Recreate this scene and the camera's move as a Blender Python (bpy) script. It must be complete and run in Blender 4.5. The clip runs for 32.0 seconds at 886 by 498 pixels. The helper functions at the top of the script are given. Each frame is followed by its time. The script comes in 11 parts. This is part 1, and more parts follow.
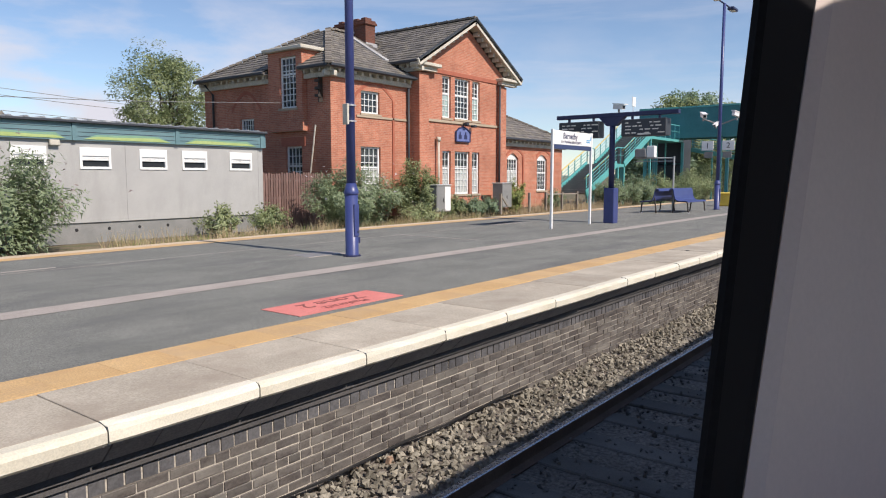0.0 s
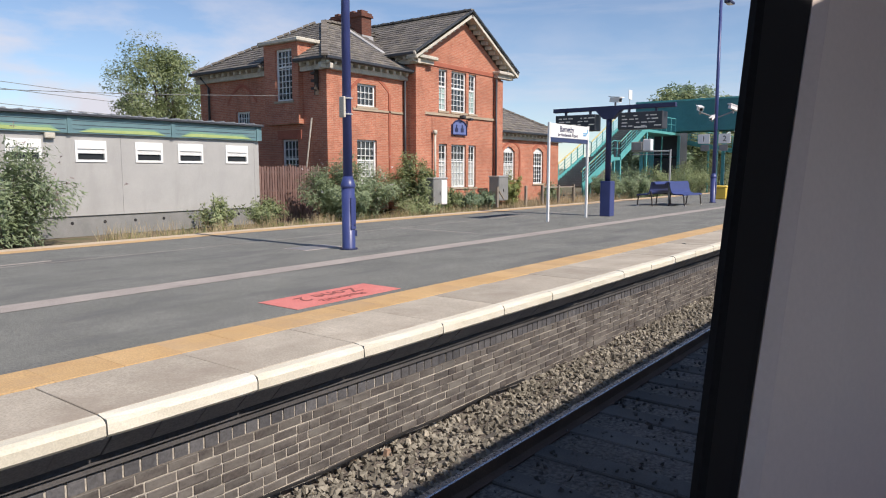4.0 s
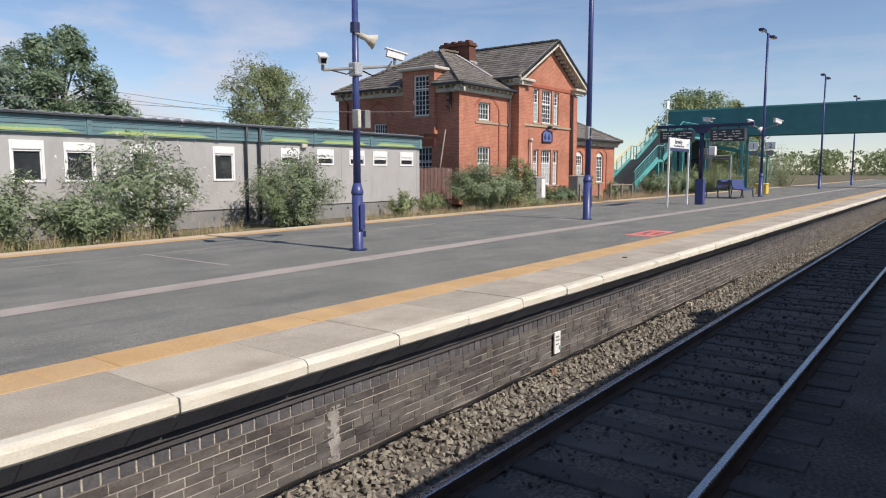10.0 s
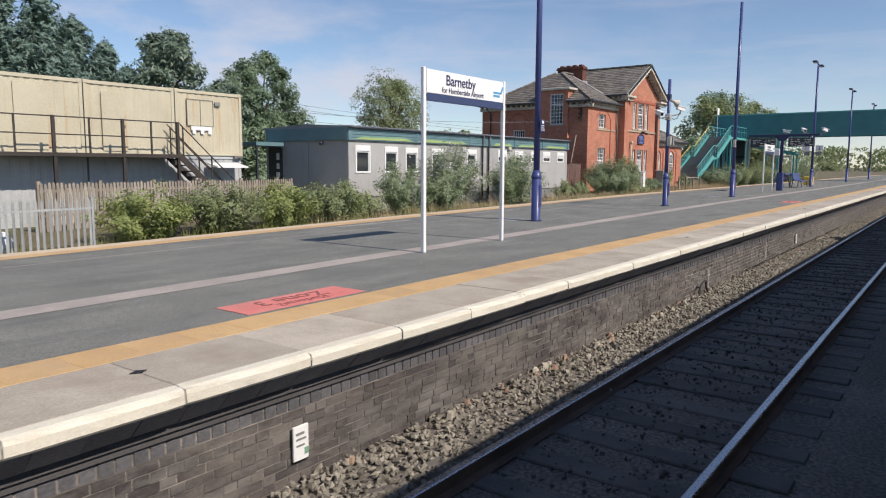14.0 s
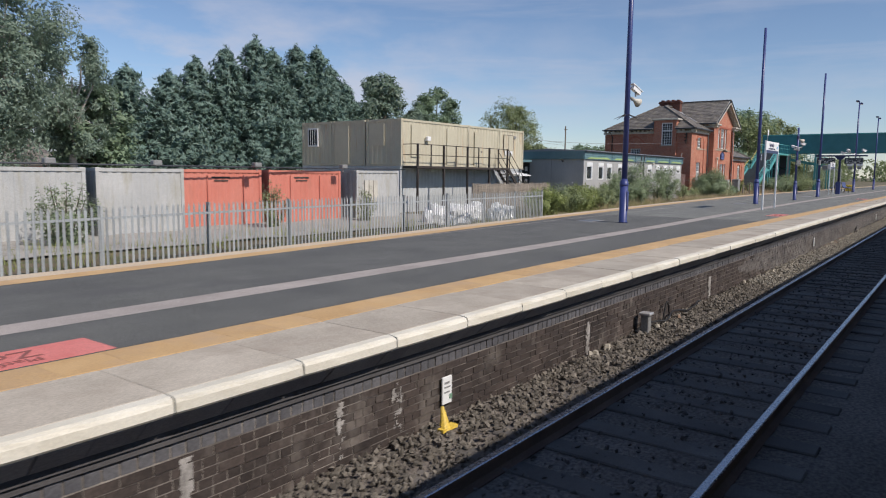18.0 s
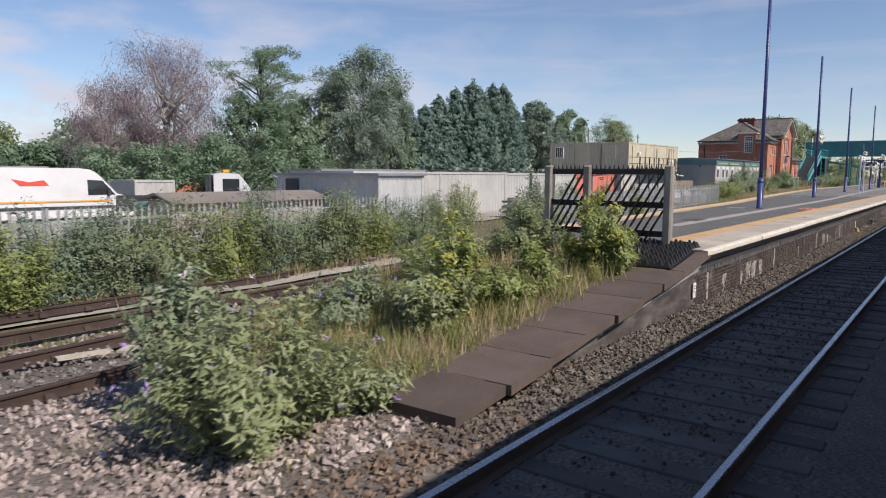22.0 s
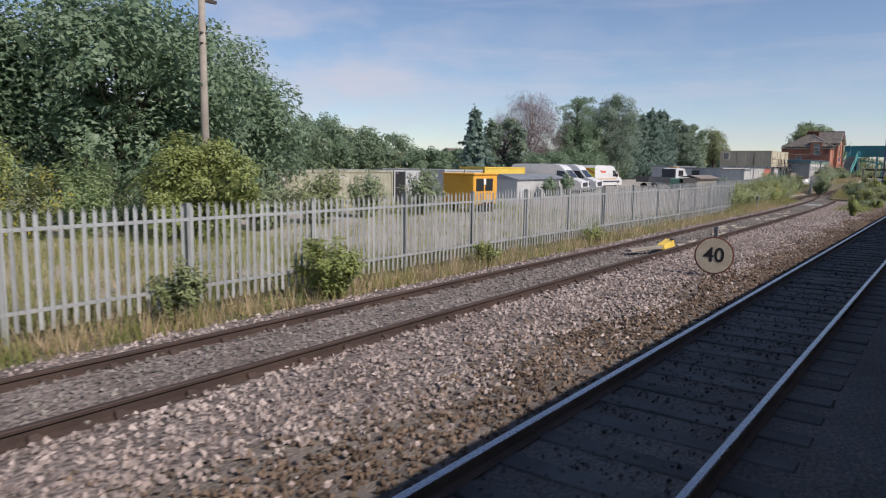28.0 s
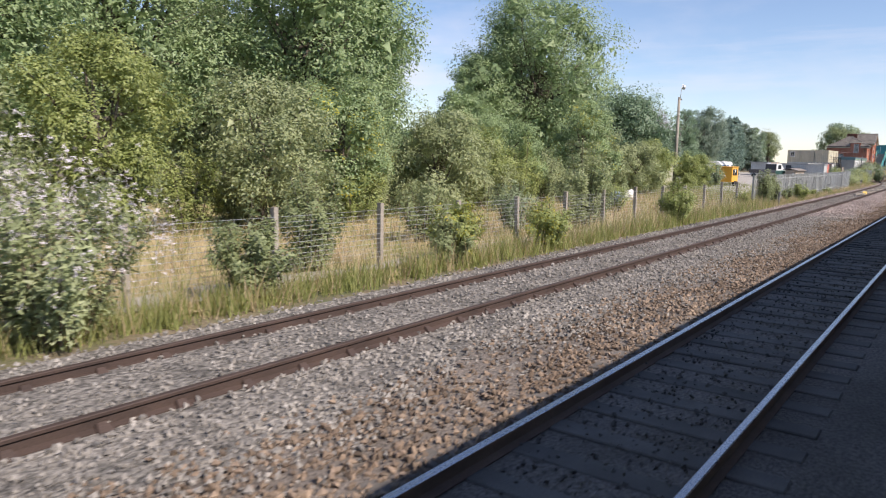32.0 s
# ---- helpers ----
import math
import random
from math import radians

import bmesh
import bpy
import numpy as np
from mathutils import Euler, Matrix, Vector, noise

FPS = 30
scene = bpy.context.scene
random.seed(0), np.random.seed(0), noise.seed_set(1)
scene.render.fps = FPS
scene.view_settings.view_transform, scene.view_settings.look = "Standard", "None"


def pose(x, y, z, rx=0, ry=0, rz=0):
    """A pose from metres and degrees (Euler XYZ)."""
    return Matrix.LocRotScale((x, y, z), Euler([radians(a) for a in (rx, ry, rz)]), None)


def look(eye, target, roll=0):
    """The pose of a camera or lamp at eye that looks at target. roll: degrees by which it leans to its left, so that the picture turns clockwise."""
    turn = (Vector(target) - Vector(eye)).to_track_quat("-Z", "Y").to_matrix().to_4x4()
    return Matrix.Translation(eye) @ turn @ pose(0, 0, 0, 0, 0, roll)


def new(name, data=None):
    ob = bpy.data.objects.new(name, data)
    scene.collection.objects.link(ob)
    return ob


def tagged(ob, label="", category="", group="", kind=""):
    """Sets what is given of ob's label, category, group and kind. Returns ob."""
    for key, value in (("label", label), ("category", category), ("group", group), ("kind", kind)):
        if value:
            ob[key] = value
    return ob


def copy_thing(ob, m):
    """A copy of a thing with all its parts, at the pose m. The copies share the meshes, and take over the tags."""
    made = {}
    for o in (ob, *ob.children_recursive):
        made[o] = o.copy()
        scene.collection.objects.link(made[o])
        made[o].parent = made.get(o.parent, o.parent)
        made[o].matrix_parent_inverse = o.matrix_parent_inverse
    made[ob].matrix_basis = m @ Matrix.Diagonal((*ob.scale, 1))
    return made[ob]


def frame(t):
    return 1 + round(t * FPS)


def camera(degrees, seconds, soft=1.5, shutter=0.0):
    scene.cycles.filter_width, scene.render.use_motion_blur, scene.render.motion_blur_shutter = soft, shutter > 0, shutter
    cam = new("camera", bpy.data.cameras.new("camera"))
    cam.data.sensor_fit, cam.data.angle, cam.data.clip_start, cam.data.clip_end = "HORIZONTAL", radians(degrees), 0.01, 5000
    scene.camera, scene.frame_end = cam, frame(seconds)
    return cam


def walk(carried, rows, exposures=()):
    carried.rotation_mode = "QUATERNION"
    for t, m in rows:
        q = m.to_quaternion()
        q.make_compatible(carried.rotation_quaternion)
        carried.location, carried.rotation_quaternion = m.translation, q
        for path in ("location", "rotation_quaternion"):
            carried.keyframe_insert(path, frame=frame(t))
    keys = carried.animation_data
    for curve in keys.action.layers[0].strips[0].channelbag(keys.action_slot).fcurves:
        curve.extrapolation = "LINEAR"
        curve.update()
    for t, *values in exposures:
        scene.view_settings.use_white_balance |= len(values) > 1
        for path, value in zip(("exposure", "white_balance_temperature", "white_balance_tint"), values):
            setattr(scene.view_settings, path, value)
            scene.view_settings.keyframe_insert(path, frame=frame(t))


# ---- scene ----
# ======================= camera =======================
cam = camera(65.03, 32.0, soft=1.1, shutter=0.09)
PATH = [
    (0.0, pose(-0.001, 0.0, 2.235, 84.18, -0.00, -52.43)),
    (0.5, pose(0.001, 0.0, 2.235, 85.03, 0.03, -52.87)),
    (1.0, pose(-0.001, 0.0, 2.235, 84.30, 0.04, -52.78)),
    (1.5, pose(-0.001, 0.0, 2.235, 84.47, -0.05, -52.97)),
    (2.0, pose(0.000, 0.0, 2.235, 84.38, -0.11, -53.00)),
    (2.5, pose(0.002, 0.0, 2.235, 83.72, -0.09, -52.94)),
    (3.0, pose(0.026, 0.0, 2.235, 83.70, -0.08, -52.90)),
    (3.5, pose(0.047, 0.0, 2.235, 83.66, -0.05, -52.81)),
    (4.0, pose(-0.013, 0.0, 2.235, 83.62, -0.01, -52.73)),
    (4.5, pose(-0.232, 0.0, 2.235, 83.60, -0.00, -52.68)),
    (5.0, pose(-0.556, 0.0, 2.235, 83.62, -0.05, -52.80)),
    (5.5, pose(-0.991, 0.0, 2.235, 83.66, -0.04, -52.94)),
    (6.0, pose(-1.526, 0.0, 2.235, 83.47, 0.06, -53.01)),
    (6.5, pose(-2.152, 0.0, 2.235, 83.51, -0.01, -53.07)),
    (7.0, pose(-2.875, 0.0, 2.235, 83.51, 0.05, -53.15)),
    (7.5, pose(-3.705, 0.0, 2.235, 83.65, 0.22, -53.18)),
    (8.0, pose(-4.648, 0.0, 2.235, 83.77, 0.49, -53.15)),
    (8.5, pose(-5.702, 0.0, 2.235, 83.74, 0.18, -53.09)),
    (9.0, pose(-6.862, 0.0, 2.235, 83.68, -0.23, -53.09)),
    (9.5, pose(-8.123, 0.0, 2.235, 83.69, 0.00, -53.15)),
    (10.0, pose(-9.483, 0.0, 2.235, 83.66, 0.02, -53.12)),
    (10.5, pose(-10.943, 0.0, 2.235, 83.70, 0.18, -53.03)),
    (11.0, pose(-12.509, 0.0, 2.235, 83.59, 0.15, -52.95)),
    (11.5, pose(-14.199, 0.0, 2.235, 83.43, 0.22, -52.96)),
    (12.0, pose(-16.030, 0.0, 2.235, 83.49, 0.14, -52.99)),
    (12.5, pose(-17.994, 0.0, 2.235, 83.44, 0.17, -52.94)),
    (13.0, pose(-20.074, 0.0, 2.235, 83.34, 0.08, -52.88)),
    (13.5, pose(-22.255, 0.0, 2.235, 83.27, 0.03, -52.98)),
    (14.0, pose(-24.531, 0.0, 2.235, 83.22, -0.20, -53.14)),
    (14.5, pose(-26.904, 0.0, 2.235, 83.40, -0.16, -53.23)),
    (15.0, pose(-29.339, 0.0, 2.235, 83.47, -0.24, -53.26)),
    (15.5, pose(-31.901, 0.0, 2.235, 83.61, -0.43, -53.33)),
    (16.0, pose(-34.594, 0.0, 2.235, 83.75, -0.61, -53.40)),
    (16.5, pose(-37.423, 0.0, 2.235, 83.81, -0.69, -53.43)),
    (17.0, pose(-40.321, 0.0, 2.235, 84.17, -0.68, -53.12)),
    (17.5, pose(-43.332, 0.0, 2.235, 83.40, -0.68, -52.85)),
    (18.0, pose(-46.462, 0.0, 2.235, 83.82, -0.63, -53.02)),
    (18.5, pose(-49.721, 0.0, 2.235, 83.85, -0.41, -53.00)),
    (19.0, pose(-53.105, 0.0, 2.235, 83.82, -0.30, -52.97)),
    (19.5, pose(-56.613, 0.0, 2.235, 83.81, -0.12, -53.00)),
    (20.0, pose(-60.238, 0.0, 2.235, 83.69, -0.08, -53.10)),
    (20.5, pose(-63.974, 0.0, 2.235, 83.67, 0.20, -53.09)),
    (21.0, pose(-67.815, 0.0, 2.235, 83.70, 0.12, -53.11)),
    (21.5, pose(-71.758, 0.0, 2.235, 83.74, -0.18, -53.14)),
    (22.0, pose(-75.810, 0.0, 2.235, 83.83, -0.30, -52.84)),
    (22.5, pose(-79.988, 0.0, 2.235, 83.77, -0.69, -52.94)),
    (23.0, pose(-84.317, 0.0, 2.235, 83.52, -0.63, -53.14)),
    (23.5, pose(-88.800, 0.0, 2.235, 83.60, -0.21, -53.16)),
    (24.0, pose(-93.413, 0.0, 2.235, 83.77, -0.06, -53.07)),
    (24.5, pose(-98.124, 0.0, 2.235, 83.52, -0.05, -53.00)),
    (25.0, pose(-102.882, 0.0, 2.235, 83.46, -0.12, -53.04)),
    (25.5, pose(-107.728, 0.0, 2.235, 83.32, -0.27, -53.13)),
    (26.0, pose(-112.653, 0.0, 2.235, 83.18, -0.43, -53.22)),
    (26.5, pose(-117.649, 0.0, 2.235, 83.12, -0.50, -53.27)),
    (27.0, pose(-122.677, 0.0, 2.235, 83.19, -0.58, -53.11)),
    (27.5, pose(-127.759, 0.0, 2.235, 83.23, -0.65, -53.47)),
    (28.0, pose(-132.889, 0.0, 2.235, 83.10, -0.77, -53.32)),
    (28.5, pose(-138.079, 0.0, 2.235, 82.77, -0.74, -53.13)),
    (29.0, pose(-143.337, 0.0, 2.235, 82.78, -0.53, -53.00)),
    (29.5, pose(-148.670, 0.0, 2.235, 82.68, -0.50, -52.81)),
    (30.0, pose(-154.081, 0.0, 2.235, 82.82, -0.66, -52.74)),
    (30.5, pose(-159.575, 0.0, 2.235, 82.81, -0.76, -52.89)),
    (31.0, pose(-165.151, 0.0, 2.235, 82.89, -0.87, -52.99)),
    (31.5, pose(-170.809, 0.0, 2.235, 82.74, -0.87, -52.94)),
    (32.0, pose(-176.549, 0.0, 2.235, 82.49, -1.04, -52.79)),
]
walk(cam, PATH, [(0.0, 0.33, 6900, 14), (6.0, 0.29, 6900, 14), (9.0, 0.21, 6900, 14), (14.0, 0.16, 6850, 14), (17.0, 0.0, 6600, 14), (19.0, -0.06, 6600, 14), (21.0, -0.04, 6650, 15), (22.0, 0.14, 6850, 17), (24.0, 0.06, 6850, 17), (27.0, -0.02, 6850, 17), (28.0, 0.04, 6850, 17), (29.0, 0.22, 6950, 18), (30.0, 0.42, 7050, 18), (32.0, 0.62, 7000, 18)])


# ======================= world, sun, sky =======================
SUN_ELEV, SUN_AZ = 43.5, 1.5     # height of the sun; its bearing from -y towards -x

world = bpy.data.worlds.new("sky")
scene.world = world
world.use_nodes = True


def sky_nodes():
    nt = world.node_tree
    nt.nodes.clear()
    N, L = nt.nodes.new, nt.links.new
    out = N("ShaderNodeOutputWorld")
    bg = N("ShaderNodeBackground")
    bg.inputs["Strength"].default_value = SKY_STRENGTH
    sky = N("ShaderNodeTexSky")
    sky.sky_type = "NISHITA"
    sky.sun_disc = False
    sky.sun_elevation = radians(SUN_ELEV)
    sky.sun_rotation = radians(180 + SUN_AZ)
    sky.altitude, sky.air_density, sky.dust_density, sky.ozone_density = 900, 1.0, 0.05, 4.2
    tc = N("ShaderNodeTexCoord")
    # long thin streaks of high cloud
    mp = N("ShaderNodeMapping")
    mp.inputs["Rotation"].default_value = (0.0, radians(6), 0.0)
    mp.inputs["Scale"].default_value = (1.3, 1.3, 15.0)
    n1 = N("ShaderNodeTexNoise")
    n1.inputs["Scale"].default_value, n1.inputs["Detail"].default_value = 1.7, 7.0
    n1.inputs["Roughness"].default_value = 0.58
    r1 = N("ShaderNodeValToRGB")
    r1.color_ramp.elements[0].position, r1.color_ramp.elements[1].position = 0.5, 0.86
    r1.color_ramp.elements[1].color = (0.5, 0.5, 0.5, 1)
    # low heaped cloud near the horizon
    mp2 = N("ShaderNodeMapping")
    mp2.inputs["Scale"].default_value = (1.0, 1.0, 2.6)
    n2 = N("ShaderNodeTexNoise")
    n2.inputs["Scale"].default_value, n2.inputs["Detail"].default_value = 5.5, 8.0
    n2.inputs["Roughness"].default_value = 0.55
    r2 = N("ShaderNodeValToRGB")
    r2.color_ramp.elements[0].position, r2.color_ramp.elements[1].position = 0.44, 0.66
    sep = N("ShaderNodeSeparateXYZ")
    low = N("ShaderNodeMapRange")
    low.inputs["From Min"].default_value, low.inputs["From Max"].default_value = 0.30, 0.13
    m2 = N("ShaderNodeMath")
    m2.operation = "MULTIPLY"
    # the heaped cloud thickens towards the north
    north = N("ShaderNodeMapRange")
    north.inputs["From Min"].default_value, north.inputs["From Max"].default_value = 0.50, 0.85
    north.inputs["To Min"].default_value = 0.22
    m3 = N("ShaderNodeMath")
    m3.operation = "MULTIPLY"
    hz = N("ShaderNodeMapRange")
    hz.inputs["From Min"].default_value, hz.inputs["From Max"].default_value = 0.30, 0.0
    hz.inputs["To Max"].default_value = 0.07
    add = N("ShaderNodeMath")
    add.operation, add.use_clamp = "ADD", True
    add2 = N("ShaderNodeMath")
    add2.operation, add2.use_clamp = "ADD", True
    mix = N("ShaderNodeMix")
    mix.data_type = "RGBA"
    mix.inputs["B"].default_value = CLOUD
    for m in (mp, mp2, sep):
        L(tc.outputs["Generated"], m.inputs[0])
    L(mp.outputs[0], n1.inputs["Vector"])
    L(n1.outputs[0], r1.inputs[0])
    L(mp2.outputs[0], n2.inputs["Vector"])
    L(n2.outputs[0], r2.inputs[0])
    L(sep.outputs["Z"], low.inputs["Value"])
    L(sep.outputs["Z"], hz.inputs["Value"])
    L(r2.outputs[0], m2.inputs[0])
    L(low.outputs[0], m3.inputs[0])
    L(sep.outputs["Y"], north.inputs["Value"])
    L(north.outputs[0], m3.inputs[1])
    L(m3.outputs[0], m2.inputs[1])
    L(r1.outputs[0], add.inputs[0])
    L(m2.outputs[0], add.inputs[1])
    L(add.outputs[0], add2.inputs[0])
    L(hz.outputs[0], add2.inputs[1])
    L(add2.outputs[0], mix.inputs["Factor"])
    L(sky.outputs[0], mix.inputs["A"])
    L(mix.outputs["Result"], bg.inputs["Color"])
    L(bg.outputs[0], out.inputs[0])


SKY_STRENGTH = 0.108
CLOUD = (5.4, 5.65, 6.5, 1)
sky_nodes()
sun = new("sun", bpy.data.lights.new("sun", "SUN"))
sun.data.energy, sun.data.angle, sun.data.color = 4.4, radians(0.53), (1.0, 0.94, 0.86)
sun.matrix_basis = look((0, 0, 60), (60 / math.tan(radians(SUN_ELEV)) * math.sin(radians(SUN_AZ)),
                                    60 / math.tan(radians(SUN_ELEV)) * math.cos(radians(SUN_AZ)), 0))


# ======================= materials =======================

def base_nodes(name, rough, metal, spec=0.5):
    m = bpy.data.materials.new(name)
    m.use_nodes = True
    nt = m.node_tree
    b = nt.nodes["Principled BSDF"]
    b.inputs["Roughness"].default_value = rough
    b.inputs["Metallic"].default_value = metal
    b.inputs["Specular IOR Level"].default_value = spec
    return m, nt, b


def coords(nt, scale=(1, 1, 1), shift=True):
    tc = nt.nodes.new("ShaderNodeTexCoord")
    mp = nt.nodes.new("ShaderNodeMapping")
    mp.inputs["Scale"].default_value = scale
    nt.links.new(tc.outputs["Object"], mp.inputs[0])
    if not shift:
        return mp.outputs[0]
    oi = nt.nodes.new("ShaderNodeObjectInfo")
    mul = nt.nodes.new("ShaderNodeMath")
    mul.operation = "MULTIPLY"
    mul.inputs[1].default_value = 37.0
    nt.links.new(oi.outputs["Random"], mul.inputs[0])
    nt.links.new(mul.outputs[0], mp.inputs["Location"])
    return mp.outputs[0]


def noise_tex(nt, vec, scale, detail=5.0, rough=0.6):
    n = nt.nodes.new("ShaderNodeTexNoise")
    n.inputs["Scale"].default_value, n.inputs["Detail"].default_value = scale, detail
    n.inputs["Roughness"].default_value = rough
    nt.links.new(vec, n.inputs["Vector"])
    return n.outputs[0]


def ramp(nt, fac, stops):
    r = nt.nodes.new("ShaderNodeValToRGB")
    e = r.color_ramp.elements
    while len(e) < len(stops):
        e.new(0.5)
    for el, (p, c) in zip(e, stops):
        el.position, el.color = p, c
    nt.links.new(fac, r.inputs[0])
    return r.outputs[0]


def mixc(nt, fac, a, b, mode="MIX"):
    m = nt.nodes.new("ShaderNodeMix")
    m.data_type, m.blend_type = "RGBA", mode
    for s, v in (("Factor", fac), ("A", a), ("B", b)):
        if isinstance(v, (int, float, tuple)):
            m.inputs[s].default_value = v
        else:
            nt.links.new(v, m.inputs[s])
    return m.outputs["Result"]


def bump(nt, b, height, strength=0.3, dist=0.01):
    n = nt.nodes.new("ShaderNodeBump")
    n.inputs["Strength"].default_value, n.inputs["Distance"].default_value = strength, dist
    nt.links.new(height, n.inputs["Height"])
    nt.links.new(n.outputs[0], b.inputs["Normal"])


def M(name, c1, c2, rough=0.8, metal=0.0, big=0.8, fine=60.0, bumps=0.25, dist=0.004, stain=None, stain_scale=(1, 1, 1), stain_at=(0.58, 0.72),
      spec=0.5, grain=0.25, vary=0.0):
    """Two-scale surface: c1 to c2 over metres, fine grain, optional stains."""
    m, nt, b = base_nodes(name, rough, metal, spec)
    v = coords(nt)
    n1 = noise_tex(nt, v, big, 6.0)
    col = ramp(nt, n1, [(0.32, c1), (0.68, c2)])
    n2 = noise_tex(nt, v, fine, 3.0)
    g = ramp(nt, n2, [(0.36, (1 - grain,) * 3 + (1,)), (0.64, (1 + grain * 0.4,) * 3 + (1,))])
    col = mixc(nt, 1.0, col, g, "MULTIPLY")
    if stain:
        v2 = coords(nt, stain_scale)
        n3 = noise_tex(nt, v2, 1.6, 7.0, 0.65)
        f = ramp(nt, n3, [(stain_at[0], (0, 0, 0, 1)), (stain_at[1], (1, 1, 1, 1))])
        col = mixc(nt, f, col, stain)
    if vary:
        oi = nt.nodes.new("ShaderNodeObjectInfo")
        geo = nt.nodes.new("ShaderNodeNewGeometry")
        ad = nt.nodes.new("ShaderNodeMath")
        ad.operation = "ADD"
        fr = nt.nodes.new("ShaderNodeMath")
        fr.operation = "FRACT"
        nt.links.new(oi.outputs["Random"], ad.inputs[0])
        nt.links.new(geo.outputs["Random Per Island"], ad.inputs[1])
        nt.links.new(ad.outputs[0], fr.inputs[0])
        k = ramp(nt, fr.outputs[0], [(0.0, (1 - vary,) * 3 + (1,)), (1.0, (1 + vary * 0.6,) * 3 + (1,))])
        col = mixc(nt, 1.0, col, k, "MULTIPLY")
    nt.links.new(col, b.inputs["Base Color"])
    rr = nt.nodes.new("ShaderNodeMapRange")
    rr.inputs["To Min"].default_value, rr.inputs["To Max"].default_value = max(0.02, rough - 0.12), min(1, rough + 0.12)
    nt.links.new(n2, rr.inputs["Value"])
    nt.links.new(rr.outputs[0], b.inputs["Roughness"])
    if bumps:
        bump(nt, b, n2, bumps, dist)
    return m


def leaf_mat(name, dark, mid, light, rough=0.55, trans=0.42):
    m, nt, b = base_nodes(name, rough, 0.0, 0.35)
    # Blue raised in every leaf tone, painting in the haze before the trees.
    dark, mid, light = ((r, g, bl * 1.24, 1) for r, g, bl, _ in (dark, mid, light))
    geo = nt.nodes.new("ShaderNodeNewGeometry")
    v = coords(nt, shift=False)
    n = noise_tex(nt, v, 0.9, 3.0)
    ad = nt.nodes.new("ShaderNodeMath")
    ad.operation = "MULTIPLY_ADD"
    ad.inputs[1].default_value, ad.inputs[2].default_value = 0.42, 0.06
    nt.links.new(geo.outputs["Random Per Island"], ad.inputs[0])
    a2 = nt.nodes.new("ShaderNodeMath")
    a2.operation = "MULTIPLY_ADD"
    a2.inputs[1].default_value = 0.5
    nt.links.new(n, a2.inputs[0])
    nt.links.new(ad.outputs[0], a2.inputs[2])
    col = ramp(nt, a2.outputs[0], [(0.1, dark), (0.5, mid), (0.92, light)])
    nt.links.new(col, b.inputs["Base Color"])
    tr = nt.nodes.new("ShaderNodeBsdfTranslucent")
    nt.links.new(mixc(nt, 1.0, col, (trans * 1.7,) * 3 + (1,), "MULTIPLY"), tr.inputs["Color"])
    mx = nt.nodes.new("ShaderNodeAddShader")
    out = nt.nodes["Material Output"]
    nt.links.new(b.outputs[0], mx.inputs[0])
    nt.links.new(tr.outputs[0], mx.inputs[1])
    nt.links.new(mx.outputs[0], out.inputs["Surface"])
    return m


def brick_mat(name, c1, c2, mortar, bw=0.225, bh=0.075, rough=0.85, soot=None):
    m, nt, b = base_nodes(name, rough, 0.0, 0.3)
    tc = nt.nodes.new("ShaderNodeTexCoord")
    sp = nt.nodes.new("ShaderNodeSeparateXYZ")
    ad = nt.nodes.new("ShaderNodeMath")
    ad.operation = "ADD"
    cb = nt.nodes.new("ShaderNodeCombineXYZ")
    nt.links.new(tc.outputs["Object"], sp.inputs[0])
    nt.links.new(sp.outputs["X"], ad.inputs[0])
    nt.links.new(sp.outputs["Y"], ad.inputs[1])
    nt.links.new(ad.outputs[0], cb.inputs[0])
    nt.links.new(sp.outputs["Z"], cb.inputs[1])
    br = nt.nodes.new("ShaderNodeTexBrick")
    br.inputs["Scale"].default_value = 1.0
    br.inputs["Brick Width"].default_value, br.inputs["Row Height"].default_value = bw, bh
    br.inputs["Mortar Size"].default_value = 0.006
    br.inputs["Color1"].default_value, br.inputs["Color2"].default_value, br.inputs["Mortar"].default_value = c1, c2, mortar
    nt.links.new(cb.outputs[0], br.inputs["Vector"])
    n = noise_tex(nt, tc.outputs["Object"], 0.55, 6.0, 0.65)
    k = ramp(nt, n, [(0.3, (0.74, 0.70, 0.68, 1)), (0.7, (1.12, 1.1, 1.08, 1))])
    col = mixc(nt, 1.0, br.outputs["Color"], k, "MULTIPLY")
    if soot:
        mp = nt.nodes.new("ShaderNodeMapping")
        mp.inputs["Scale"].default_value = (2.2, 2.2, 0.35)
        nt.links.new(tc.outputs["Object"], mp.inputs[0])
        n2 = noise_tex(nt, mp.outputs[0], 1.3, 7.0, 0.7)
        col = mixc(nt, ramp(nt, n2, [(0.56, (0, 0, 0, 1)), (0.8, (0.7, 0.7, 0.7, 1))]), col, soot)
    nt.links.new(col, b.inputs["Base Color"])
    bump(nt, b, br.outputs["Fac"], -0.35, 0.006)
    return m



def glass_mat(name, tint=(0.03, 0.035, 0.04, 1), rough=0.04):
    """Window glass before a dim room: dark and shiny."""
    m, nt, b = base_nodes(name, rough, 0.0, 0.6)
    b.inputs["Base Color"].default_value = tint
    v = coords(nt)
    n = noise_tex(nt, v, 1.2, 2.0)
    bump(nt, b, n, 0.08, 0.02)
    return m


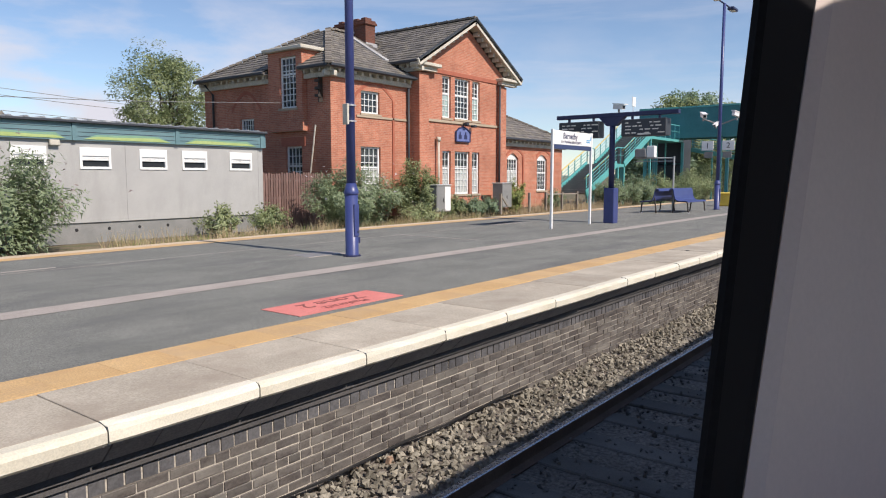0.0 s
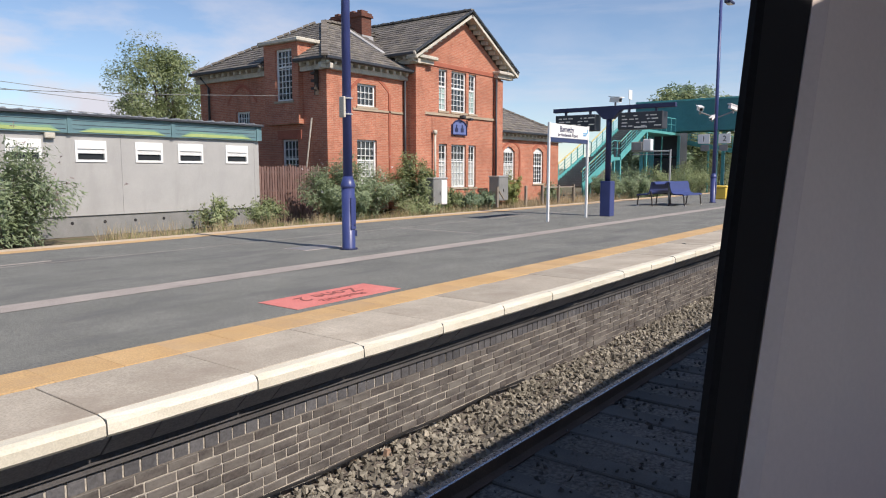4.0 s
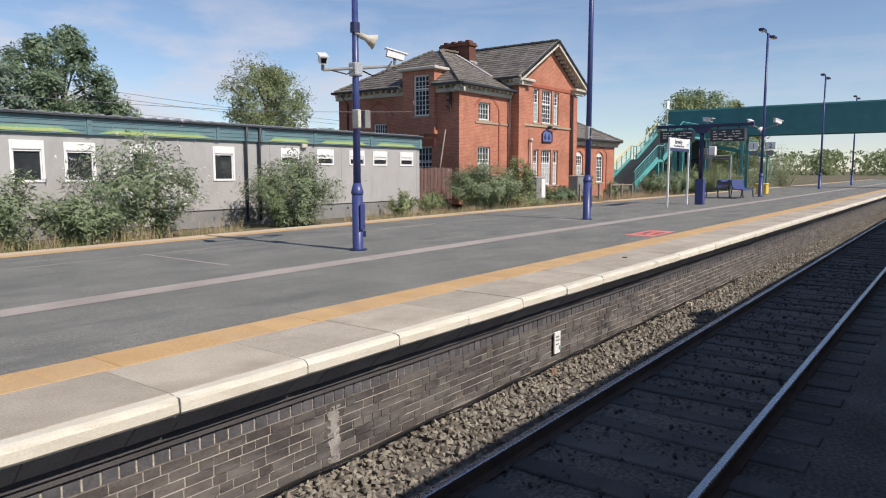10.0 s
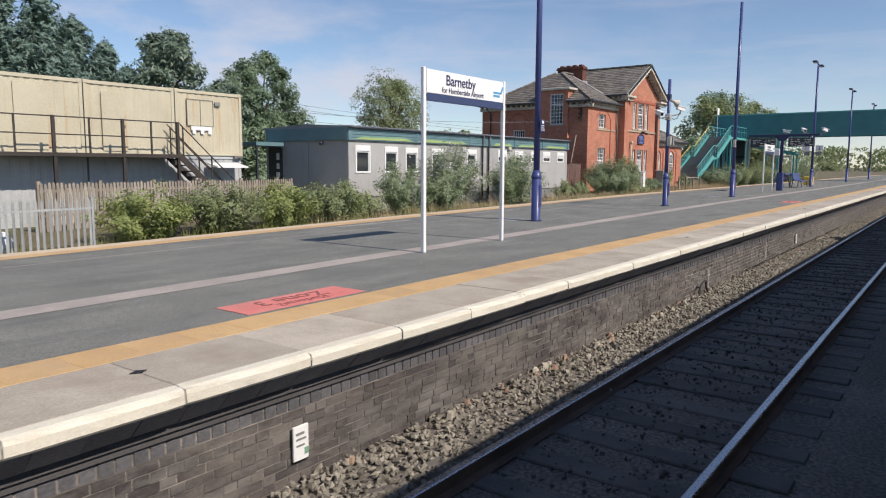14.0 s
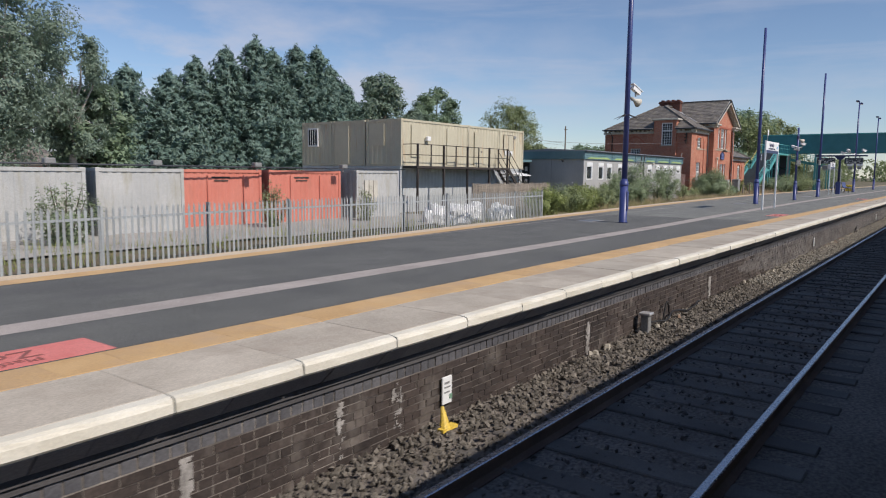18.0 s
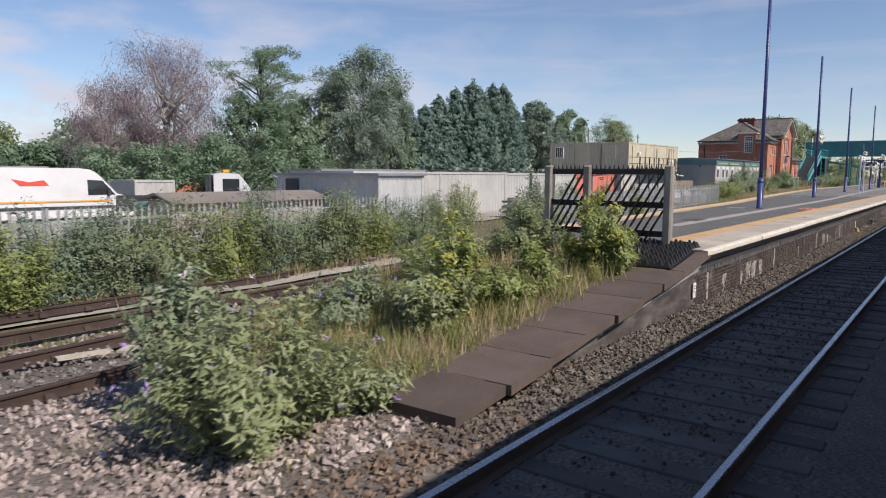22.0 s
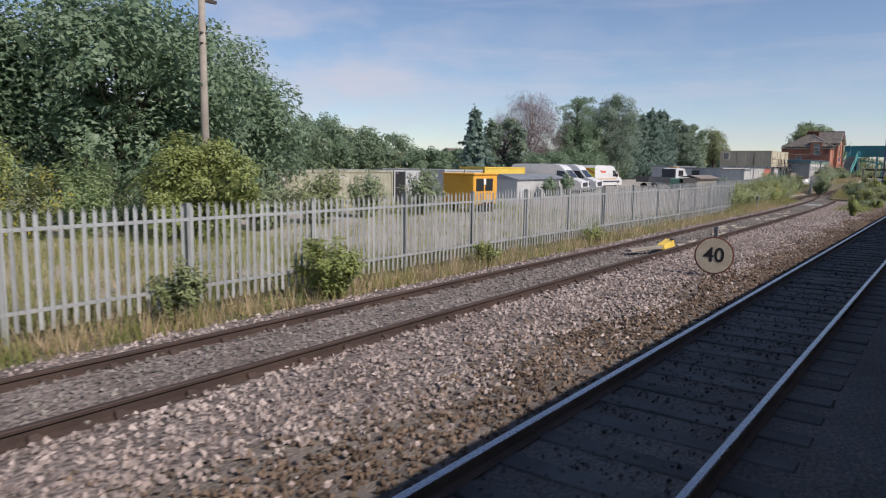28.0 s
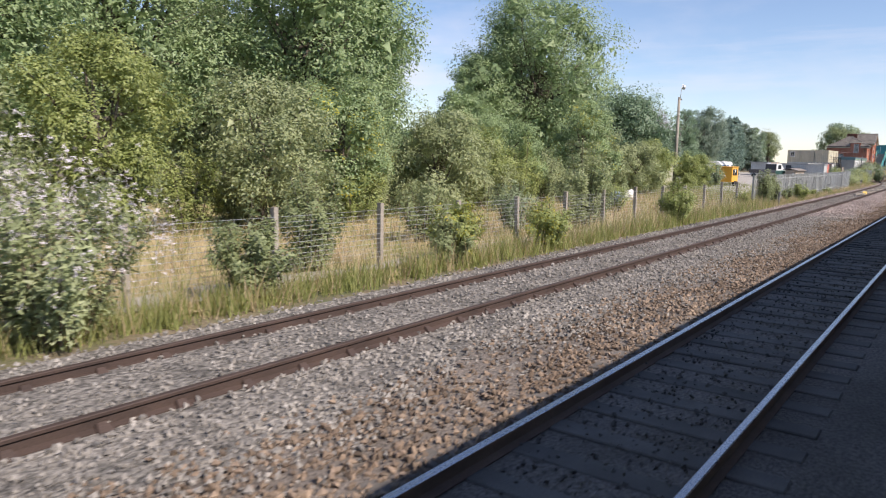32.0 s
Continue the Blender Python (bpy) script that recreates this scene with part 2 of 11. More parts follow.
ASPHALT = M("asphalt", (0.18, 0.186, 0.17, 1), (0.245, 0.25, 0.228, 1), 0.9, big=0.9, fine=95, bumps=0.5, dist=0.008, grain=0.6,
            stain=(0.11, 0.112, 0.112, 1), stain_scale=(0.35, 1.2, 1), stain_at=(0.5, 0.75))
ASPHALT_DARK = M("dark_asphalt_stretch", (0.112, 0.115, 0.108, 1), (0.162, 0.165, 0.153, 1), 0.9, big=0.9, fine=95, bumps=0.5, dist=0.008, grain=0.6,
                 stain=(0.085, 0.086, 0.086, 1), stain_scale=(0.35, 1.2, 1), stain_at=(0.5, 0.75))
ASPHALT_OLD = M("dark_asphalt_patch", (0.05, 0.05, 0.05, 1), (0.07, 0.07, 0.07, 1), 0.9, fine=150, bumps=0.3)
SLAB = M("coping_slab", (0.395, 0.352, 0.287, 1), (0.515, 0.465, 0.385, 1), 0.85, big=1.9, fine=75, bumps=0.3, grain=0.22,
         stain=(0.30, 0.25, 0.20, 1), stain_scale=(0.8, 0.9, 1), stain_at=(0.48, 0.78), vary=0.12)
SLAB_BED = M("sandy_grout", (0.16, 0.14, 0.115, 1), (0.25, 0.22, 0.18, 1), 0.95, fine=60)
NOSING = M("white_painted_nosing", (0.64, 0.60, 0.49, 1), (0.73, 0.70, 0.60, 1), 0.6, big=2.0, fine=90, bumps=0.2, grain=0.12,
           stain=(0.42, 0.38, 0.31, 1), stain_scale=(1.4, 2, 5), stain_at=(0.62, 0.74), vary=0.08)
YELLOW = M("yellow_tactile", (0.52, 0.33, 0.15, 1), (0.62, 0.42, 0.21, 1), 0.8, big=1.5, fine=80, bumps=0.2, grain=0.2,
           stain=(0.44, 0.31, 0.19, 1), stain_scale=(0.9, 0.9, 1), stain_at=(0.48, 0.75), vary=0.04)
PALE_EDGE = M("pale_far_edge", (0.55, 0.44, 0.31, 1), (0.63, 0.52, 0.38, 1), 0.85, fine=60, bumps=0.1)
LINE = M("worn_white_line", (0.33, 0.295, 0.27, 1), (0.45, 0.405, 0.37, 1), 0.8, big=1.2, fine=100, grain=0.3, bumps=0.1,
         stain=(0.22, 0.21, 0.20, 1), stain_at=(0.6, 0.8))
ZONE_RED = M("red_zone_paint", (0.66, 0.19, 0.165, 1), (0.74, 0.26, 0.23, 1), 0.7, big=3, fine=110, grain=0.25, bumps=0.1,
             stain=(0.5, 0.22, 0.19, 1), stain_at=(0.6, 0.8))
ZONE_INK = M("zone_lettering", (0.20, 0.08, 0.07, 1), (0.32, 0.11, 0.095, 1), 0.8, bumps=0)
BLUEBRICK = M("blue_engineering_brick", (0.058, 0.053, 0.054, 1), (0.125, 0.108, 0.10, 1), 0.55, big=1.3, fine=50, bumps=0.3, grain=0.3,
              stain=(0.25, 0.237, 0.215, 1), stain_scale=(0.9, 1, 3.0), stain_at=(0.42, 0.8), vary=0.14)
BROWN_BRICK = M("soot_brown_brick", (0.036, 0.028, 0.025, 1), (0.078, 0.06, 0.052, 1), 0.65, big=1.3, fine=50, bumps=0.3, grain=0.3,
                stain=(0.22, 0.195, 0.17, 1), stain_scale=(1.3, 1, 0.9), stain_at=(0.54, 0.84), vary=0.25)
SOLDIER = M("blue_header_brick", (0.085, 0.086, 0.095, 1), (0.15, 0.148, 0.155, 1), 0.5, big=2, fine=50, bumps=0.2, vary=0.18)
MORTAR = M("wall_mortar", (0.12, 0.105, 0.092, 1), (0.36, 0.325, 0.285, 1), 0.95, big=0.9, fine=60, bumps=0.3,
           stain=(0.12, 0.108, 0.096, 1), stain_scale=(0.9, 1, 1.6), stain_at=(0.47, 0.68))
MORTAR_NEW = M("repointed_mortar", (0.36, 0.33, 0.285, 1), (0.54, 0.5, 0.44, 1), 0.95, big=0.9, fine=60, bumps=0.3,
               stain=(0.14, 0.125, 0.11, 1), stain_scale=(0.8, 1, 1.4), stain_at=(0.6, 0.78))
CORBEL = M("dark_corbel", (0.22, 0.22, 0.235, 1), (0.34, 0.335, 0.34, 1), 0.75, big=1.5, fine=60, bumps=0.25,
           stain=(0.10, 0.095, 0.09, 1), stain_at=(0.6, 0.8))
CORBEL_DARK = M("dark_corbel_course", (0.06, 0.058, 0.06, 1), (0.105, 0.1, 0.1, 1), 0.75, big=1.5, fine=60, bumps=0.25)
LIME = M("white_lime_stain", (0.2, 0.187, 0.172, 1), (0.46, 0.44, 0.41, 1), 0.9, big=7, fine=70, bumps=0.3)
BALLAST = M("ballast_bed", (0.13, 0.112, 0.095, 1), (0.23, 0.20, 0.175, 1), 0.95, big=0.7, fine=26, bumps=0.9, dist=0.04, grain=0.5)
STONE_GREY = M("grey_ballast", (0.205, 0.187, 0.15, 1), (0.32, 0.295, 0.245, 1), 0.9, big=2, fine=30, bumps=0.2, vary=0.4)
# Granite beds coloured darker than their stones, painting the shade in the gaps.
PINK_BED = M("pink_granite_bed", (0.13, 0.106, 0.096, 1), (0.28, 0.238, 0.22, 1), 0.95, big=1.2, fine=16, bumps=1.0, dist=0.05, grain=0.7)
PALE_BED = M("pale_granite_bed", (0.12, 0.113, 0.102, 1), (0.26, 0.245, 0.222, 1), 0.95, big=1.2, fine=16, bumps=1.0, dist=0.05, grain=0.7)
STONE_DIM = M("brown_grey_ballast", (0.120, 0.106, 0.086, 1), (0.204, 0.182, 0.152, 1), 0.9, big=2, fine=30, bumps=0.2, vary=0.45)
STONE_PINK = M("pink_granite_ballast", (0.31, 0.255, 0.235, 1), (0.48, 0.415, 0.385, 1), 0.9, big=0.7, fine=30, bumps=0.2, vary=0.45)
STONE_PALE = M("pale_grey_ballast", (0.215, 0.203, 0.186, 1), (0.325, 0.309, 0.284, 1), 0.9, big=0.7, fine=30, bumps=0.2, vary=0.4)
STONE_RUST = M("warm_rust_ballast", (0.125, 0.088, 0.062, 1), (0.245, 0.18, 0.133, 1), 0.9, big=0.8, fine=30, bumps=0.2, vary=0.5)
STONE_TAN = M("dusty_tan_ballast", (0.165, 0.12, 0.087, 1), (0.295, 0.228, 0.17, 1), 0.9, big=0.8, fine=30, bumps=0.2, vary=0.45)
STONE_DARK = M("dark_track_ballast", (0.075, 0.066, 0.058, 1), (0.15, 0.132, 0.115, 1), 0.7, big=1, fine=30, bumps=0.2, vary=0.5)
RAIL_TOP = M("polished_rail_head", (0.42, 0.42, 0.45, 1), (0.5, 0.5, 0.53, 1), 0.28, 0.9, fine=40, bumps=0.03, grain=0.1)
RAIL_SIDE = M("rusty_rail_side", (0.075, 0.045, 0.032, 1), (0.13, 0.08, 0.055, 1), 0.85, big=2, fine=60, bumps=0.2)
RAIL_DULL = M("dull_rusted_rail", (0.048, 0.033, 0.028, 1), (0.085, 0.057, 0.047, 1), 0.7, 0.2, big=1.2, fine=60, bumps=0.2)
SLEEPER = M("concrete_sleeper", (0.085, 0.078, 0.07, 1), (0.16, 0.145, 0.13, 1), 0.9, big=1.5, fine=80, bumps=0.2, vary=0.2)
SLEEPER_WOOD = M("dark_timber_sleeper", (0.11, 0.085, 0.065, 1), (0.19, 0.15, 0.12, 1), 0.9, big=3, fine=60, bumps=0.4, vary=0.3)
BLUE = M("deep_blue_paint", (0.036, 0.052, 0.175, 1), (0.05, 0.068, 0.21, 1), 0.38, big=2.5, fine=70, bumps=0.05, grain=0.12)
BLUE_DARK = M("navy_paint", (0.02, 0.026, 0.085, 1), (0.028, 0.034, 0.10, 1), 0.45, bumps=0.03)
WHITE = M("white_paint", (0.76, 0.76, 0.75, 1), (0.82, 0.82, 0.81, 1), 0.4, big=3, fine=80, bumps=0.03, grain=0.06)
UPVC = M("white_window_frame", (0.74, 0.75, 0.74, 1), (0.80, 0.81, 0.80, 1), 0.35, fine=80, bumps=0.02, grain=0.05)
CREAMY = M("weathered_cream_wood", (0.48, 0.45, 0.38, 1), (0.62, 0.59, 0.51, 1), 0.7, big=3, fine=60, bumps=0.15, stain=(0.27, 0.24, 0.2, 1), stain_at=(0.55, 0.75))
GALV = M("galvanised_steel", (0.35, 0.375, 0.38, 1), (0.45, 0.475, 0.475, 1), 0.5, 0.25, big=2, fine=60, bumps=0.05, grain=0.15, vary=0.22)
ALU = M("dull_aluminium", (0.55, 0.55, 0.55, 1), (0.65, 0.65, 0.66, 1), 0.4, 0.5, bumps=0.02)
GREY_BOX = M("grey_cabinet_steel", (0.20, 0.205, 0.20, 1), (0.27, 0.27, 0.265, 1), 0.55, big=2, fine=60, bumps=0.05, stain=(0.33, 0.31, 0.28, 1))
CABIN_WALL = M("grey_textured_cabin_panel", (0.37, 0.37, 0.365, 1), (0.43, 0.43, 0.42, 1), 0.9, big=0.7, fine=140, bumps=0.3, grain=0.16,
               stain=(0.31, 0.31, 0.30, 1), stain_scale=(1.5, 1.5, 0.4), stain_at=(0.5, 0.8))
TEAL_FASCIA = M("dark_teal_fascia", (0.10, 0.195, 0.22, 1), (0.14, 0.245, 0.27, 1), 0.5, big=1.5, fine=60, bumps=0.05, grain=0.15)
LIME_GREEN = M("lime_green_mural", (0.33, 0.43, 0.15, 1), (0.40, 0.50, 0.21, 1), 0.6, big=2, bumps=0.03)
MID_GREEN = M("mid_green_mural", (0.17, 0.32, 0.22, 1), (0.21, 0.37, 0.26, 1), 0.6, big=2, bumps=0.03)
GUTTER = M("black_gutter", (0.03, 0.035, 0.045, 1), (0.05, 0.055, 0.065, 1), 0.5, bumps=0.05)
ROOF_METAL = M("grey_roof_sheet", (0.24, 0.26, 0.28, 1), (0.33, 0.35, 0.37, 1), 0.5, 0.3, bumps=0.05)
SOOTY_BRICK = brick_mat("sooty_chimney_brick", (0.17, 0.065, 0.045, 1), (0.12, 0.05, 0.038, 1), (0.16, 0.11, 0.09, 1), soot=(0.04, 0.03, 0.027, 1))
RED_BRICK = brick_mat("orange_red_brick", (0.52, 0.21, 0.135, 1), (0.40, 0.145, 0.095, 1), (0.46, 0.33, 0.25, 1), soot=(0.20, 0.075, 0.05, 1))
RED_ARCH = M("red_rubbed_brick_dressing", (0.34, 0.10, 0.06, 1), (0.41, 0.13, 0.08, 1), 0.8, big=2, fine=40, bumps=0.2)
SLATE = M("grey_roof_slate", (0.14, 0.128, 0.12, 1), (0.21, 0.195, 0.18, 1), 0.7, big=0.9, fine=30, bumps=0.2, grain=0.5, vary=0.3,
          stain=(0.26, 0.235, 0.18, 1), stain_scale=(1.6, 1.6, 1.2), stain_at=(0.46, 0.72))
RIDGE = M("grey_ridge_tile", (0.17, 0.155, 0.14, 1), (0.25, 0.22, 0.19, 1), 0.8, bumps=0.2, vary=0.2)
STONE_TRIM = M("sandstone_trim", (0.36, 0.29, 0.21, 1), (0.45, 0.37, 0.28, 1), 0.85, bumps=0.2)
LEAD = M("lead_flashing", (0.38, 0.38, 0.39, 1), (0.5, 0.5, 0.5, 1), 0.6, 0.2, bumps=0.05)
GLASS = glass_mat("dark_window_glass")
GLASS_CURTAIN = M("glass_before_green_curtain", (0.32, 0.45, 0.43, 1), (0.42, 0.55, 0.52, 1), 0.15, big=6, fine=20, bumps=0.02)
GLASS_NET = M("glass_before_net_curtain", (0.42, 0.45, 0.43, 1), (0.55, 0.57, 0.55, 1), 0.15, big=8, fine=20, bumps=0.02)
TEAL = M("turquoise_steel_paint", (0.085, 0.36, 0.36, 1), (0.11, 0.42, 0.42, 1), 0.45, big=1.5, bumps=0.03)
TEAL_DEEP = M("deep_teal_steel_panel", (0.035, 0.19, 0.21, 1), (0.05, 0.23, 0.25, 1), 0.45, big=1, bumps=0.03)
YELLOW_RAIL = M("yellow_handrail", (0.62, 0.48, 0.10, 1), (0.7, 0.55, 0.14, 1), 0.45, bumps=0.02)
CONT_CREAM = M("cream_container_steel", (0.48, 0.44, 0.325, 1), (0.56, 0.52, 0.39, 1), 0.6, big=0.8, fine=40, bumps=0.1, grain=0.15,
               stain=(0.44, 0.22, 0.07, 1), stain_scale=(1.6, 1.6, 0.16), stain_at=(0.60, 0.80))
CONT_WHITE = M("off_white_container_steel", (0.39, 0.395, 0.385, 1), (0.485, 0.485, 0.465, 1), 0.6, big=0.8, fine=40, bumps=0.1, grain=0.15,
               stain=(0.30, 0.27, 0.18, 1), stain_scale=(1.2, 1.2, 0.35), stain_at=(0.52, 0.82))
CONT_MOSS = M("mossy_cream_container_steel", (0.33, 0.33, 0.25, 1), (0.43, 0.42, 0.33, 1), 0.7, big=0.8, fine=40, bumps=0.1, grain=0.2,
              stain=(0.19, 0.2, 0.12, 1), stain_scale=(1.0, 1.0, 0.4), stain_at=(0.45, 0.75))
CONT_RED = M("faded_red_container_steel", (0.54, 0.165, 0.115, 1), (0.62, 0.225, 0.165, 1), 0.6, big=0.7, fine=40, bumps=0.1, grain=0.15,
             stain=(0.42, 0.16, 0.11, 1), stain_scale=(1, 1, 0.4), stain_at=(0.55, 0.8))
CONT_GREY = M("pale_grey_container_steel", (0.42, 0.44, 0.44, 1), (0.5, 0.52, 0.52, 1), 0.6, big=0.8, fine=40, bumps=0.1, stain=(0.33, 0.33, 0.32, 1), stain_scale=(1, 1, 0.3))
CONT_ORANGE = M("orange_yellow_cabin_paint", (0.70, 0.34, 0.035, 1), (0.76, 0.40, 0.06, 1), 0.5, big=1, fine=40, bumps=0.05, grain=0.1)
CONT_YELLOW = M("yellow_container_paint", (0.72, 0.50, 0.07, 1), (0.78, 0.57, 0.11, 1), 0.55, big=1, fine=40, bumps=0.05)
DARK_STEEL = M("dark_brown_steel", (0.035, 0.028, 0.024, 1), (0.06, 0.048, 0.04, 1), 0.6, bumps=0.08)
DARK = M("near_black_rubber", (0.012, 0.012, 0.013, 1), (0.02, 0.02, 0.021, 1), 0.6, bumps=0.05)
WOOD_GREY = M("weathered_grey_paling", (0.27, 0.23, 0.185, 1), (0.36, 0.315, 0.26, 1), 0.9, big=3, fine=60, bumps=0.3, vary=0.25)
WOOD_RED = M("red_brown_fence_paint", (0.15, 0.088, 0.076, 1), (0.23, 0.14, 0.12, 1), 0.85, big=3, fine=60, bumps=0.3, vary=0.25)
WOOD_BLACK = M("dark_creosoted_timber", (0.035, 0.032, 0.03, 1), (0.06, 0.055, 0.05, 1), 0.85, big=3, fine=60, bumps=0.3, vary=0.25)
CONCRETE = M("weathered_concrete", (0.26, 0.235, 0.20, 1), (0.36, 0.33, 0.285, 1), 0.95, big=2, fine=60, bumps=0.4, stain=(0.17, 0.155, 0.13, 1), stain_at=(0.55, 0.8))
RUBBLE = M("broken_mortar", (0.40, 0.36, 0.29, 1), (0.52, 0.48, 0.40, 1), 0.95, big=6, fine=40, bumps=0.3, vary=0.25)
BRICK_BIT = M("broken_brick", (0.30, 0.20, 0.14, 1), (0.38, 0.27, 0.2, 1), 0.95, big=6, fine=40, bumps=0.3, vary=0.25)
SLAB_BROWN = M("brown_worn_ramp_slab", (0.090, 0.069, 0.058, 1), (0.136, 0.105, 0.090, 1), 0.9, big=1.4, fine=60, bumps=0.35, vary=0.2)
BARK = M("grey_brown_bark", (0.085, 0.07, 0.055, 1), (0.15, 0.125, 0.10, 1), 0.95, big=4, fine=40, bumps=0.5)
BARK_BIRCH = M("pale_birch_bark", (0.34, 0.31, 0.28, 1), (0.5, 0.47, 0.43, 1), 0.9, big=5, fine=30, bumps=0.3, stain=(0.08, 0.07, 0.06, 1), stain_scale=(1, 1, 3))
SOIL = M("dry_soil_and_litter", (0.13, 0.10, 0.065, 1), (0.22, 0.18, 0.115, 1), 0.97, big=0.5, fine=20, bumps=0.6, dist=0.03, grain=0.4,
         stain=(0.085, 0.10, 0.04, 1), stain_at=(0.45, 0.65))
YARD = M("pale_gravel_yard", (0.33, 0.31, 0.28, 1), (0.42, 0.40, 0.36, 1), 0.95, big=0.4, fine=30, bumps=0.3, stain=(0.2, 0.19, 0.16, 1), stain_at=(0.52, 0.75))
LEAF_MID = leaf_mat("mid_green_leaves", (0.07, 0.094, 0.034, 1), (0.145, 0.175, 0.068, 1), (0.215, 0.245, 0.105, 1))
LEAF_DARK = leaf_mat("dark_green_leaves", (0.068, 0.105, 0.054, 1), (0.126, 0.176, 0.09, 1), (0.195, 0.25, 0.132, 1))
# Leaf green raised in colour to make up for light missing in the crowns.
LEAF_LIFTED = leaf_mat("lifted_light_green_leaves", (0.105, 0.132, 0.05, 1), (0.185, 0.215, 0.09, 1), (0.265, 0.295, 0.135, 1), trans=0.42)
STRAW = M("bleached_meadow_grass", (0.36, 0.285, 0.15, 1), (0.50, 0.42, 0.25, 1), 0.95, big=1.1, fine=26, bumps=0.6, dist=0.03, grain=0.4,
          stain=(0.24, 0.25, 0.10, 1), stain_at=(0.52, 0.7))
LEAF_GROVE = leaf_mat("fresh_green_wood_leaves", (0.082, 0.122, 0.045, 1), (0.152, 0.208, 0.082, 1), (0.23, 0.29, 0.125, 1), trans=0.45)
LEAF_SYCAMORE = leaf_mat("deep_green_sycamore_leaves", (0.052, 0.092, 0.046, 1), (0.11, 0.165, 0.082, 1), (0.172, 0.232, 0.122, 1), trans=0.4)
# Lifted and blued in colour to stand for haze over the row.
LEAF_CONIFER = leaf_mat("blue_green_conifer_sprays", (0.06, 0.1, 0.07, 1), (0.108, 0.168, 0.112, 1), (0.165, 0.23, 0.155, 1), trans=0.3)
LEAF_BUDDLEIA = leaf_mat("grey_green_buddleia_leaves", (0.08, 0.108, 0.045, 1), (0.15, 0.19, 0.088, 1), (0.225, 0.265, 0.14, 1))
LEAF_BRIGHT = leaf_mat("bright_green_leaves", (0.09, 0.118, 0.03, 1), (0.17, 0.202, 0.056, 1), (0.25, 0.28, 0.09, 1))
LEAF_YELLOW = leaf_mat("yellow_green_leaves", (0.14, 0.16, 0.02, 1), (0.30, 0.28, 0.035, 1), (0.45, 0.38, 0.06, 1))
LEAF_BROWN = leaf_mat("bronze_birch_leaves", (0.105, 0.082, 0.068, 1), (0.19, 0.152, 0.13, 1), (0.29, 0.245, 0.215, 1), trans=0.3)
LEAF_BIRCH = leaf_mat("soft_birch_leaves", (0.066, 0.1, 0.058, 1), (0.122, 0.166, 0.1, 1), (0.185, 0.23, 0.148, 1))
FLOWER_PALE = leaf_mat("pale_dead_flower_heads", (0.30, 0.27, 0.21, 1), (0.48, 0.45, 0.38, 1), (0.66, 0.63, 0.57, 1), trans=0.15)
FLOWER_BROWN = leaf_mat("brown_dead_flower_heads", (0.13, 0.075, 0.055, 1), (0.2, 0.125, 0.095, 1), (0.27, 0.19, 0.15, 1), trans=0.1)
FLOWER_LILAC = leaf_mat("lilac_flower_heads", (0.22, 0.15, 0.30, 1), (0.33, 0.24, 0.42, 1), (0.45, 0.36, 0.53, 1), trans=0.15)
GRASS = leaf_mat("green_grass_blades", (0.085, 0.105, 0.025, 1), (0.165, 0.185, 0.05, 1), (0.255, 0.265, 0.09, 1), trans=0.4)
GRASS_DRY = leaf_mat("dry_straw_grass", (0.19, 0.15, 0.068, 1), (0.32, 0.255, 0.13, 1), (0.44, 0.365, 0.2, 1), trans=0.35)


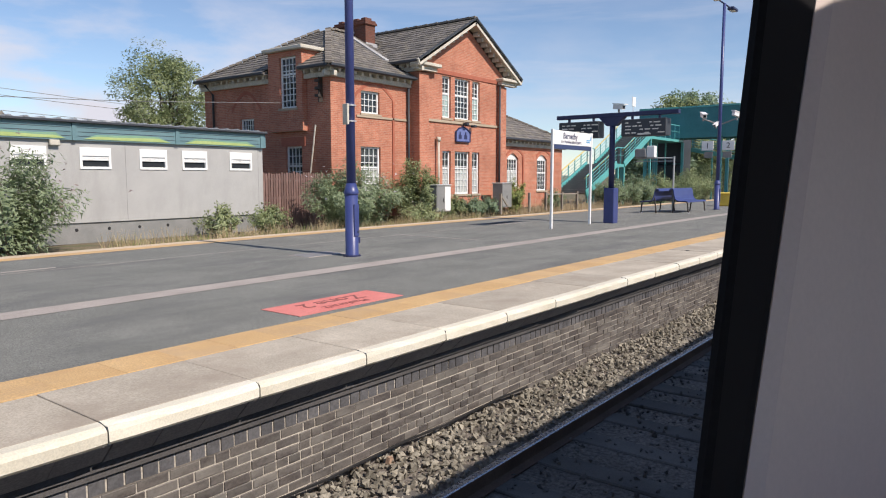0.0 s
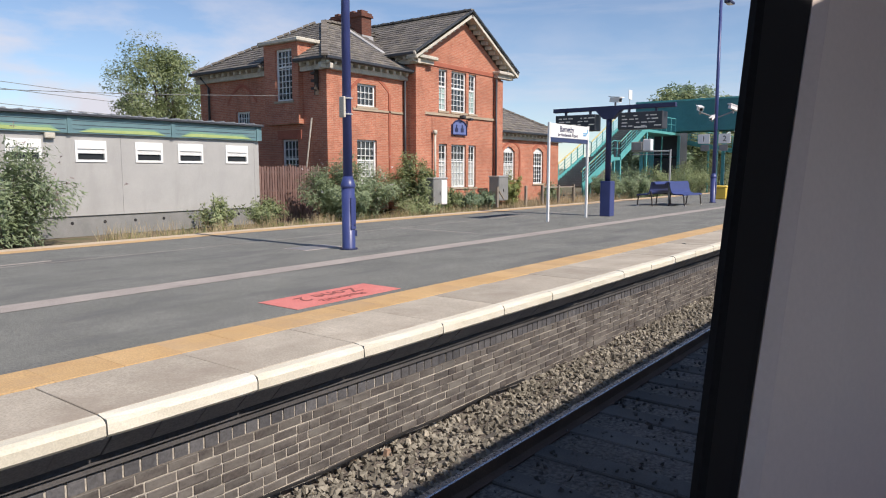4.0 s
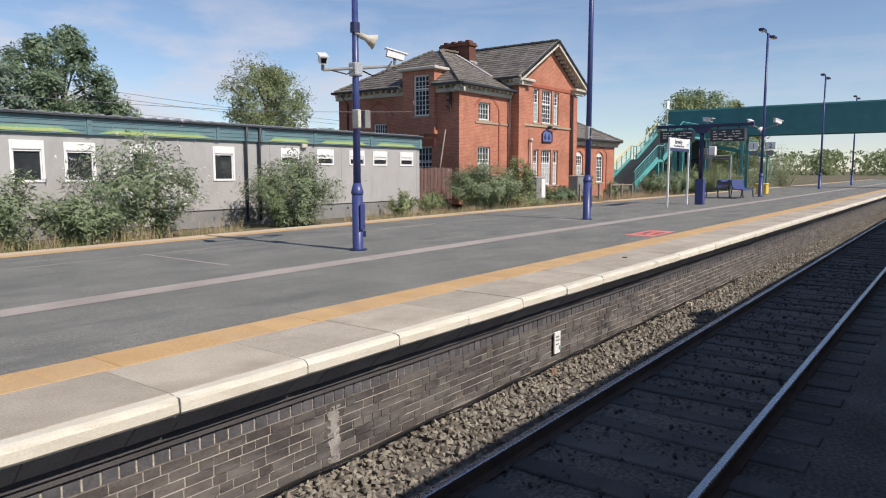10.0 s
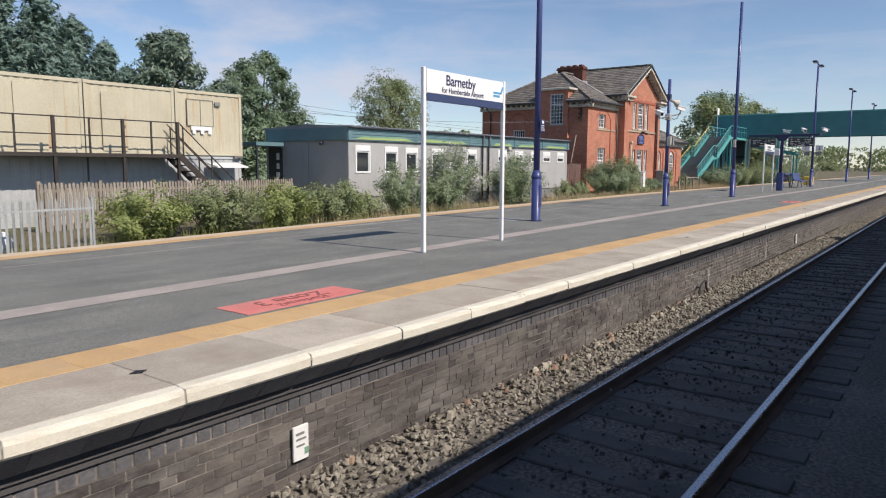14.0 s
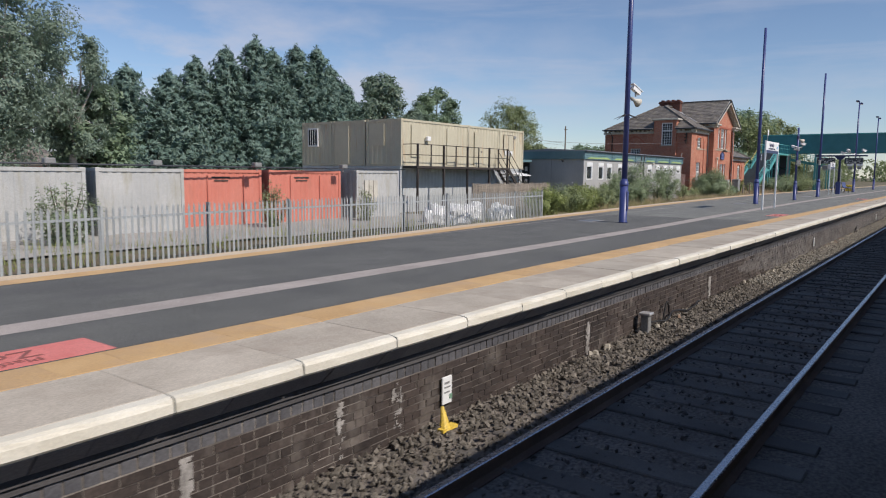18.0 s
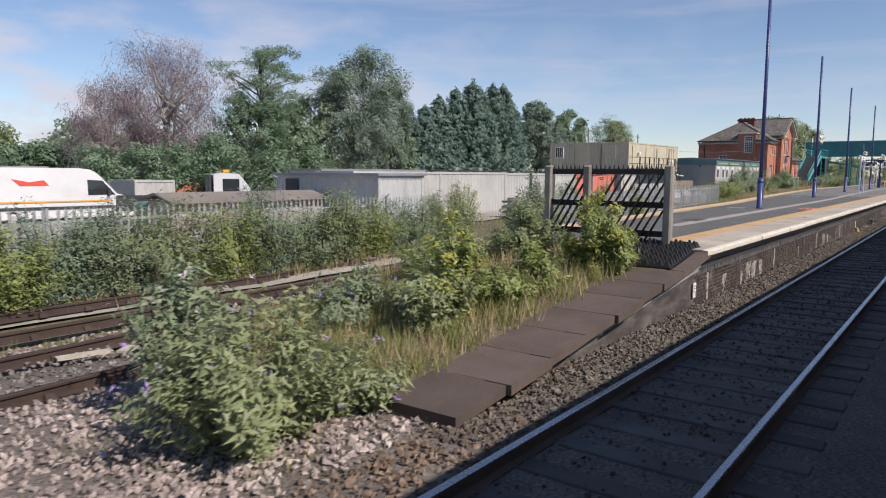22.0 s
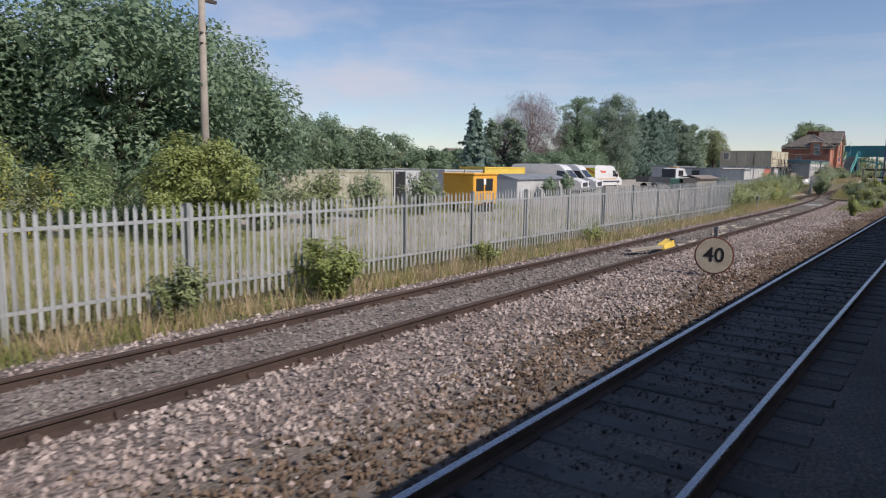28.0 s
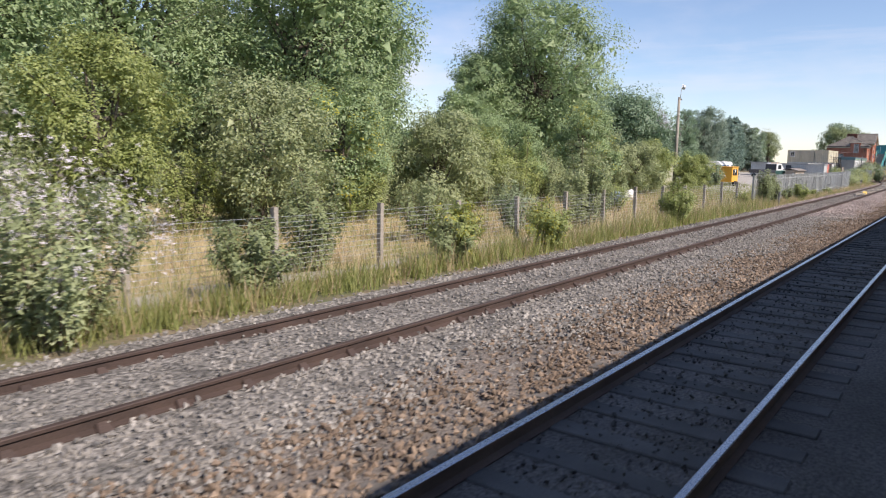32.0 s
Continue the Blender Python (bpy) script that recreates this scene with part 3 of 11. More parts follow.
# ======================= mesh helpers =======================
class MB:
    """A growing mesh in world metres."""

    def __init__(self):
        self.v, self.f = [], []

    def add(self, vs, fs):
        o = len(self.v)
        self.v.extend(vs)
        self.f.extend([tuple(i + o for i in f) for f in fs])
        return self

    def box(self, x0, x1, y0, y1, z0, z1):
        return self.add([(x0, y0, z0), (x1, y0, z0), (x1, y1, z0), (x0, y1, z0), (x0, y0, z1), (x1, y0, z1), (x1, y1, z1), (x0, y1, z1)],
                        [(0, 3, 2, 1), (4, 5, 6, 7), (0, 1, 5, 4), (1, 2, 6, 5), (2, 3, 7, 6), (3, 0, 4, 7)])

    def cham(self, x0, x1, y0, y1, z0, z1, c=0.01):
        """A box with chamfered edges."""
        vs, fs = [], []
        X, Y, Z = (x0, x1), (y0, y1), (z0, z1)
        idx = {}
        for i in (0, 1):
            for j in (0, 1):
                for k in (0, 1):
                    s = (1 - 2 * i, 1 - 2 * j, 1 - 2 * k)
                    for a in range(3):
                        p = [X[i], Y[j], Z[k]]
                        for b2 in range(3):
                            if b2 != a:
                                p[b2] += s[b2] * c
                        idx[i, j, k, a] = len(vs)
                        vs.append(tuple(p))
        for a in range(3):
            b1, b2 = (a + 1) % 3, (a + 2) % 3
            for side in (0, 1):
                q = []
                for u, w in ((0, 0), (1, 0), (1, 1), (0, 1)):
                    key = [0, 0, 0]
                    key[a], key[b1], key[b2] = side, u, w
                    q.append(idx[(*key, a)])
                fs.append(tuple(q) if side else tuple(reversed(q)))
            for u in (0, 1):
                for w in (0, 1):
                    q = []
                    for side, ax in ((0, b1), (1, b1), (1, b2), (0, b2)):
                        key = [0, 0, 0]
                        key[a], key[b1], key[b2] = side, u, w
                        q.append(idx[(*key, ax)])
                    fs.append(tuple(q) if (u == w) else tuple(reversed(q)))
        for i in (0, 1):
            for j in (0, 1):
                for k in (0, 1):
                    q = (idx[i, j, k, 0], idx[i, j, k, 1], idx[i, j, k, 2])
                    fs.append(q if (i + j + k) % 2 else tuple(reversed(q)))
        return self.add(vs, fs)

    def tube(self, pts, radii, n=8, caps=True):
        """A round tube through points."""
        vs, fs = [], []
        pts = [Vector(p) for p in pts]
        for k, p in enumerate(pts):
            d = (pts[min(k + 1, len(pts) - 1)] - pts[max(k - 1, 0)]).normalized()
            a = d.orthogonal().normalized() if abs(d.z) < 0.95 else Vector((1, 0, 0)) - d * d.x
            a.normalize()
            if abs(d.z) < 0.95:
                a = Vector((0, 0, 1)).cross(d).normalized()
            b2 = d.cross(a)
            r = radii[k] if isinstance(radii, (list, tuple)) else radii
            for i in range(n):
                t = 2 * math.pi * i / n
                q = p + (a * math.cos(t) + b2 * math.sin(t)) * r
                vs.append((q.x, q.y, q.z))
        for k in range(len(pts) - 1):
            for i in range(n):
                j = (i + 1) % n
                fs.append((k * n + i, k * n + j, (k + 1) * n + j, (k + 1) * n + i))
        if caps:
            fs.append(tuple(reversed(range(n))))
            fs.append(tuple((len(pts) - 1) * n + i for i in range(n)))
        return self.add(vs, fs)

    def prism(self, poly, axis, a, b):
        """A polygon drawn in the two other axes, swept along axis from a to b."""
        n = len(poly)

        def put(p, s):
            return {"x": (s, p[0], p[1]), "y": (p[0], s, p[1]), "z": (p[0], p[1], s)}[axis]
        vs = [put(p, a) for p in poly] + [put(p, b) for p in poly]
        fs = [tuple(range(n - 1, -1, -1)), tuple(range(n, 2 * n))]
        fs += [(i, (i + 1) % n, n + (i + 1) % n, n + i) for i in range(n)]
        return self.add(vs, fs)

    def obox(self, p0, p1, w, h, up=(0, 0, 1)):
        """A bar of width w and height h from p0 to p1."""
        p0, p1, up = Vector(p0), Vector(p1), Vector(up)
        d = (p1 - p0).normalized()
        s = d.cross(up)
        if s.length < 1e-4:
            s = Vector((1, 0, 0))
        s.normalize()
        u = s.cross(d)
        vs = []
        for p in (p0, p1):
            for a, b2 in ((-1, -1), (1, -1), (1, 1), (-1, 1)):
                vs.append(tuple(p + s * (a * w / 2) + u * (b2 * h / 2)))
        return self.add(vs, [(0, 1, 2, 3), (7, 6, 5, 4), (0, 4, 5, 1), (1, 5, 6, 2), (2, 6, 7, 3), (3, 7, 4, 0)])

    def mesh(self, name, mat, smooth=False):
        me = bpy.data.meshes.new(name)
        me.from_pydata(self.v, [], self.f)
        me.materials.append(mat)
        if smooth:
            me.polygons.foreach_set("use_smooth", [True] * len(me.polygons))
        me.update()
        return me


def fix_normals(me):
    bm = bmesh.new()
    bm.from_mesh(me)
    bmesh.ops.recalc_face_normals(bm, faces=bm.faces)
    bm.to_mesh(me)
    bm.free()


BASES = {}


def thing(name, x, y, z, label, category, group="", kind=""):
    ob = new(name)
    ob.empty_display_size = 0.2
    ob.matrix_basis = Matrix.Translation((x, y, z))
    BASES[ob.name] = Matrix.Translation((x, y, z)).inverted()
    return tagged(ob, label, category, group, kind)


def part(name, mb, mat, parent, label="", smooth=False, fix=True):
    me = mb if isinstance(mb, bpy.types.Mesh) else mb.mesh(name, mat, smooth)
    if fix and not isinstance(mb, bpy.types.Mesh):
        fix_normals(me)
    ob = new(name, me)
    ob.parent = parent
    if parent.name in BASES:
        ob.matrix_parent_inverse = BASES[parent.name]
    if label:
        ob["label"] = label
    return ob


def solid(name, mb, mat, label, category, group="", kind="", smooth=False, fix=True):
    me = mb if isinstance(mb, bpy.types.Mesh) else mb.mesh(name, mat, smooth)
    if fix and not isinstance(mb, bpy.types.Mesh):
        fix_normals(me)
    return tagged(new(name, me), label, category, group, kind)


def np_mesh(name, verts, faces, mat, smooth=False):
    """A mesh from arrays: verts (n, 3), faces (m, k)."""
    me = bpy.data.meshes.new(name)
    m, k = faces.shape
    me.vertices.add(len(verts))
    me.vertices.foreach_set("co", np.ascontiguousarray(verts, dtype=np.float32).ravel())
    me.loops.add(m * k)
    me.loops.foreach_set("vertex_index", np.ascontiguousarray(faces, dtype=np.int32).ravel())
    me.polygons.add(m)
    me.polygons.foreach_set("loop_start", np.arange(0, m * k, k, dtype=np.int32))
    me.polygons.foreach_set("use_smooth", np.full(m, smooth, dtype=bool))
    me.materials.append(mat)
    me.update(calc_edges=True)
    return me


def line_at(table, x):
    return float(np.interp(x, [p[0] for p in table], [p[1] for p in table]))


# ======================= ground and tracks =======================
PLAT_Z = 0.915
X_END, X_FAR = -63.0, 130.0            # the platform's ramp end, and its far end past the bridge
FAR_EDGE = [(-64, 8.25), (-58, 8.55), (-50, 9.0), (-40, 9.5), (-30, 10.5), (-20, 11.35), (-10, 12.1), (0, 12.75), (10, 13.1), (200, 13.1)]
TRACK_2 = [(-420, 5.6), (-260, 6.1), (-180, 6.55), (-150, 6.75), (-130, 6.95), (-110, 7.2), (-91, 7.5), (-81, 7.85), (-73, 8.35), (-65, 9.1), (-58, 9.95),
           (-50, 10.5), (-40, 11.0), (-30, 12.0), (-20, 12.85), (-10, 13.6), (0, 14.25), (10, 14.6), (200, 14.6)]


def smooth_step(a, b, v):
    t = np.clip((v - a) / (b - a), 0, 1)
    return t * t * (3 - 2 * t)


def ground_z(x, y):
    """Height of the earth: low along the tracks, a bank behind the far track, gentle hills far off."""
    x, y = np.asarray(x, float), np.asarray(y, float)
    bank = 0.4 * smooth_step(16.3, 17.6, y) * smooth_step(-22, -12, x)
    yard = 0.22 * smooth_step(10.0, 13.5, y) * (1 - smooth_step(-22, -12, x)) * smooth_step(-75, -55, x)
    hill = 7 * smooth_step(160, 900, y) + 3 * smooth_step(200, 700, np.hypot(x, y)) * np.sin(x * 0.004 + 1.0)
    rough = 0.03 * np.sin(x * 1.7 + y * 0.6) * np.sin(y * 1.3 - x * 0.4)
    return -0.26 + bank + yard + 0.2 * smooth_step(12, 20, y) + rough * smooth_step(5, 9, y) + hill


def build_ground():
    xs = np.concatenate([[-4000, -2500, -1500, -900, -600, -450, -350, -280, -230], np.arange(-200, 80, 1.6), [90, 110, 140, 180, 240, 320, 450, 650, 900, 1500, 2500, 4000]])
    ys = np.concatenate([[-3000, -1500, -700, -300, -120, -60, -30, -15], np.arange(-8, 60, 1.1), [65, 75, 90, 110, 140, 180, 240, 320, 420, 550, 700, 900, 1300, 2000, 3000]])
    X, Y = np.meshgrid(xs, ys)
    V = np.stack([X, Y, ground_z(X, Y)], -1).reshape(-1, 3)
    nx, ny = len(xs), len(ys)
    i, j = np.meshgrid(np.arange(nx - 1), np.arange(ny - 1))
    a = (j * nx + i).ravel()
    F = np.stack([a, a + 1, a + nx + 1, a + nx], 1)
    tagged(new("ground", np_mesh("ground", V, F, SOIL, True)), "dry grassy soil spreading out to low hills", "ground", kind="structure")


build_ground()


def strip_mesh(name, near, far, x0, x1, z, mat, step=2.0, wave=0.0):
    """A flat strip between two lines y(x)."""
    n = max(2, int(abs(x1 - x0) / step) + 1)
    xs = np.linspace(x0, x1, n)
    V = []
    for x in xs:
        V += [(x, near(x), z), (x, far(x), z)]
    F = [(2 * k, 2 * k + 2, 2 * k + 3, 2 * k + 1) for k in range(n - 1)]
    me = np_mesh(name, np.array(V), np.array(F), mat)
    fix_normals(me)
    return me


def ground_sheet(name, near, far, x0, x1, lift, mat, step=1.0, rows=8):
    """A sheet that follows the earth between two lines y(x)."""
    xs = np.linspace(x0, x1, int(abs(x1 - x0) / step) + 2)
    V, m = [], rows + 1
    for x in xs:
        for k in range(m):
            y = near(x) + (far(x) - near(x)) * k / rows
            V.append((x, y, float(ground_z(x, y)) + lift))
    F = [(i * m + k, i * m + k + 1, i * m + m + k + 1, i * m + m + k) for i in range(len(xs) - 1) for k in range(rows)]
    me = np_mesh(name, np.array(V), np.array(F), mat)
    fix_normals(me)
    return me


def t2(x):
    return line_at(TRACK_2, x)


def bed_far(x):
    return 3.95 if x > -64.5 else min(t2(x) + 2.0, 3.95 + (-64.5 - x) * 1.5)


def build_beds():
    xs = np.arange(-420, 140, 1.0)
    V, F, k = [], [], 7
    for x in xs:
        yf = bed_far(x)
        for q in range(k):
            y = -4.2 + (yf + 4.2) * q / (k - 1)
            z = -0.17 + 0.012 * math.sin(x * 2.1 + q * 1.7)
            if q == k - 1:
                z += 0.0 if x > -64.5 else -0.12
            if q == 0:
                z = -0.32
            V.append((x, y, z))
    n = len(xs)
    for a in range(n - 1):
        for q in range(k - 1):
            F.append((a * k + q, (a + 1) * k + q, (a + 1) * k + q + 1, a * k + q + 1))
    tagged(new("ballast_bed", np_mesh("ballast_bed", np.array(V), np.array(F), BALLAST, True)), "dirty stone ballast bed under the running lines",
           "ballast", kind="structure")
    V, F = [], []
    xs = np.arange(-64, 130, 1.5)
    for x in xs:
        c = t2(x)
        V += [(x, c - 1.45, -0.2), (x, c, -0.18), (x, c + 1.7, -0.22)]
    for a in range(len(xs) - 1):
        for q in range(2):
            F.append((a * 3 + q, a * 3 + 3 + q, a * 3 + 4 + q, a * 3 + 1 + q))
    tagged(new("ballast_bed_far", np_mesh("ballast_bed_far", np.array(V), np.array(F), BALLAST, True)), "weedy ballast of the line behind the platform",
           "ballast", kind="structure")


build_beds()
for x0, x1, mat, lbl in ((-141, -74, PINK_BED, "pinkish granite ballast between the lines"), (-200, -141, PALE_BED, "pale grey granite ballast between the lines")):
    for near, far, z in ((lambda x: 4.55 + 0.2 * math.sin(x * 1.1) + 0.12 * math.sin(x * 3.7), lambda x: t2(x) - 0.8, -0.158), (lambda x: t2(x) - 0.72, lambda x: t2(x) + 0.72, -0.135), (lambda x: t2(x) + 0.8, lambda x: t2(x) + 1.65, -0.152)):
        tagged(new("granite_bed", strip_mesh("granite_bed", near, far, x0, x1, z, mat, 0.5)), lbl, "ballast", kind="structure")


def rail_profile():
    """Half-metre tall flat-bottom section, head at z = 0."""
    return [(-0.07, -0.159), (0.07, -0.159), (0.07, -0.148), (0.012, -0.125), (0.010, -0.05), (0.035, -0.035), (0.036, -0.008), (0.028, 0.0),
            (-0.028, 0.0), (-0.036, -0.008), (-0.035, -0.035), (-0.010, -0.05), (-0.012, -0.125), (-0.07, -0.148)]


def build_rail(path, parent, head, side):
    prof = rail_profile()
    n = len(prof)
    V, F, FH = [], [], []
    for k, (x, y) in enumerate(path):
        a, b = path[max(k - 1, 0)], path[min(k + 1, len(path) - 1)]
        dx, dy = b[0] - a[0], b[1] - a[1]
        l = math.hypot(dx, dy)
        nx, ny = -dy / l, dx / l
        V += [(x + nx * p[0], y + ny * p[0], p[1]) for p in prof]
    for k in range(len(path) - 1):
        for i in range(n):
            j = (i + 1) % n
            (FH if i in (6, 7, 8) else F).append((k * n + i, k * n + j, (k + 1) * n + j, (k + 1) * n + i))
    V = np.array(V)
    ra = part("rail", np_mesh("rail", V, np.array(F), side), side, parent)
    part("rail_head", np_mesh("rail_head", V, np.array(FH), head), head, ra)
    fix_normals(ra.data)


def build_track(label, centre, x0, x1, head, side, sleeper, gap, wide=2.5, step=3.0, name="railway_track", bare=(-999, 999), chairs=None, single=None):
    t = thing(name, (x0 + x1) / 2, centre((x0 + x1) / 2), -0.2, label, "track", kind="structure")
    xs = np.arange(x0, x1 + step, step)
    for off in (-0.76, 0.76):
        build_rail([(x, centre(x) + off) for x in xs], t, head, side)
    mb = MB()
    x = x0
    one = None
    if single:
        one = MB().cham(-0.13, 0.13, centre(0) - wide / 2, centre(0) + wide / 2, -0.28, -0.15, 0.012).mesh("sleeper", sleeper)
        fix_normals(one)
    while x < x1:
        if single and single[0] < x < single[1]:
            s = new("sleeper", one)
            s.parent, s.matrix_parent_inverse = t, BASES[t.name]
            s.matrix_basis = Matrix.Translation((x, 0, 0))
        elif bare[0] < x < bare[1]:
            c = centre(x)
            s = (centre(x + 1) - centre(x - 1)) / 2
            mb.obox((x + s * wide / 2, c - wide / 2, -0.215), (x - s * wide / 2, c + wide / 2, -0.215), 0.26, 0.13)
        x += gap
    ob = part("sleeper_run", mb, sleeper, t)
    ob["kind"] = "stuff"
    if chairs:
        mb = MB()
        x = chairs[0]
        while x < chairs[1]:
            for off in (-0.76, 0.76):
                y = centre(x) + off
                mb.add([(x - 0.07, y - 0.13, -0.15), (x + 0.07, y - 0.13, -0.15), (x + 0.07, y + 0.13, -0.15), (x - 0.07, y + 0.13, -0.15), (x - 0.04, y - 0.03, -0.085), (x + 0.04, y - 0.03, -0.085), (x + 0.04, y + 0.03, -0.085), (x - 0.04, y + 0.03, -0.085)],
                       [(0, 1, 5, 4), (1, 2, 6, 5), (2, 3, 7, 6), (3, 0, 4, 7)])
            x += 0.76
        part("rail_fixing", mb, side, t, fix=False)["kind"] = "stuff"
    return t


build_track("running line with polished rail heads on concrete sleepers", lambda x: 2.13, -420, 135, RAIL_TOP, RAIL_SIDE, SLEEPER, 0.65, step=15.0, single=(-181, 14))
build_track("line under the standing train", lambda x: -1.0, -420, 135, RAIL_TOP, RAIL_SIDE, SLEEPER, 0.65, step=15.0)
build_track("rust-brown secondary line curving behind the platform", t2, -420, 130, RAIL_DULL, RAIL_DULL, SLEEPER_WOOD, 0.72, bare=(-71, 999), chairs=(-195, -71))


def siding(x):
    return 11.3 + 0.9 * float(smooth_step(-75, -50, x)) - 1.6 * float(smooth_step(-80, -104, x))


build_track("overgrown rusty siding half buried in weeds", siding, -86, -44, RAIL_DULL, RAIL_DULL, SLEEPER_WOOD, 0.75, step=2.0, bare=(-52, 999), chairs=(-86, -52))

# ======================= platform =======================


def build_platform():
    pf = thing("platform", 0, 8, 0, "long island railway platform with asphalt top", "platform", kind="structure")
    xs = [X_END + 0.05] + list(range(-60, 131, 3))
    V, F = [], []
    for x in xs:
        f = line_at(FAR_EDGE, x)
        V += [(x, 3.95, -0.3), (x, 3.95, 0.80), (x, 4.52, 0.80), (x, 4.52, PLAT_Z - 0.012), (x, 4.96, PLAT_Z - 0.012), (x, 4.96, PLAT_Z), (x, f - 0.42, PLAT_Z), (x, f - 0.42, PLAT_Z - 0.012), (x, f, PLAT_Z - 0.012), (x, f, -0.3)]
    k = 10
    for a in range(len(xs) - 1):
        for q in range(k):
            r = (q + 1) % k
            F.append((a * k + q, (a + 1) * k + q, (a + 1) * k + r, a * k + r))
    F = np.array(F)
    me = np_mesh("surface", np.array(V), F, ASPHALT)
    bm = bmesh.new()
    bm.from_mesh(me)
    bm.verts.ensure_lookup_table()
    bm.faces.new([bm.verts[i] for i in range(k)])
    bm.faces.new([bm.verts[(len(xs) - 1) * k + i] for i in range(k)])
    bmesh.ops.recalc_face_normals(bm, faces=bm.faces)
    bm.to_mesh(me)
    bm.free()
    part("surface", me, ASPHALT, pf, "grey asphalt deck with old patches")
    part("newer_surface", strip_mesh("newer_surface", lambda x: 4.962, lambda x: line_at(FAR_EDGE, x) - 0.67, X_END + 0.1, -24.0, PLAT_Z + 0.0025, ASPHALT_DARK), ASPHALT_DARK, pf, "darker stretch of asphalt")
    # far edge: pale coping and a faded yellow strip
    part("far_coping", strip_mesh("far_coping", lambda x: line_at(FAR_EDGE, x) - 0.30, lambda x: line_at(FAR_EDGE, x) + 0.06, X_END, 130, PLAT_Z + 0.004, PALE_EDGE), PALE_EDGE, pf, "pale far coping edge")
    part("far_strip", strip_mesh("far_strip", lambda x: line_at(FAR_EDGE, x) - 0.66, lambda x: line_at(FAR_EDGE, x) - 0.30, X_END, 130, PLAT_Z + 0.004, YELLOW), YELLOW, pf, "faded yellow strip along the far edge")
    # pale waiting line
    line = [(-58, 6.17), (-50, 6.2), (-44, 6.25), (-35, 6.28), (-28, 6.45), (-22, 6.72), (-13.5, 6.98), (-4, 7.22), (3, 7.34), (200, 7.34)]
    part("waiting_line", strip_mesh("waiting_line", lambda x: line_at(line, x) - 0.19, lambda x: line_at(line, x) + 0.19, -57.8, 130, PLAT_Z + 0.004, LINE), LINE, pf, "worn pale line along the platform")
    # thin repair seam
    part("seam", strip_mesh("seam", lambda x: line_at(FAR_EDGE, x) * 0.45 + 4.75, lambda x: line_at(FAR_EDGE, x) * 0.45 + 4.79, -62, 60, PLAT_Z + 0.003, LINE), LINE, pf, "thin pale repair seam")
    part("wall_face", MB().box(X_END - 0.05, -12.0, 3.93, 3.949, -0.3, 0.80), MORTAR, pf, "dark grimy mortar behind the bricks")
    part("wall_face", MB().box(-12.0, 130, 3.93, 3.949, -0.3, 0.80), MORTAR_NEW, pf, "pale repointed mortar behind the bricks")
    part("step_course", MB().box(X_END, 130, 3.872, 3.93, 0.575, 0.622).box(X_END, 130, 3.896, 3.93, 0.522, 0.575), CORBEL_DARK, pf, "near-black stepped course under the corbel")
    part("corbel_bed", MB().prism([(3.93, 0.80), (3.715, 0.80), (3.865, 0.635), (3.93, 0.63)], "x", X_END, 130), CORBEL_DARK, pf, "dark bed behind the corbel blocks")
    return pf


PLATFORM = build_platform()


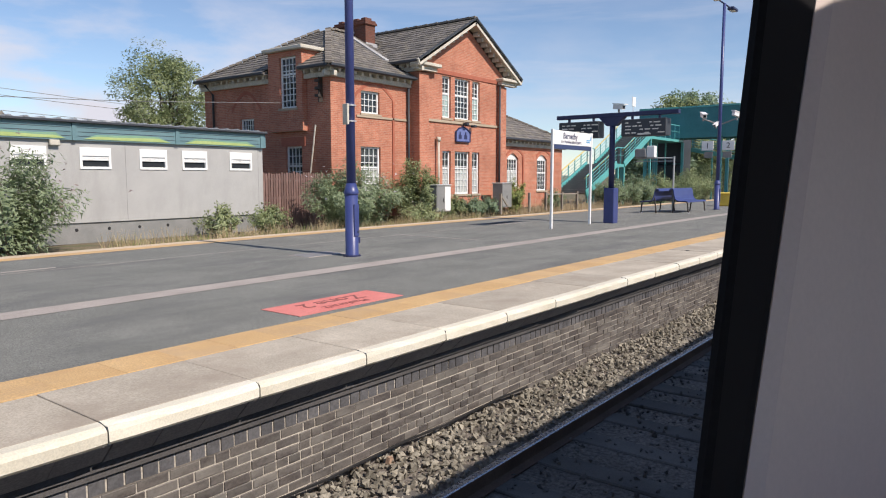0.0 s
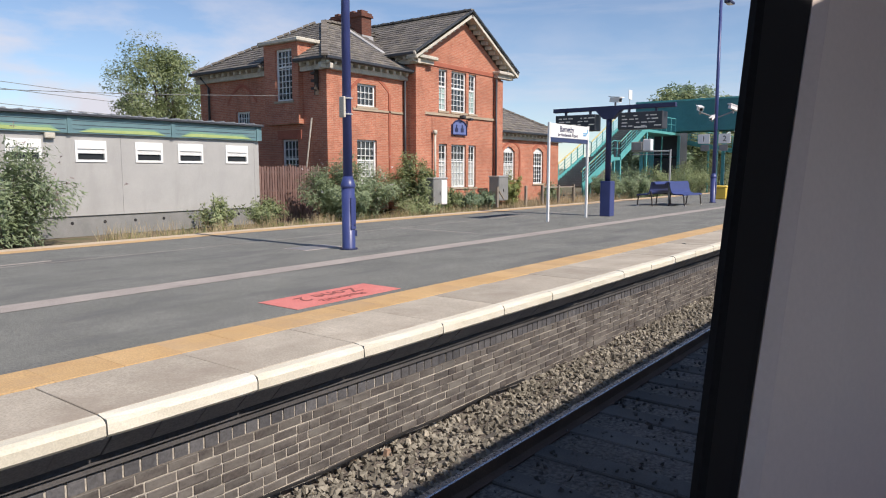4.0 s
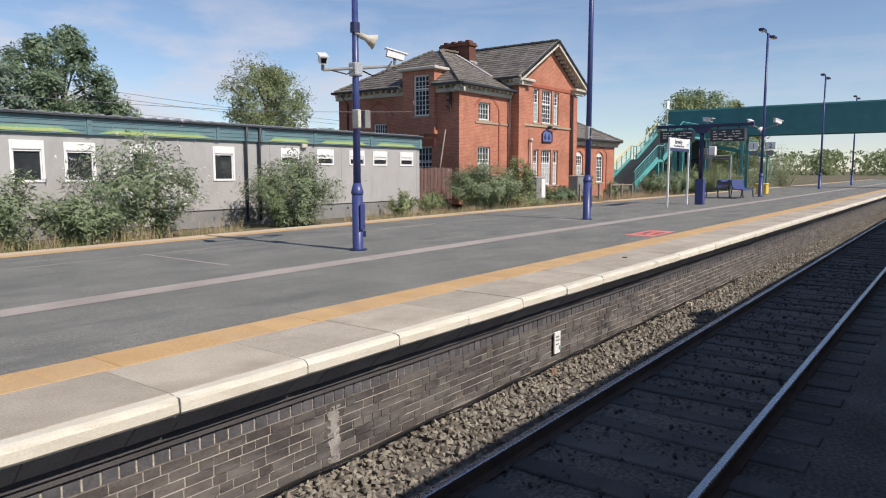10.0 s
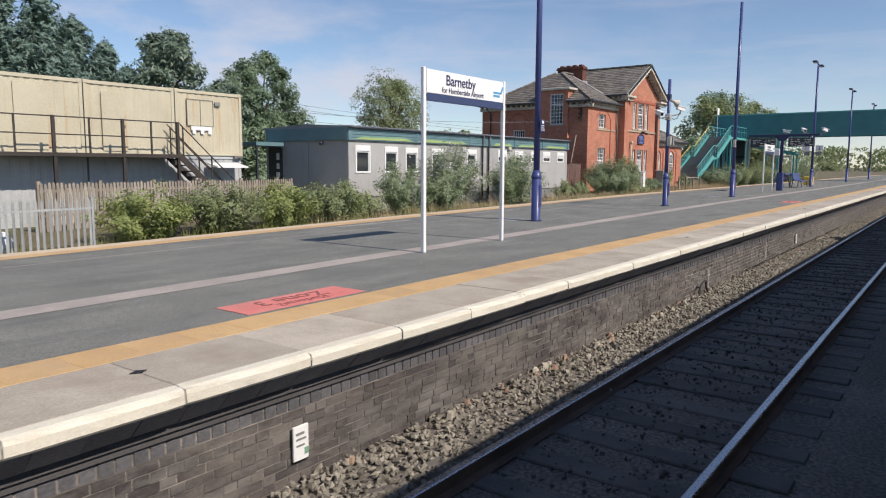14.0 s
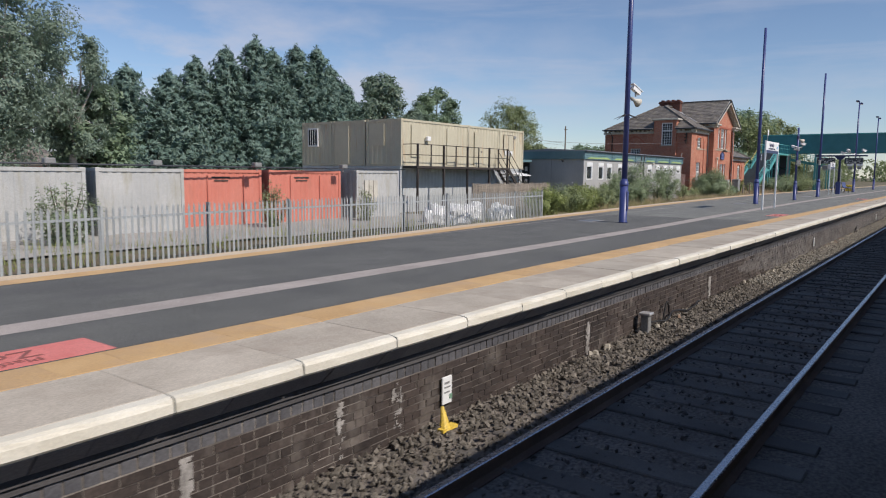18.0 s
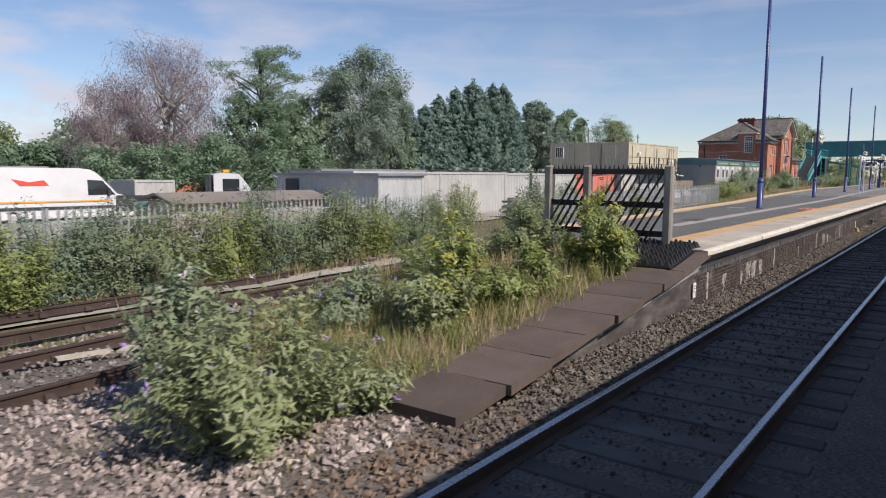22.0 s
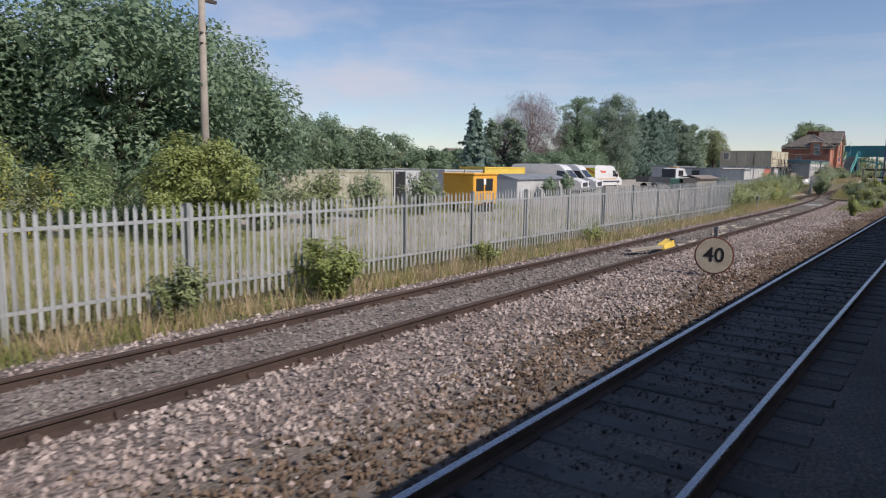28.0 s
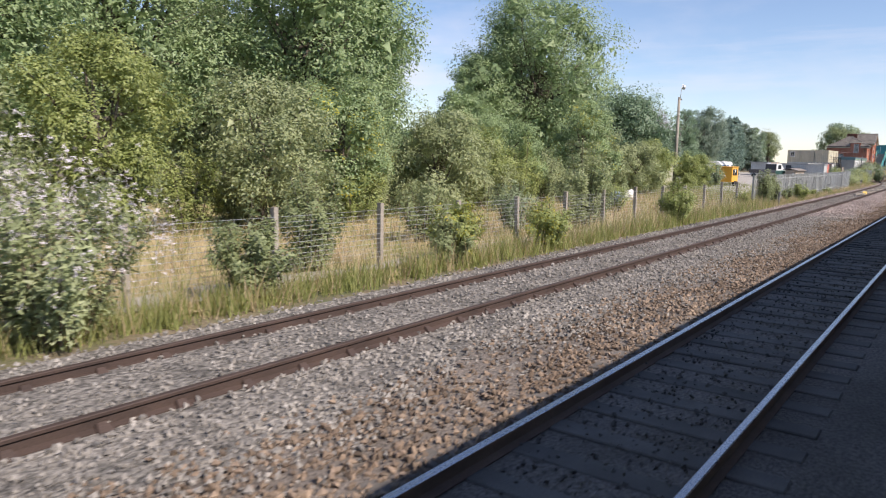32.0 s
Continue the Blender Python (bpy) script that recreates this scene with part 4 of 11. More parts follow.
# ======================= the train one rides in =======================
def build_train():
    L = 23.0
    x0 = -205.0
    # section: roof from cant rail to cant rail, far side, floor, lower near side
    # Roof is cut short on the near side to place its shadow's edge.
    roof = [(-0.62, 3.50), (-0.9, 3.60), (-1.3, 3.62), (-1.7, 3.60), (-2.1, 3.52), (-2.30, 3.36), (-2.36, 2.95),
            (-2.30, 2.95), (-2.24, 3.32), (-2.06, 3.46), (-1.7, 3.54), (-1.3, 3.56), (-0.9, 3.54), (-0.62, 3.46)]
    body = M("train_body_paint", (0.10, 0.11, 0.16, 1), (0.13, 0.14, 0.19, 1), 0.35, bumps=0.02)
    inner = M("grey_train_lining", (0.46, 0.385, 0.35, 1), (0.49, 0.41, 0.375, 1), 0.6, bumps=0.01, grain=0.04)
    car = thing("train_carriage", x0, -1.0, 0.0, "unseen railway carriage with open window band, added to shade the track", "train", "carriages of the train")
    part("roof", MB().prism(roof, "x", x0, x0 + L), body, car, "dark rounded carriage roof")
    part("far_side", MB().box(x0, x0 + L, -2.36, -2.30, 0.55, 1.8), body, car)
    for px in (0.0, 5.75, 11.5, 17.25):
        part("side_pillar", MB().box(x0 + px, x0 + px + 0.5, -2.36, -2.30, 1.8, 2.95), body, car)
    part("floor", MB().box(x0, x0 + L, -2.30, 0.02, 1.08, 1.16), inner, car, "grey carriage floor")
    part("underframe", MB().box(x0 + 0.3, x0 + L - 0.3, -2.1, -0.05, 0.72, 1.08), DARK_STEEL, car, "dark steel underframe")
    for bx in (3.6, 6.2, 16.8, 19.4):
        w = MB()
        for wy in (-1.76, -0.24):
            w.tube([(x0 + bx, wy - 0.065, 0.42), (x0 + bx, wy + 0.065, 0.42)], 0.42, 20)
        w.tube([(x0 + bx, -1.7, 0.42), (x0 + bx, -0.3, 0.42)], 0.08, 8)
        part("wheelset", w, DARK_STEEL, car)
    for bx in (4.9, 18.1):
        part("bogie_frame", MB().box(x0 + bx - 1.7, x0 + bx + 1.7, -1.98, -1.86, 0.35, 0.7).box(x0 + bx - 1.7, x0 + bx + 1.7, -0.14, -0.02, 0.35, 0.7).box(x0 + bx - 0.3, x0 + bx + 0.3, -1.86, -0.14, 0.4, 0.72), DARK_STEEL, car)
    # Unseen carriages repeated along the line only to keep the track in shade.
    for k in range(1, 11):
        copy_thing(car, Matrix.Translation((x0 + L * k, -1.0, 0)))
    # the pillar at the end of one's window
    SEAL = M("matt_black_seal", (0.006, 0.006, 0.007, 1), (0.009, 0.009, 0.01, 1), 0.95, bumps=0.02, spec=0.1)
    post = thing("window_pillar", 1.6, 0.3, 1.0, "grey plastic window pillar with black rubber seal", "window pillar")
    z0, z1 = 0.95, 2.74

    def leaning(section):
        """A section of (along, across) from the seal's two edges, which lean with the window."""
        vs = []
        for z in (z0, z1 + (0.26 if section[0][0] else 0)):
            a, b = 1.119 + 0.2795 * (z - 1.65), 1.36 + 0.4497 * (z - 1.65)
            vs += [(a + (b - a) * u + v, y, z) for u, v, y in section]
        n = len(section)
        fs = [tuple(range(n)), tuple(range(n, 2 * n))] + [(i, (i + 1) % n, n + (i + 1) % n, n + i) for i in range(n)]
        return MB().add(vs, fs)
    part("lining", leaning([(1, -0.01, 0.318), (1, 0.02, 0.335), (1, 0.3, 0.25), (1, 0.62, 0.13), (1, 0.75, -0.2), (1, 0.71, -0.2), (1, 0.58, 0.1), (1, 0.28, 0.21), (1, 0.03, 0.29)]), inner, post, "grey moulded lining panel")
    part("rubber_seal", leaning([(0, 0, 0.335), (0, 0.015, 0.325), (1, -0.02, 0.318), (1, 0, 0.335), (1, -0.02, 0.352), (0, 0.02, 0.352)]), SEAL, post, "black rubber window seal")


build_train()


# ======================= walls and windows =======================
def put_uv(axis, at, u, d, z):
    """A point on a wall: u along it, d in front of it (towards the camera's side)."""
    return (u, at - d, z) if axis == "y" else (at - d, u, z)


def wbox(mb, axis, at, u0, u1, d0, d1, z0, z1, c=0.0):
    a, b = put_uv(axis, at, u0, d0, z0), put_uv(axis, at, u1, d1, z1)
    lo, hi = [min(p, q) for p, q in zip(a, b)], [max(p, q) for p, q in zip(a, b)]
    if c:
        return mb.cham(lo[0], hi[0], lo[1], hi[1], lo[2], hi[2], c)
    return mb.box(lo[0], hi[0], lo[1], hi[1], lo[2], hi[2])


def pierced(mb, axis, at, u0, u1, z0, z1, holes, thick=0.3):
    """A thick wall with square openings, one closed shell."""
    us = sorted({u0, u1, *[h[0] for h in holes], *[h[1] for h in holes]})
    zs = sorted({z0, z1, *[z for h in holes for z in (max(z0, h[2]), min(z1, h[3]))]})
    nu, nz = len(us), len(zs)

    def full(i, j):
        if not (0 <= i < nu - 1 and 0 <= j < nz - 1):
            return False
        u, z = (us[i] + us[i + 1]) / 2, (zs[j] + zs[j + 1]) / 2
        return not any(h[0] < u < h[1] and h[2] < z < h[3] for h in holes)
    used, vs, fs = {}, [], []

    def at_node(i, j, k):
        if (i, j, k) not in used:
            used[i, j, k] = len(vs)
            vs.append(put_uv(axis, at, us[i], -thick * k, zs[j]))
        return used[i, j, k]
    for i in range(nu - 1):
        for j in range(nz - 1):
            if not full(i, j):
                continue
            ring = [(i, j), (i + 1, j), (i + 1, j + 1), (i, j + 1)]
            fs.append(tuple(at_node(*p, 0) for p in ring))
            fs.append(tuple(at_node(*p, 1) for p in reversed(ring)))
            for n, (di, dj) in enumerate(((0, -1), (1, 0), (0, 1), (-1, 0))):
                if not full(i + di, j + dj):
                    p, q = ring[n], ring[(n + 1) % 4]
                    fs.append((at_node(*p, 0), at_node(*p, 1), at_node(*q, 1), at_node(*q, 0)))
    return mb.add(vs, fs)


def sash(parent, axis, at, u0, u1, z0, z1, cols, rows, split=None, glass=None, low=None, bar=0.028, fr=0.08, arch=0.0, deep=0.1):
    """A white glazed window: frame, glazing bars, panes and a sill; arch raises a curved head."""
    glass = glass or GLASS
    w = part("window", wbox(MB(), axis, at, u0, u0 + fr, -deep, -deep - 0.06, z0, z1), UPVC, parent, "white painted multi-pane window")
    mb = MB()
    wbox(mb, axis, at, u1 - fr, u1, -deep, -deep - 0.06, z0, z1)
    wbox(mb, axis, at, u0 + fr, u1 - fr, -deep, -deep - 0.06, z0, z0 + fr)
    wbox(mb, axis, at, u0 + fr, u1 - fr, -deep, -deep - 0.06, z1 - fr, z1)
    if split:
        wbox(mb, axis, at, u0 + fr, u1 - fr, -deep + 0.01, -deep - 0.06, split - 0.035, split + 0.035)
    part("frame", mb, UPVC, w)
    ww = (u1 - u0 - 2 * fr) / cols
    for k in range(1, cols):
        u = u0 + fr + ww * k
        part("glazing_bar", wbox(MB(), axis, at, u - bar / 2, u + bar / 2, -deep - 0.005, -deep - 0.045, z0 + fr, z1 - fr), UPVC, w)
    hh = (z1 - z0 - 2 * fr) / rows
    for k in range(1, rows):
        z = z0 + fr + hh * k
        part("glazing_bar", wbox(MB(), axis, at, u0 + fr, u1 - fr, -deep - 0.006, -deep - 0.044, z - bar / 2, z + bar / 2), UPVC, w)
    zs = [(z0 + fr, split or z1 - fr, low or glass)] + ([(split, z1 - fr, glass)] if split else [])
    for za, zb, g in zs:
        part("pane", wbox(MB(), axis, at, u0 + fr, u1 - fr, -deep - 0.05, -deep - 0.06, za, zb), g, w)
    if arch:
        n, pts = 8, []
        for k in range(n + 1):
            t = k / n
            pts.append((u0 + (u1 - u0) * t, z1 + arch * math.sin(math.pi * t)))
        mb = MB()
        for (a, za), (b, zb) in zip(pts, pts[1:]):
            va = [put_uv(axis, at, a, -deep, z1 - 0.01), put_uv(axis, at, b, -deep, z1 - 0.01), put_uv(axis, at, b, -deep, zb), put_uv(axis, at, a, -deep, za)]
            vb = [put_uv(axis, at, a, -deep - 0.06, z1 - 0.01), put_uv(axis, at, b, -deep - 0.06, z1 - 0.01), put_uv(axis, at, b, -deep - 0.06, zb), put_uv(axis, at, a, -deep - 0.06, za)]
            mb.add(va + vb, [(0, 1, 2, 3), (7, 6, 5, 4), (3, 2, 6, 7), (0, 4, 5, 1)])
        part("arched_head", mb, UPVC, w, fix=True)
    part("sill", wbox(MB(), axis, at, u0 - 0.08, u1 + 0.08, 0.06, -deep - 0.05, z0 - 0.09, z0), STONE_TRIM, w, "sandstone sill")
    return w


def arch_fill(mb, axis, at, u0, u1, z, rise, top, thick):
    """Brickwork between a curved opening head and a level line above."""
    n = 10
    for k in range(n):
        a, b = u0 + (u1 - u0) * k / n, u0 + (u1 - u0) * (k + 1) / n
        za, zb = z + rise * math.sin(math.pi * k / n), z + rise * math.sin(math.pi * (k + 1) / n)
        f = [put_uv(axis, at, a, 0, za), put_uv(axis, at, b, 0, zb), put_uv(axis, at, b, 0, top), put_uv(axis, at, a, 0, top)]
        r = [put_uv(axis, at, a, -thick, za), put_uv(axis, at, b, -thick, zb), put_uv(axis, at, b, -thick, top), put_uv(axis, at, a, -thick, top)]
        mb.add(f + r, [(0, 1, 2, 3), (7, 6, 5, 4), (0, 4, 5, 1)])


def arch_ring(parent, axis, at, u0, u1, z, rise, wide, mat, zlow=None):
    """A proud ring of brick voussoirs over an opening, with legs down to zlow."""
    mb, n = MB(), 12
    for k in range(n):
        t0, t1 = k / n, (k + 1) / n
        a, b = u0 + (u1 - u0) * t0, u0 + (u1 - u0) * t1
        za, zb = z + rise * math.sin(math.pi * t0), z + rise * math.sin(math.pi * t1)
        f = [put_uv(axis, at, a, 0.02, za), put_uv(axis, at, b, 0.02, zb), put_uv(axis, at, b, 0.02, zb + wide), put_uv(axis, at, a, 0.02, za + wide)]
        r = [put_uv(axis, at, a, -0.02, za), put_uv(axis, at, b, -0.02, zb), put_uv(axis, at, b, -0.02, zb + wide), put_uv(axis, at, a, -0.02, za + wide)]
        mb.add(f + r, [(0, 1, 2, 3), (7, 6, 5, 4), (0, 4, 5, 1), (3, 2, 6, 7), (0, 3, 7, 4), (1, 5, 6, 2)])
    part("brick_arch", mb, mat, parent)


def slate_roof(parent, quad, rows, wide, name="roof_slope", single=False):
    """Slates laid in courses over a sloping four-cornered plane: low left, low right, top right, top left."""
    a, b, c, d = [Vector(p) for p in quad]
    nrm = (b - a).cross(d - a).normalized()
    if nrm.z < 0:
        nrm = -nrm
    part(name, MB().add([tuple(p - nrm * 0.05) for p in (a, b, c, d)] + [tuple(p - nrm * 0.14) for p in (a, b, c, d)],
                        [(0, 1, 2, 3), (7, 6, 5, 4), (0, 4, 5, 1), (1, 5, 6, 2), (2, 6, 7, 3), (3, 7, 4, 0)]), SLATE, parent, "grey slate slope")
    rng = random.Random(int(abs(a.x * 100 + d.z * 10)))
    V, F = [], []
    for r in range(rows):
        t0, t1 = r / rows, (r + 1.25) / rows
        l0, r0 = a.lerp(d, t0), b.lerp(c, t0)
        l1, r1 = a.lerp(d, min(1, t1)), b.lerp(c, min(1, t1))
        n = max(1, int((r0 - l0).length / wide))
        for k in range(n):
            u0, u1 = (k + 0.02) / n, (k + 0.98) / n
            lift = 0.012 + rng.random() * 0.012
            o = len(V)
            p = [l0.lerp(r0, u0) + nrm * lift, l0.lerp(r0, u1) + nrm * lift, l1.lerp(r1, u1) - nrm * 0.012, l1.lerp(r1, u0) - nrm * 0.012]
            if single:
                part("slate", MB().add([tuple(q) for q in p] + [tuple(q - nrm * 0.03) for q in p[:2]], [(0, 1, 2, 3), (4, 5, 1, 0)]), SLATE, parent, fix=False)
                continue
            V += [tuple(q) for q in p] + [tuple(q - nrm * 0.03) for q in p[:2]]
            F += [(o, o + 1, o + 2, o + 3), (o + 4, o + 5, o + 1, o)]
    if single:
        return
    me = np_mesh("slate_covering", np.array(V), np.array(F), SLATE)
    ob = part("slate_covering", me, SLATE, parent)
    ob["kind"] = "stuff"


def dentils(parent, axis, at, u0, u1, z, out, n, mat):
    for k in range(n):
        u = u0 + (u1 - u0) * (k + 0.5) / n
        part("dentil", wbox(MB(), axis, at, u - 0.07, u + 0.07, 0.0, out, z - 0.14, z), mat, parent)


# ======================= the old station house =======================
def build_station():
    st = thing("station_house", 28, 24, 0.6, "two-storey orange-red brick Edwardian station house with slate roof", "building")
    xw, yf, yg, g0 = 19.75, 20.9, 20.4, 0.55
    main = [(21.5, 22.64, 4.98, 5.92), (21.45, 22.68, 1.62, 3.58)]
    mb = pierced(MB(), "y", yf, xw, 24.62, g0, 6.5, main)
    part("front_wall", mb, RED_BRICK, st)
    side = [(22.67, 23.71, 2.1, 3.58), (25.82, 26.82, 4.3, 4.89)]
    part("side_wall", pierced(MB(), "x", xw, yf + 0.3, 29.2, g0, 6.5, side), RED_BRICK, st, "shaded red brick end wall")
    part("back_wall", MB().box(xw, 32.0, 29.2, 29.5, g0, 6.5), RED_BRICK, st)
    bay = [(22.67, 23.71, 5.15, 7.27)]
    mb = pierced(MB(), "x", xw - 0.25, 22.3, 24.45, 4.2, 7.5, bay, 0.25)
    mb.box(xw + 0.3, xw + 1.3, 22.3, 22.55, 6.5, 7.5).box(xw + 0.3, xw + 1.3, 24.2, 24.45, 6.5, 7.5)
    mb.box(xw, xw + 0.3, 22.3, 22.55, 6.5, 7.5).box(xw, xw + 0.3, 24.2, 24.45, 6.5, 7.5)
    part("stair_bay", mb, RED_BRICK, st, "brick bay rising through the eaves")
    part("bay_cap", MB().cham(xw - 0.45, xw + 2.2, 22.1, 24.65, 7.5, 7.66, 0.03), CREAMY, st, "flaking cream bay cap")
    trio = [(26.47, 27.13), (27.47, 28.70), (28.92, 29.57)]
    holes = [(a, b, 5.1, 7.05) for a, b in trio] + [(a, b, 1.45, 3.54) for a, b in trio]
    mb = pierced(MB(), "y", yg, 24.62, 31.9, g0, 7.45, holes, 0.4)
    mb.prism([(24.62, 7.45), (31.9, 7.45), (28.45, 9.55)], "y", yg, yg + 0.4)
    part("gable_wall", mb, RED_BRICK, st, "projecting brick gable front")
    part("gable_left_return", MB().box(24.62, 24.92, yg + 0.4, 27.5, g0, 7.45), RED_BRICK, st)
    part("gable_right_return", MB().box(31.6, 31.9, yg + 0.4, 29.2, g0, 7.45), RED_BRICK, st)
    wing = [(33.0, 34.2, 1.75, 3.4), (36.3, 37.5, 1.5, 3.4)]
    mb = pierced(MB(), "y", yf, 31.9, 39.4, g0, 4.2, [(33.0, 34.2, 1.75, 3.66), (36.3, 37.5, 1.5, 3.62)])
    for a, b, _, z in wing:
        arch_fill(mb, "y", yf, a, b, z - 0.06, 0.28, 3.66 if a < 35 else 3.62, 0.3)
    part("wing_wall", mb, RED_BRICK, st, "single-storey brick wing")
    part("wing_end_wall", MB().box(39.1, 39.4, yf + 0.3, 28.5, g0, 4.2), RED_BRICK, st)
    # pilasters and plinth
    for u0, u1, d in ((24.62, 25.3, 0.12), (31.2, 31.9, 0.12)):
        part("pilaster", wbox(MB(), "y", yg, u0, u1, 0.0, d, g0, 7.0), RED_BRICK, st)
    part("plinth", wbox(MB(), "y", yg, 25.3, 31.2, 0.0, 0.07, g0, 1.15), RED_BRICK, st)
    part("string_course", wbox(MB(), "y", yg, 25.3, 31.2, 0.0, 0.07, 4.86, 4.98), STONE_TRIM, st, "thin sandstone string course")
    part("string_course", wbox(MB(), "y", yf, 21.2, 24.6, 0.0, 0.05, 4.80, 4.89), STONE_TRIM, st)
    part("brick_panel", wbox(MB(), "y", yg, 25.3, 31.2, 0.0, 0.05, 7.12, 7.3), RED_ARCH, st)
    # recessed arches round the windows
    arch_ring(st, "y", yf, 21.15, 23.5, 5.62, 0.62, 0.16, RED_ARCH)
    part("arch_reveal", wbox(MB(), "y", yf, 23.44, 23.56, -0.02, 0.05, g0, 5.62), RED_ARCH, st)
    arch_ring(st, "x", xw, 25.3, 27.4, 5.2, 0.75, 0.16, RED_ARCH)
    arch_ring(st, "y", yf, 32.9, 34.75, 3.42, 0.42, 0.15, RED_ARCH)
    arch_ring(st, "y", yf, 36.2, 38.05, 3.42, 0.42, 0.15, RED_ARCH)
    part("arch_reveal", wbox(MB(), "y", yf, 34.62, 34.76, -0.02, 0.05, g0, 3.44), RED_ARCH, st)
    part("arch_reveal", wbox(MB(), "y", yf, 37.92, 38.06, -0.02, 0.05, g0, 3.44), RED_ARCH, st)
    part("flat_arch", wbox(MB(), "x", xw, 22.45, 23.95, 0.0, 0.03, 3.58, 3.95), RED_ARCH, st)
    # windows
    sash(st, "y", yf, 21.5, 22.64, 4.98, 5.92, 4, 3, arch=0.14)
    sash(st, "y", yf, 21.45, 22.68, 1.62, 3.58, 4, 6, 2.7, low=GLASS_NET)
    sash(st, "x", xw, 22.67, 23.71, 2.1, 3.58, 4, 4, 2.75)
    sash(st, "x", xw, 25.82, 26.82, 4.3, 4.89, 5, 2)
    sash(st, "x", xw - 0.25, 22.67, 23.71, 5.15, 7.27, 4, 8, 6.55)
    for (a, b), c in zip(trio, (2, 4, 2)):
        sash(st, "y", yg, a, b, 5.1, 7.05, c, 7, 6.25, low=GLASS_CURTAIN if c == 2 else GLASS)
        sash(st, "y", yg, a, b, 1.45, 3.54, c, 6, 2.72, low=GLASS_NET)
    sash(st, "y", yf, 33.0, 34.2, 1.75, 3.36, 4, 6, 2.65, arch=0.27, low=GLASS_NET)
    sash(st, "y", yf, 36.3, 37.5, 1.5, 3.36, 4, 7, 2.55, arch=0.27)
    # main roof: hipped end, front and back slopes
    e = 6.72
    A, B, C, D = (19.2, 20.4, e), (25.2, 20.4, e), (25.2, 24.75, 9.2), (23.3, 24.75, 9.2)
    slate_roof(st, [A, B, C, D], 16, 0.33, single=True)
    slate_roof(st, [(19.2, 29.3, e), (19.2, 24.45, e), (23.3, 24.9, 9.2), (23.3, 25.3, 9.2)], 16, 0.33)
    slate_roof(st, [(19.2, 22.3, e), A, D, (23.3, 24.77, 9.2)], 16, 0.33)
    slate_roof(st, [(19.8, 24.45, 7.083), (19.8, 22.3, 7.083), (23.3, 24.77, 9.2), (23.3, 24.9, 9.2)], 14, 0.33)
    slate_roof(st, [(32.0, 29.75, e), (19.2, 29.3, e), (23.3, 25.3, 9.2), (32.0, 25.3, 9.2)], 10, 0.6)
    slate_roof(st, [(25.0, 24.75, 9.2), (32.0, 24.75, 9.2), (32.0, 25.3, 9.22), (25.0, 25.3, 9.22)], 2, 0.5)
    # gable roof
    ap, gl, gr, yb, y0 = 9.95, 24.1, 32.8, 26.5, 19.85
    slate_roof(st, [(gl, yb, 7.45), (gl, y0, 7.45), (28.45, y0, ap), (28.45, yb, ap)], 15, 0.33)
    slate_roof(st, [(gr, y0, 7.45), (gr, yb, 7.45), (28.45, yb, ap), (28.45, y0, ap)], 15, 0.33)
    # wing roof
    slate_roof(st, [(31.9, 20.45, 4.42), (39.85, 20.45, 4.42), (36.6, 24.6, 6.5), (31.9, 24.6, 6.5)], 12, 0.33)
    slate_roof(st, [(39.85, 20.45, 4.42), (39.85, 28.8, 4.42), (36.6, 24.8, 6.5), (36.6, 24.6, 6.5)], 12, 0.4)
    # ridges and hips
    mb = MB()
    for p, q in ((A, D), (D, (25.2, 24.75, 9.25)), ((19.2, 29.3, e), (23.3, 25.3, 9.2)), ((28.45, y0, ap), (28.45, yb, ap)), ((39.85, 20.45, 4.42), (36.6, 24.6, 6.5)), ((36.6, 24.7, 6.5), (31.9, 24.7, 6.5))):
        p, q = Vector(p), Vector(q)
        n = max(3, int((q - p).length / 0.32))
        for k in range(n):
            a, b = p.lerp(q, k / n), p.lerp(q, (k + 0.94) / n)
            mb.obox(a + Vector((0, 0, 0.045 + 0.02 * (k % 2))), b + Vector((0, 0, 0.03)), 0.26, 0.09)
    part("ridge_capping", mb, RIDGE, st, "stepped grey ridge and hip tiles")["kind"] = "stuff"
    # eaves: cornice boards, gutters, dentils
    def cornice(axis, at, u0, u1, z):
        part("cornice", wbox(MB(), axis, at, u0, u1, 0.0, 0.16, z - 0.42, z - 0.22).add([], []), CREAMY, st, "weathered cream cornice board")
        part("soffit_board", wbox(MB(), axis, at, u0, u1, 0.0, 0.42, z - 0.10, z - 0.04), CREAMY, st)
        dentils(st, axis, at, u0, u1, z - 0.10, 0.34, max(3, int((u1 - u0) / 0.42)), CREAMY)
        part("gutter", wbox(MB(), axis, at, u0, u1, 0.42, 0.56, z - 0.09, z + 0.03, 0.02), GUTTER, st, "black cast-iron gutter")
    cornice("y", yf, 19.3, 24.6, e)
    cornice("x", xw, 20.5, 22.3, e)
    cornice("x", xw, 24.5, 29.6, e)
    cornice("y", yf, 31.95, 39.7, 4.42)
    cornice("x", 24.62, 20.0, 25.0, 7.45)
    # raking gable boards with blocks, and their level returns
    for sx, x1 in ((1, gl), (-1, gr)):
        p, q = Vector((x1, 19.9, 7.42)), Vector((28.45, 19.9, ap - 0.04))
        part("barge_board", MB().obox(p - Vector((0, 0, 0.1)), q - Vector((0, 0, 0.1)), 0.10, 0.30), CREAMY, st, "flaking cream barge board")
        part("barge_soffit", MB().obox(p + Vector((0, 0.25, -0.2)), q + Vector((0, 0.25, -0.2)), 0.52, 0.05), CREAMY, st)
        part("verge_edge", MB().obox(p + Vector((0, -0.06, 0.06)), q + Vector((0, -0.06, 0.06)), 0.06, 0.08), GUTTER, st)
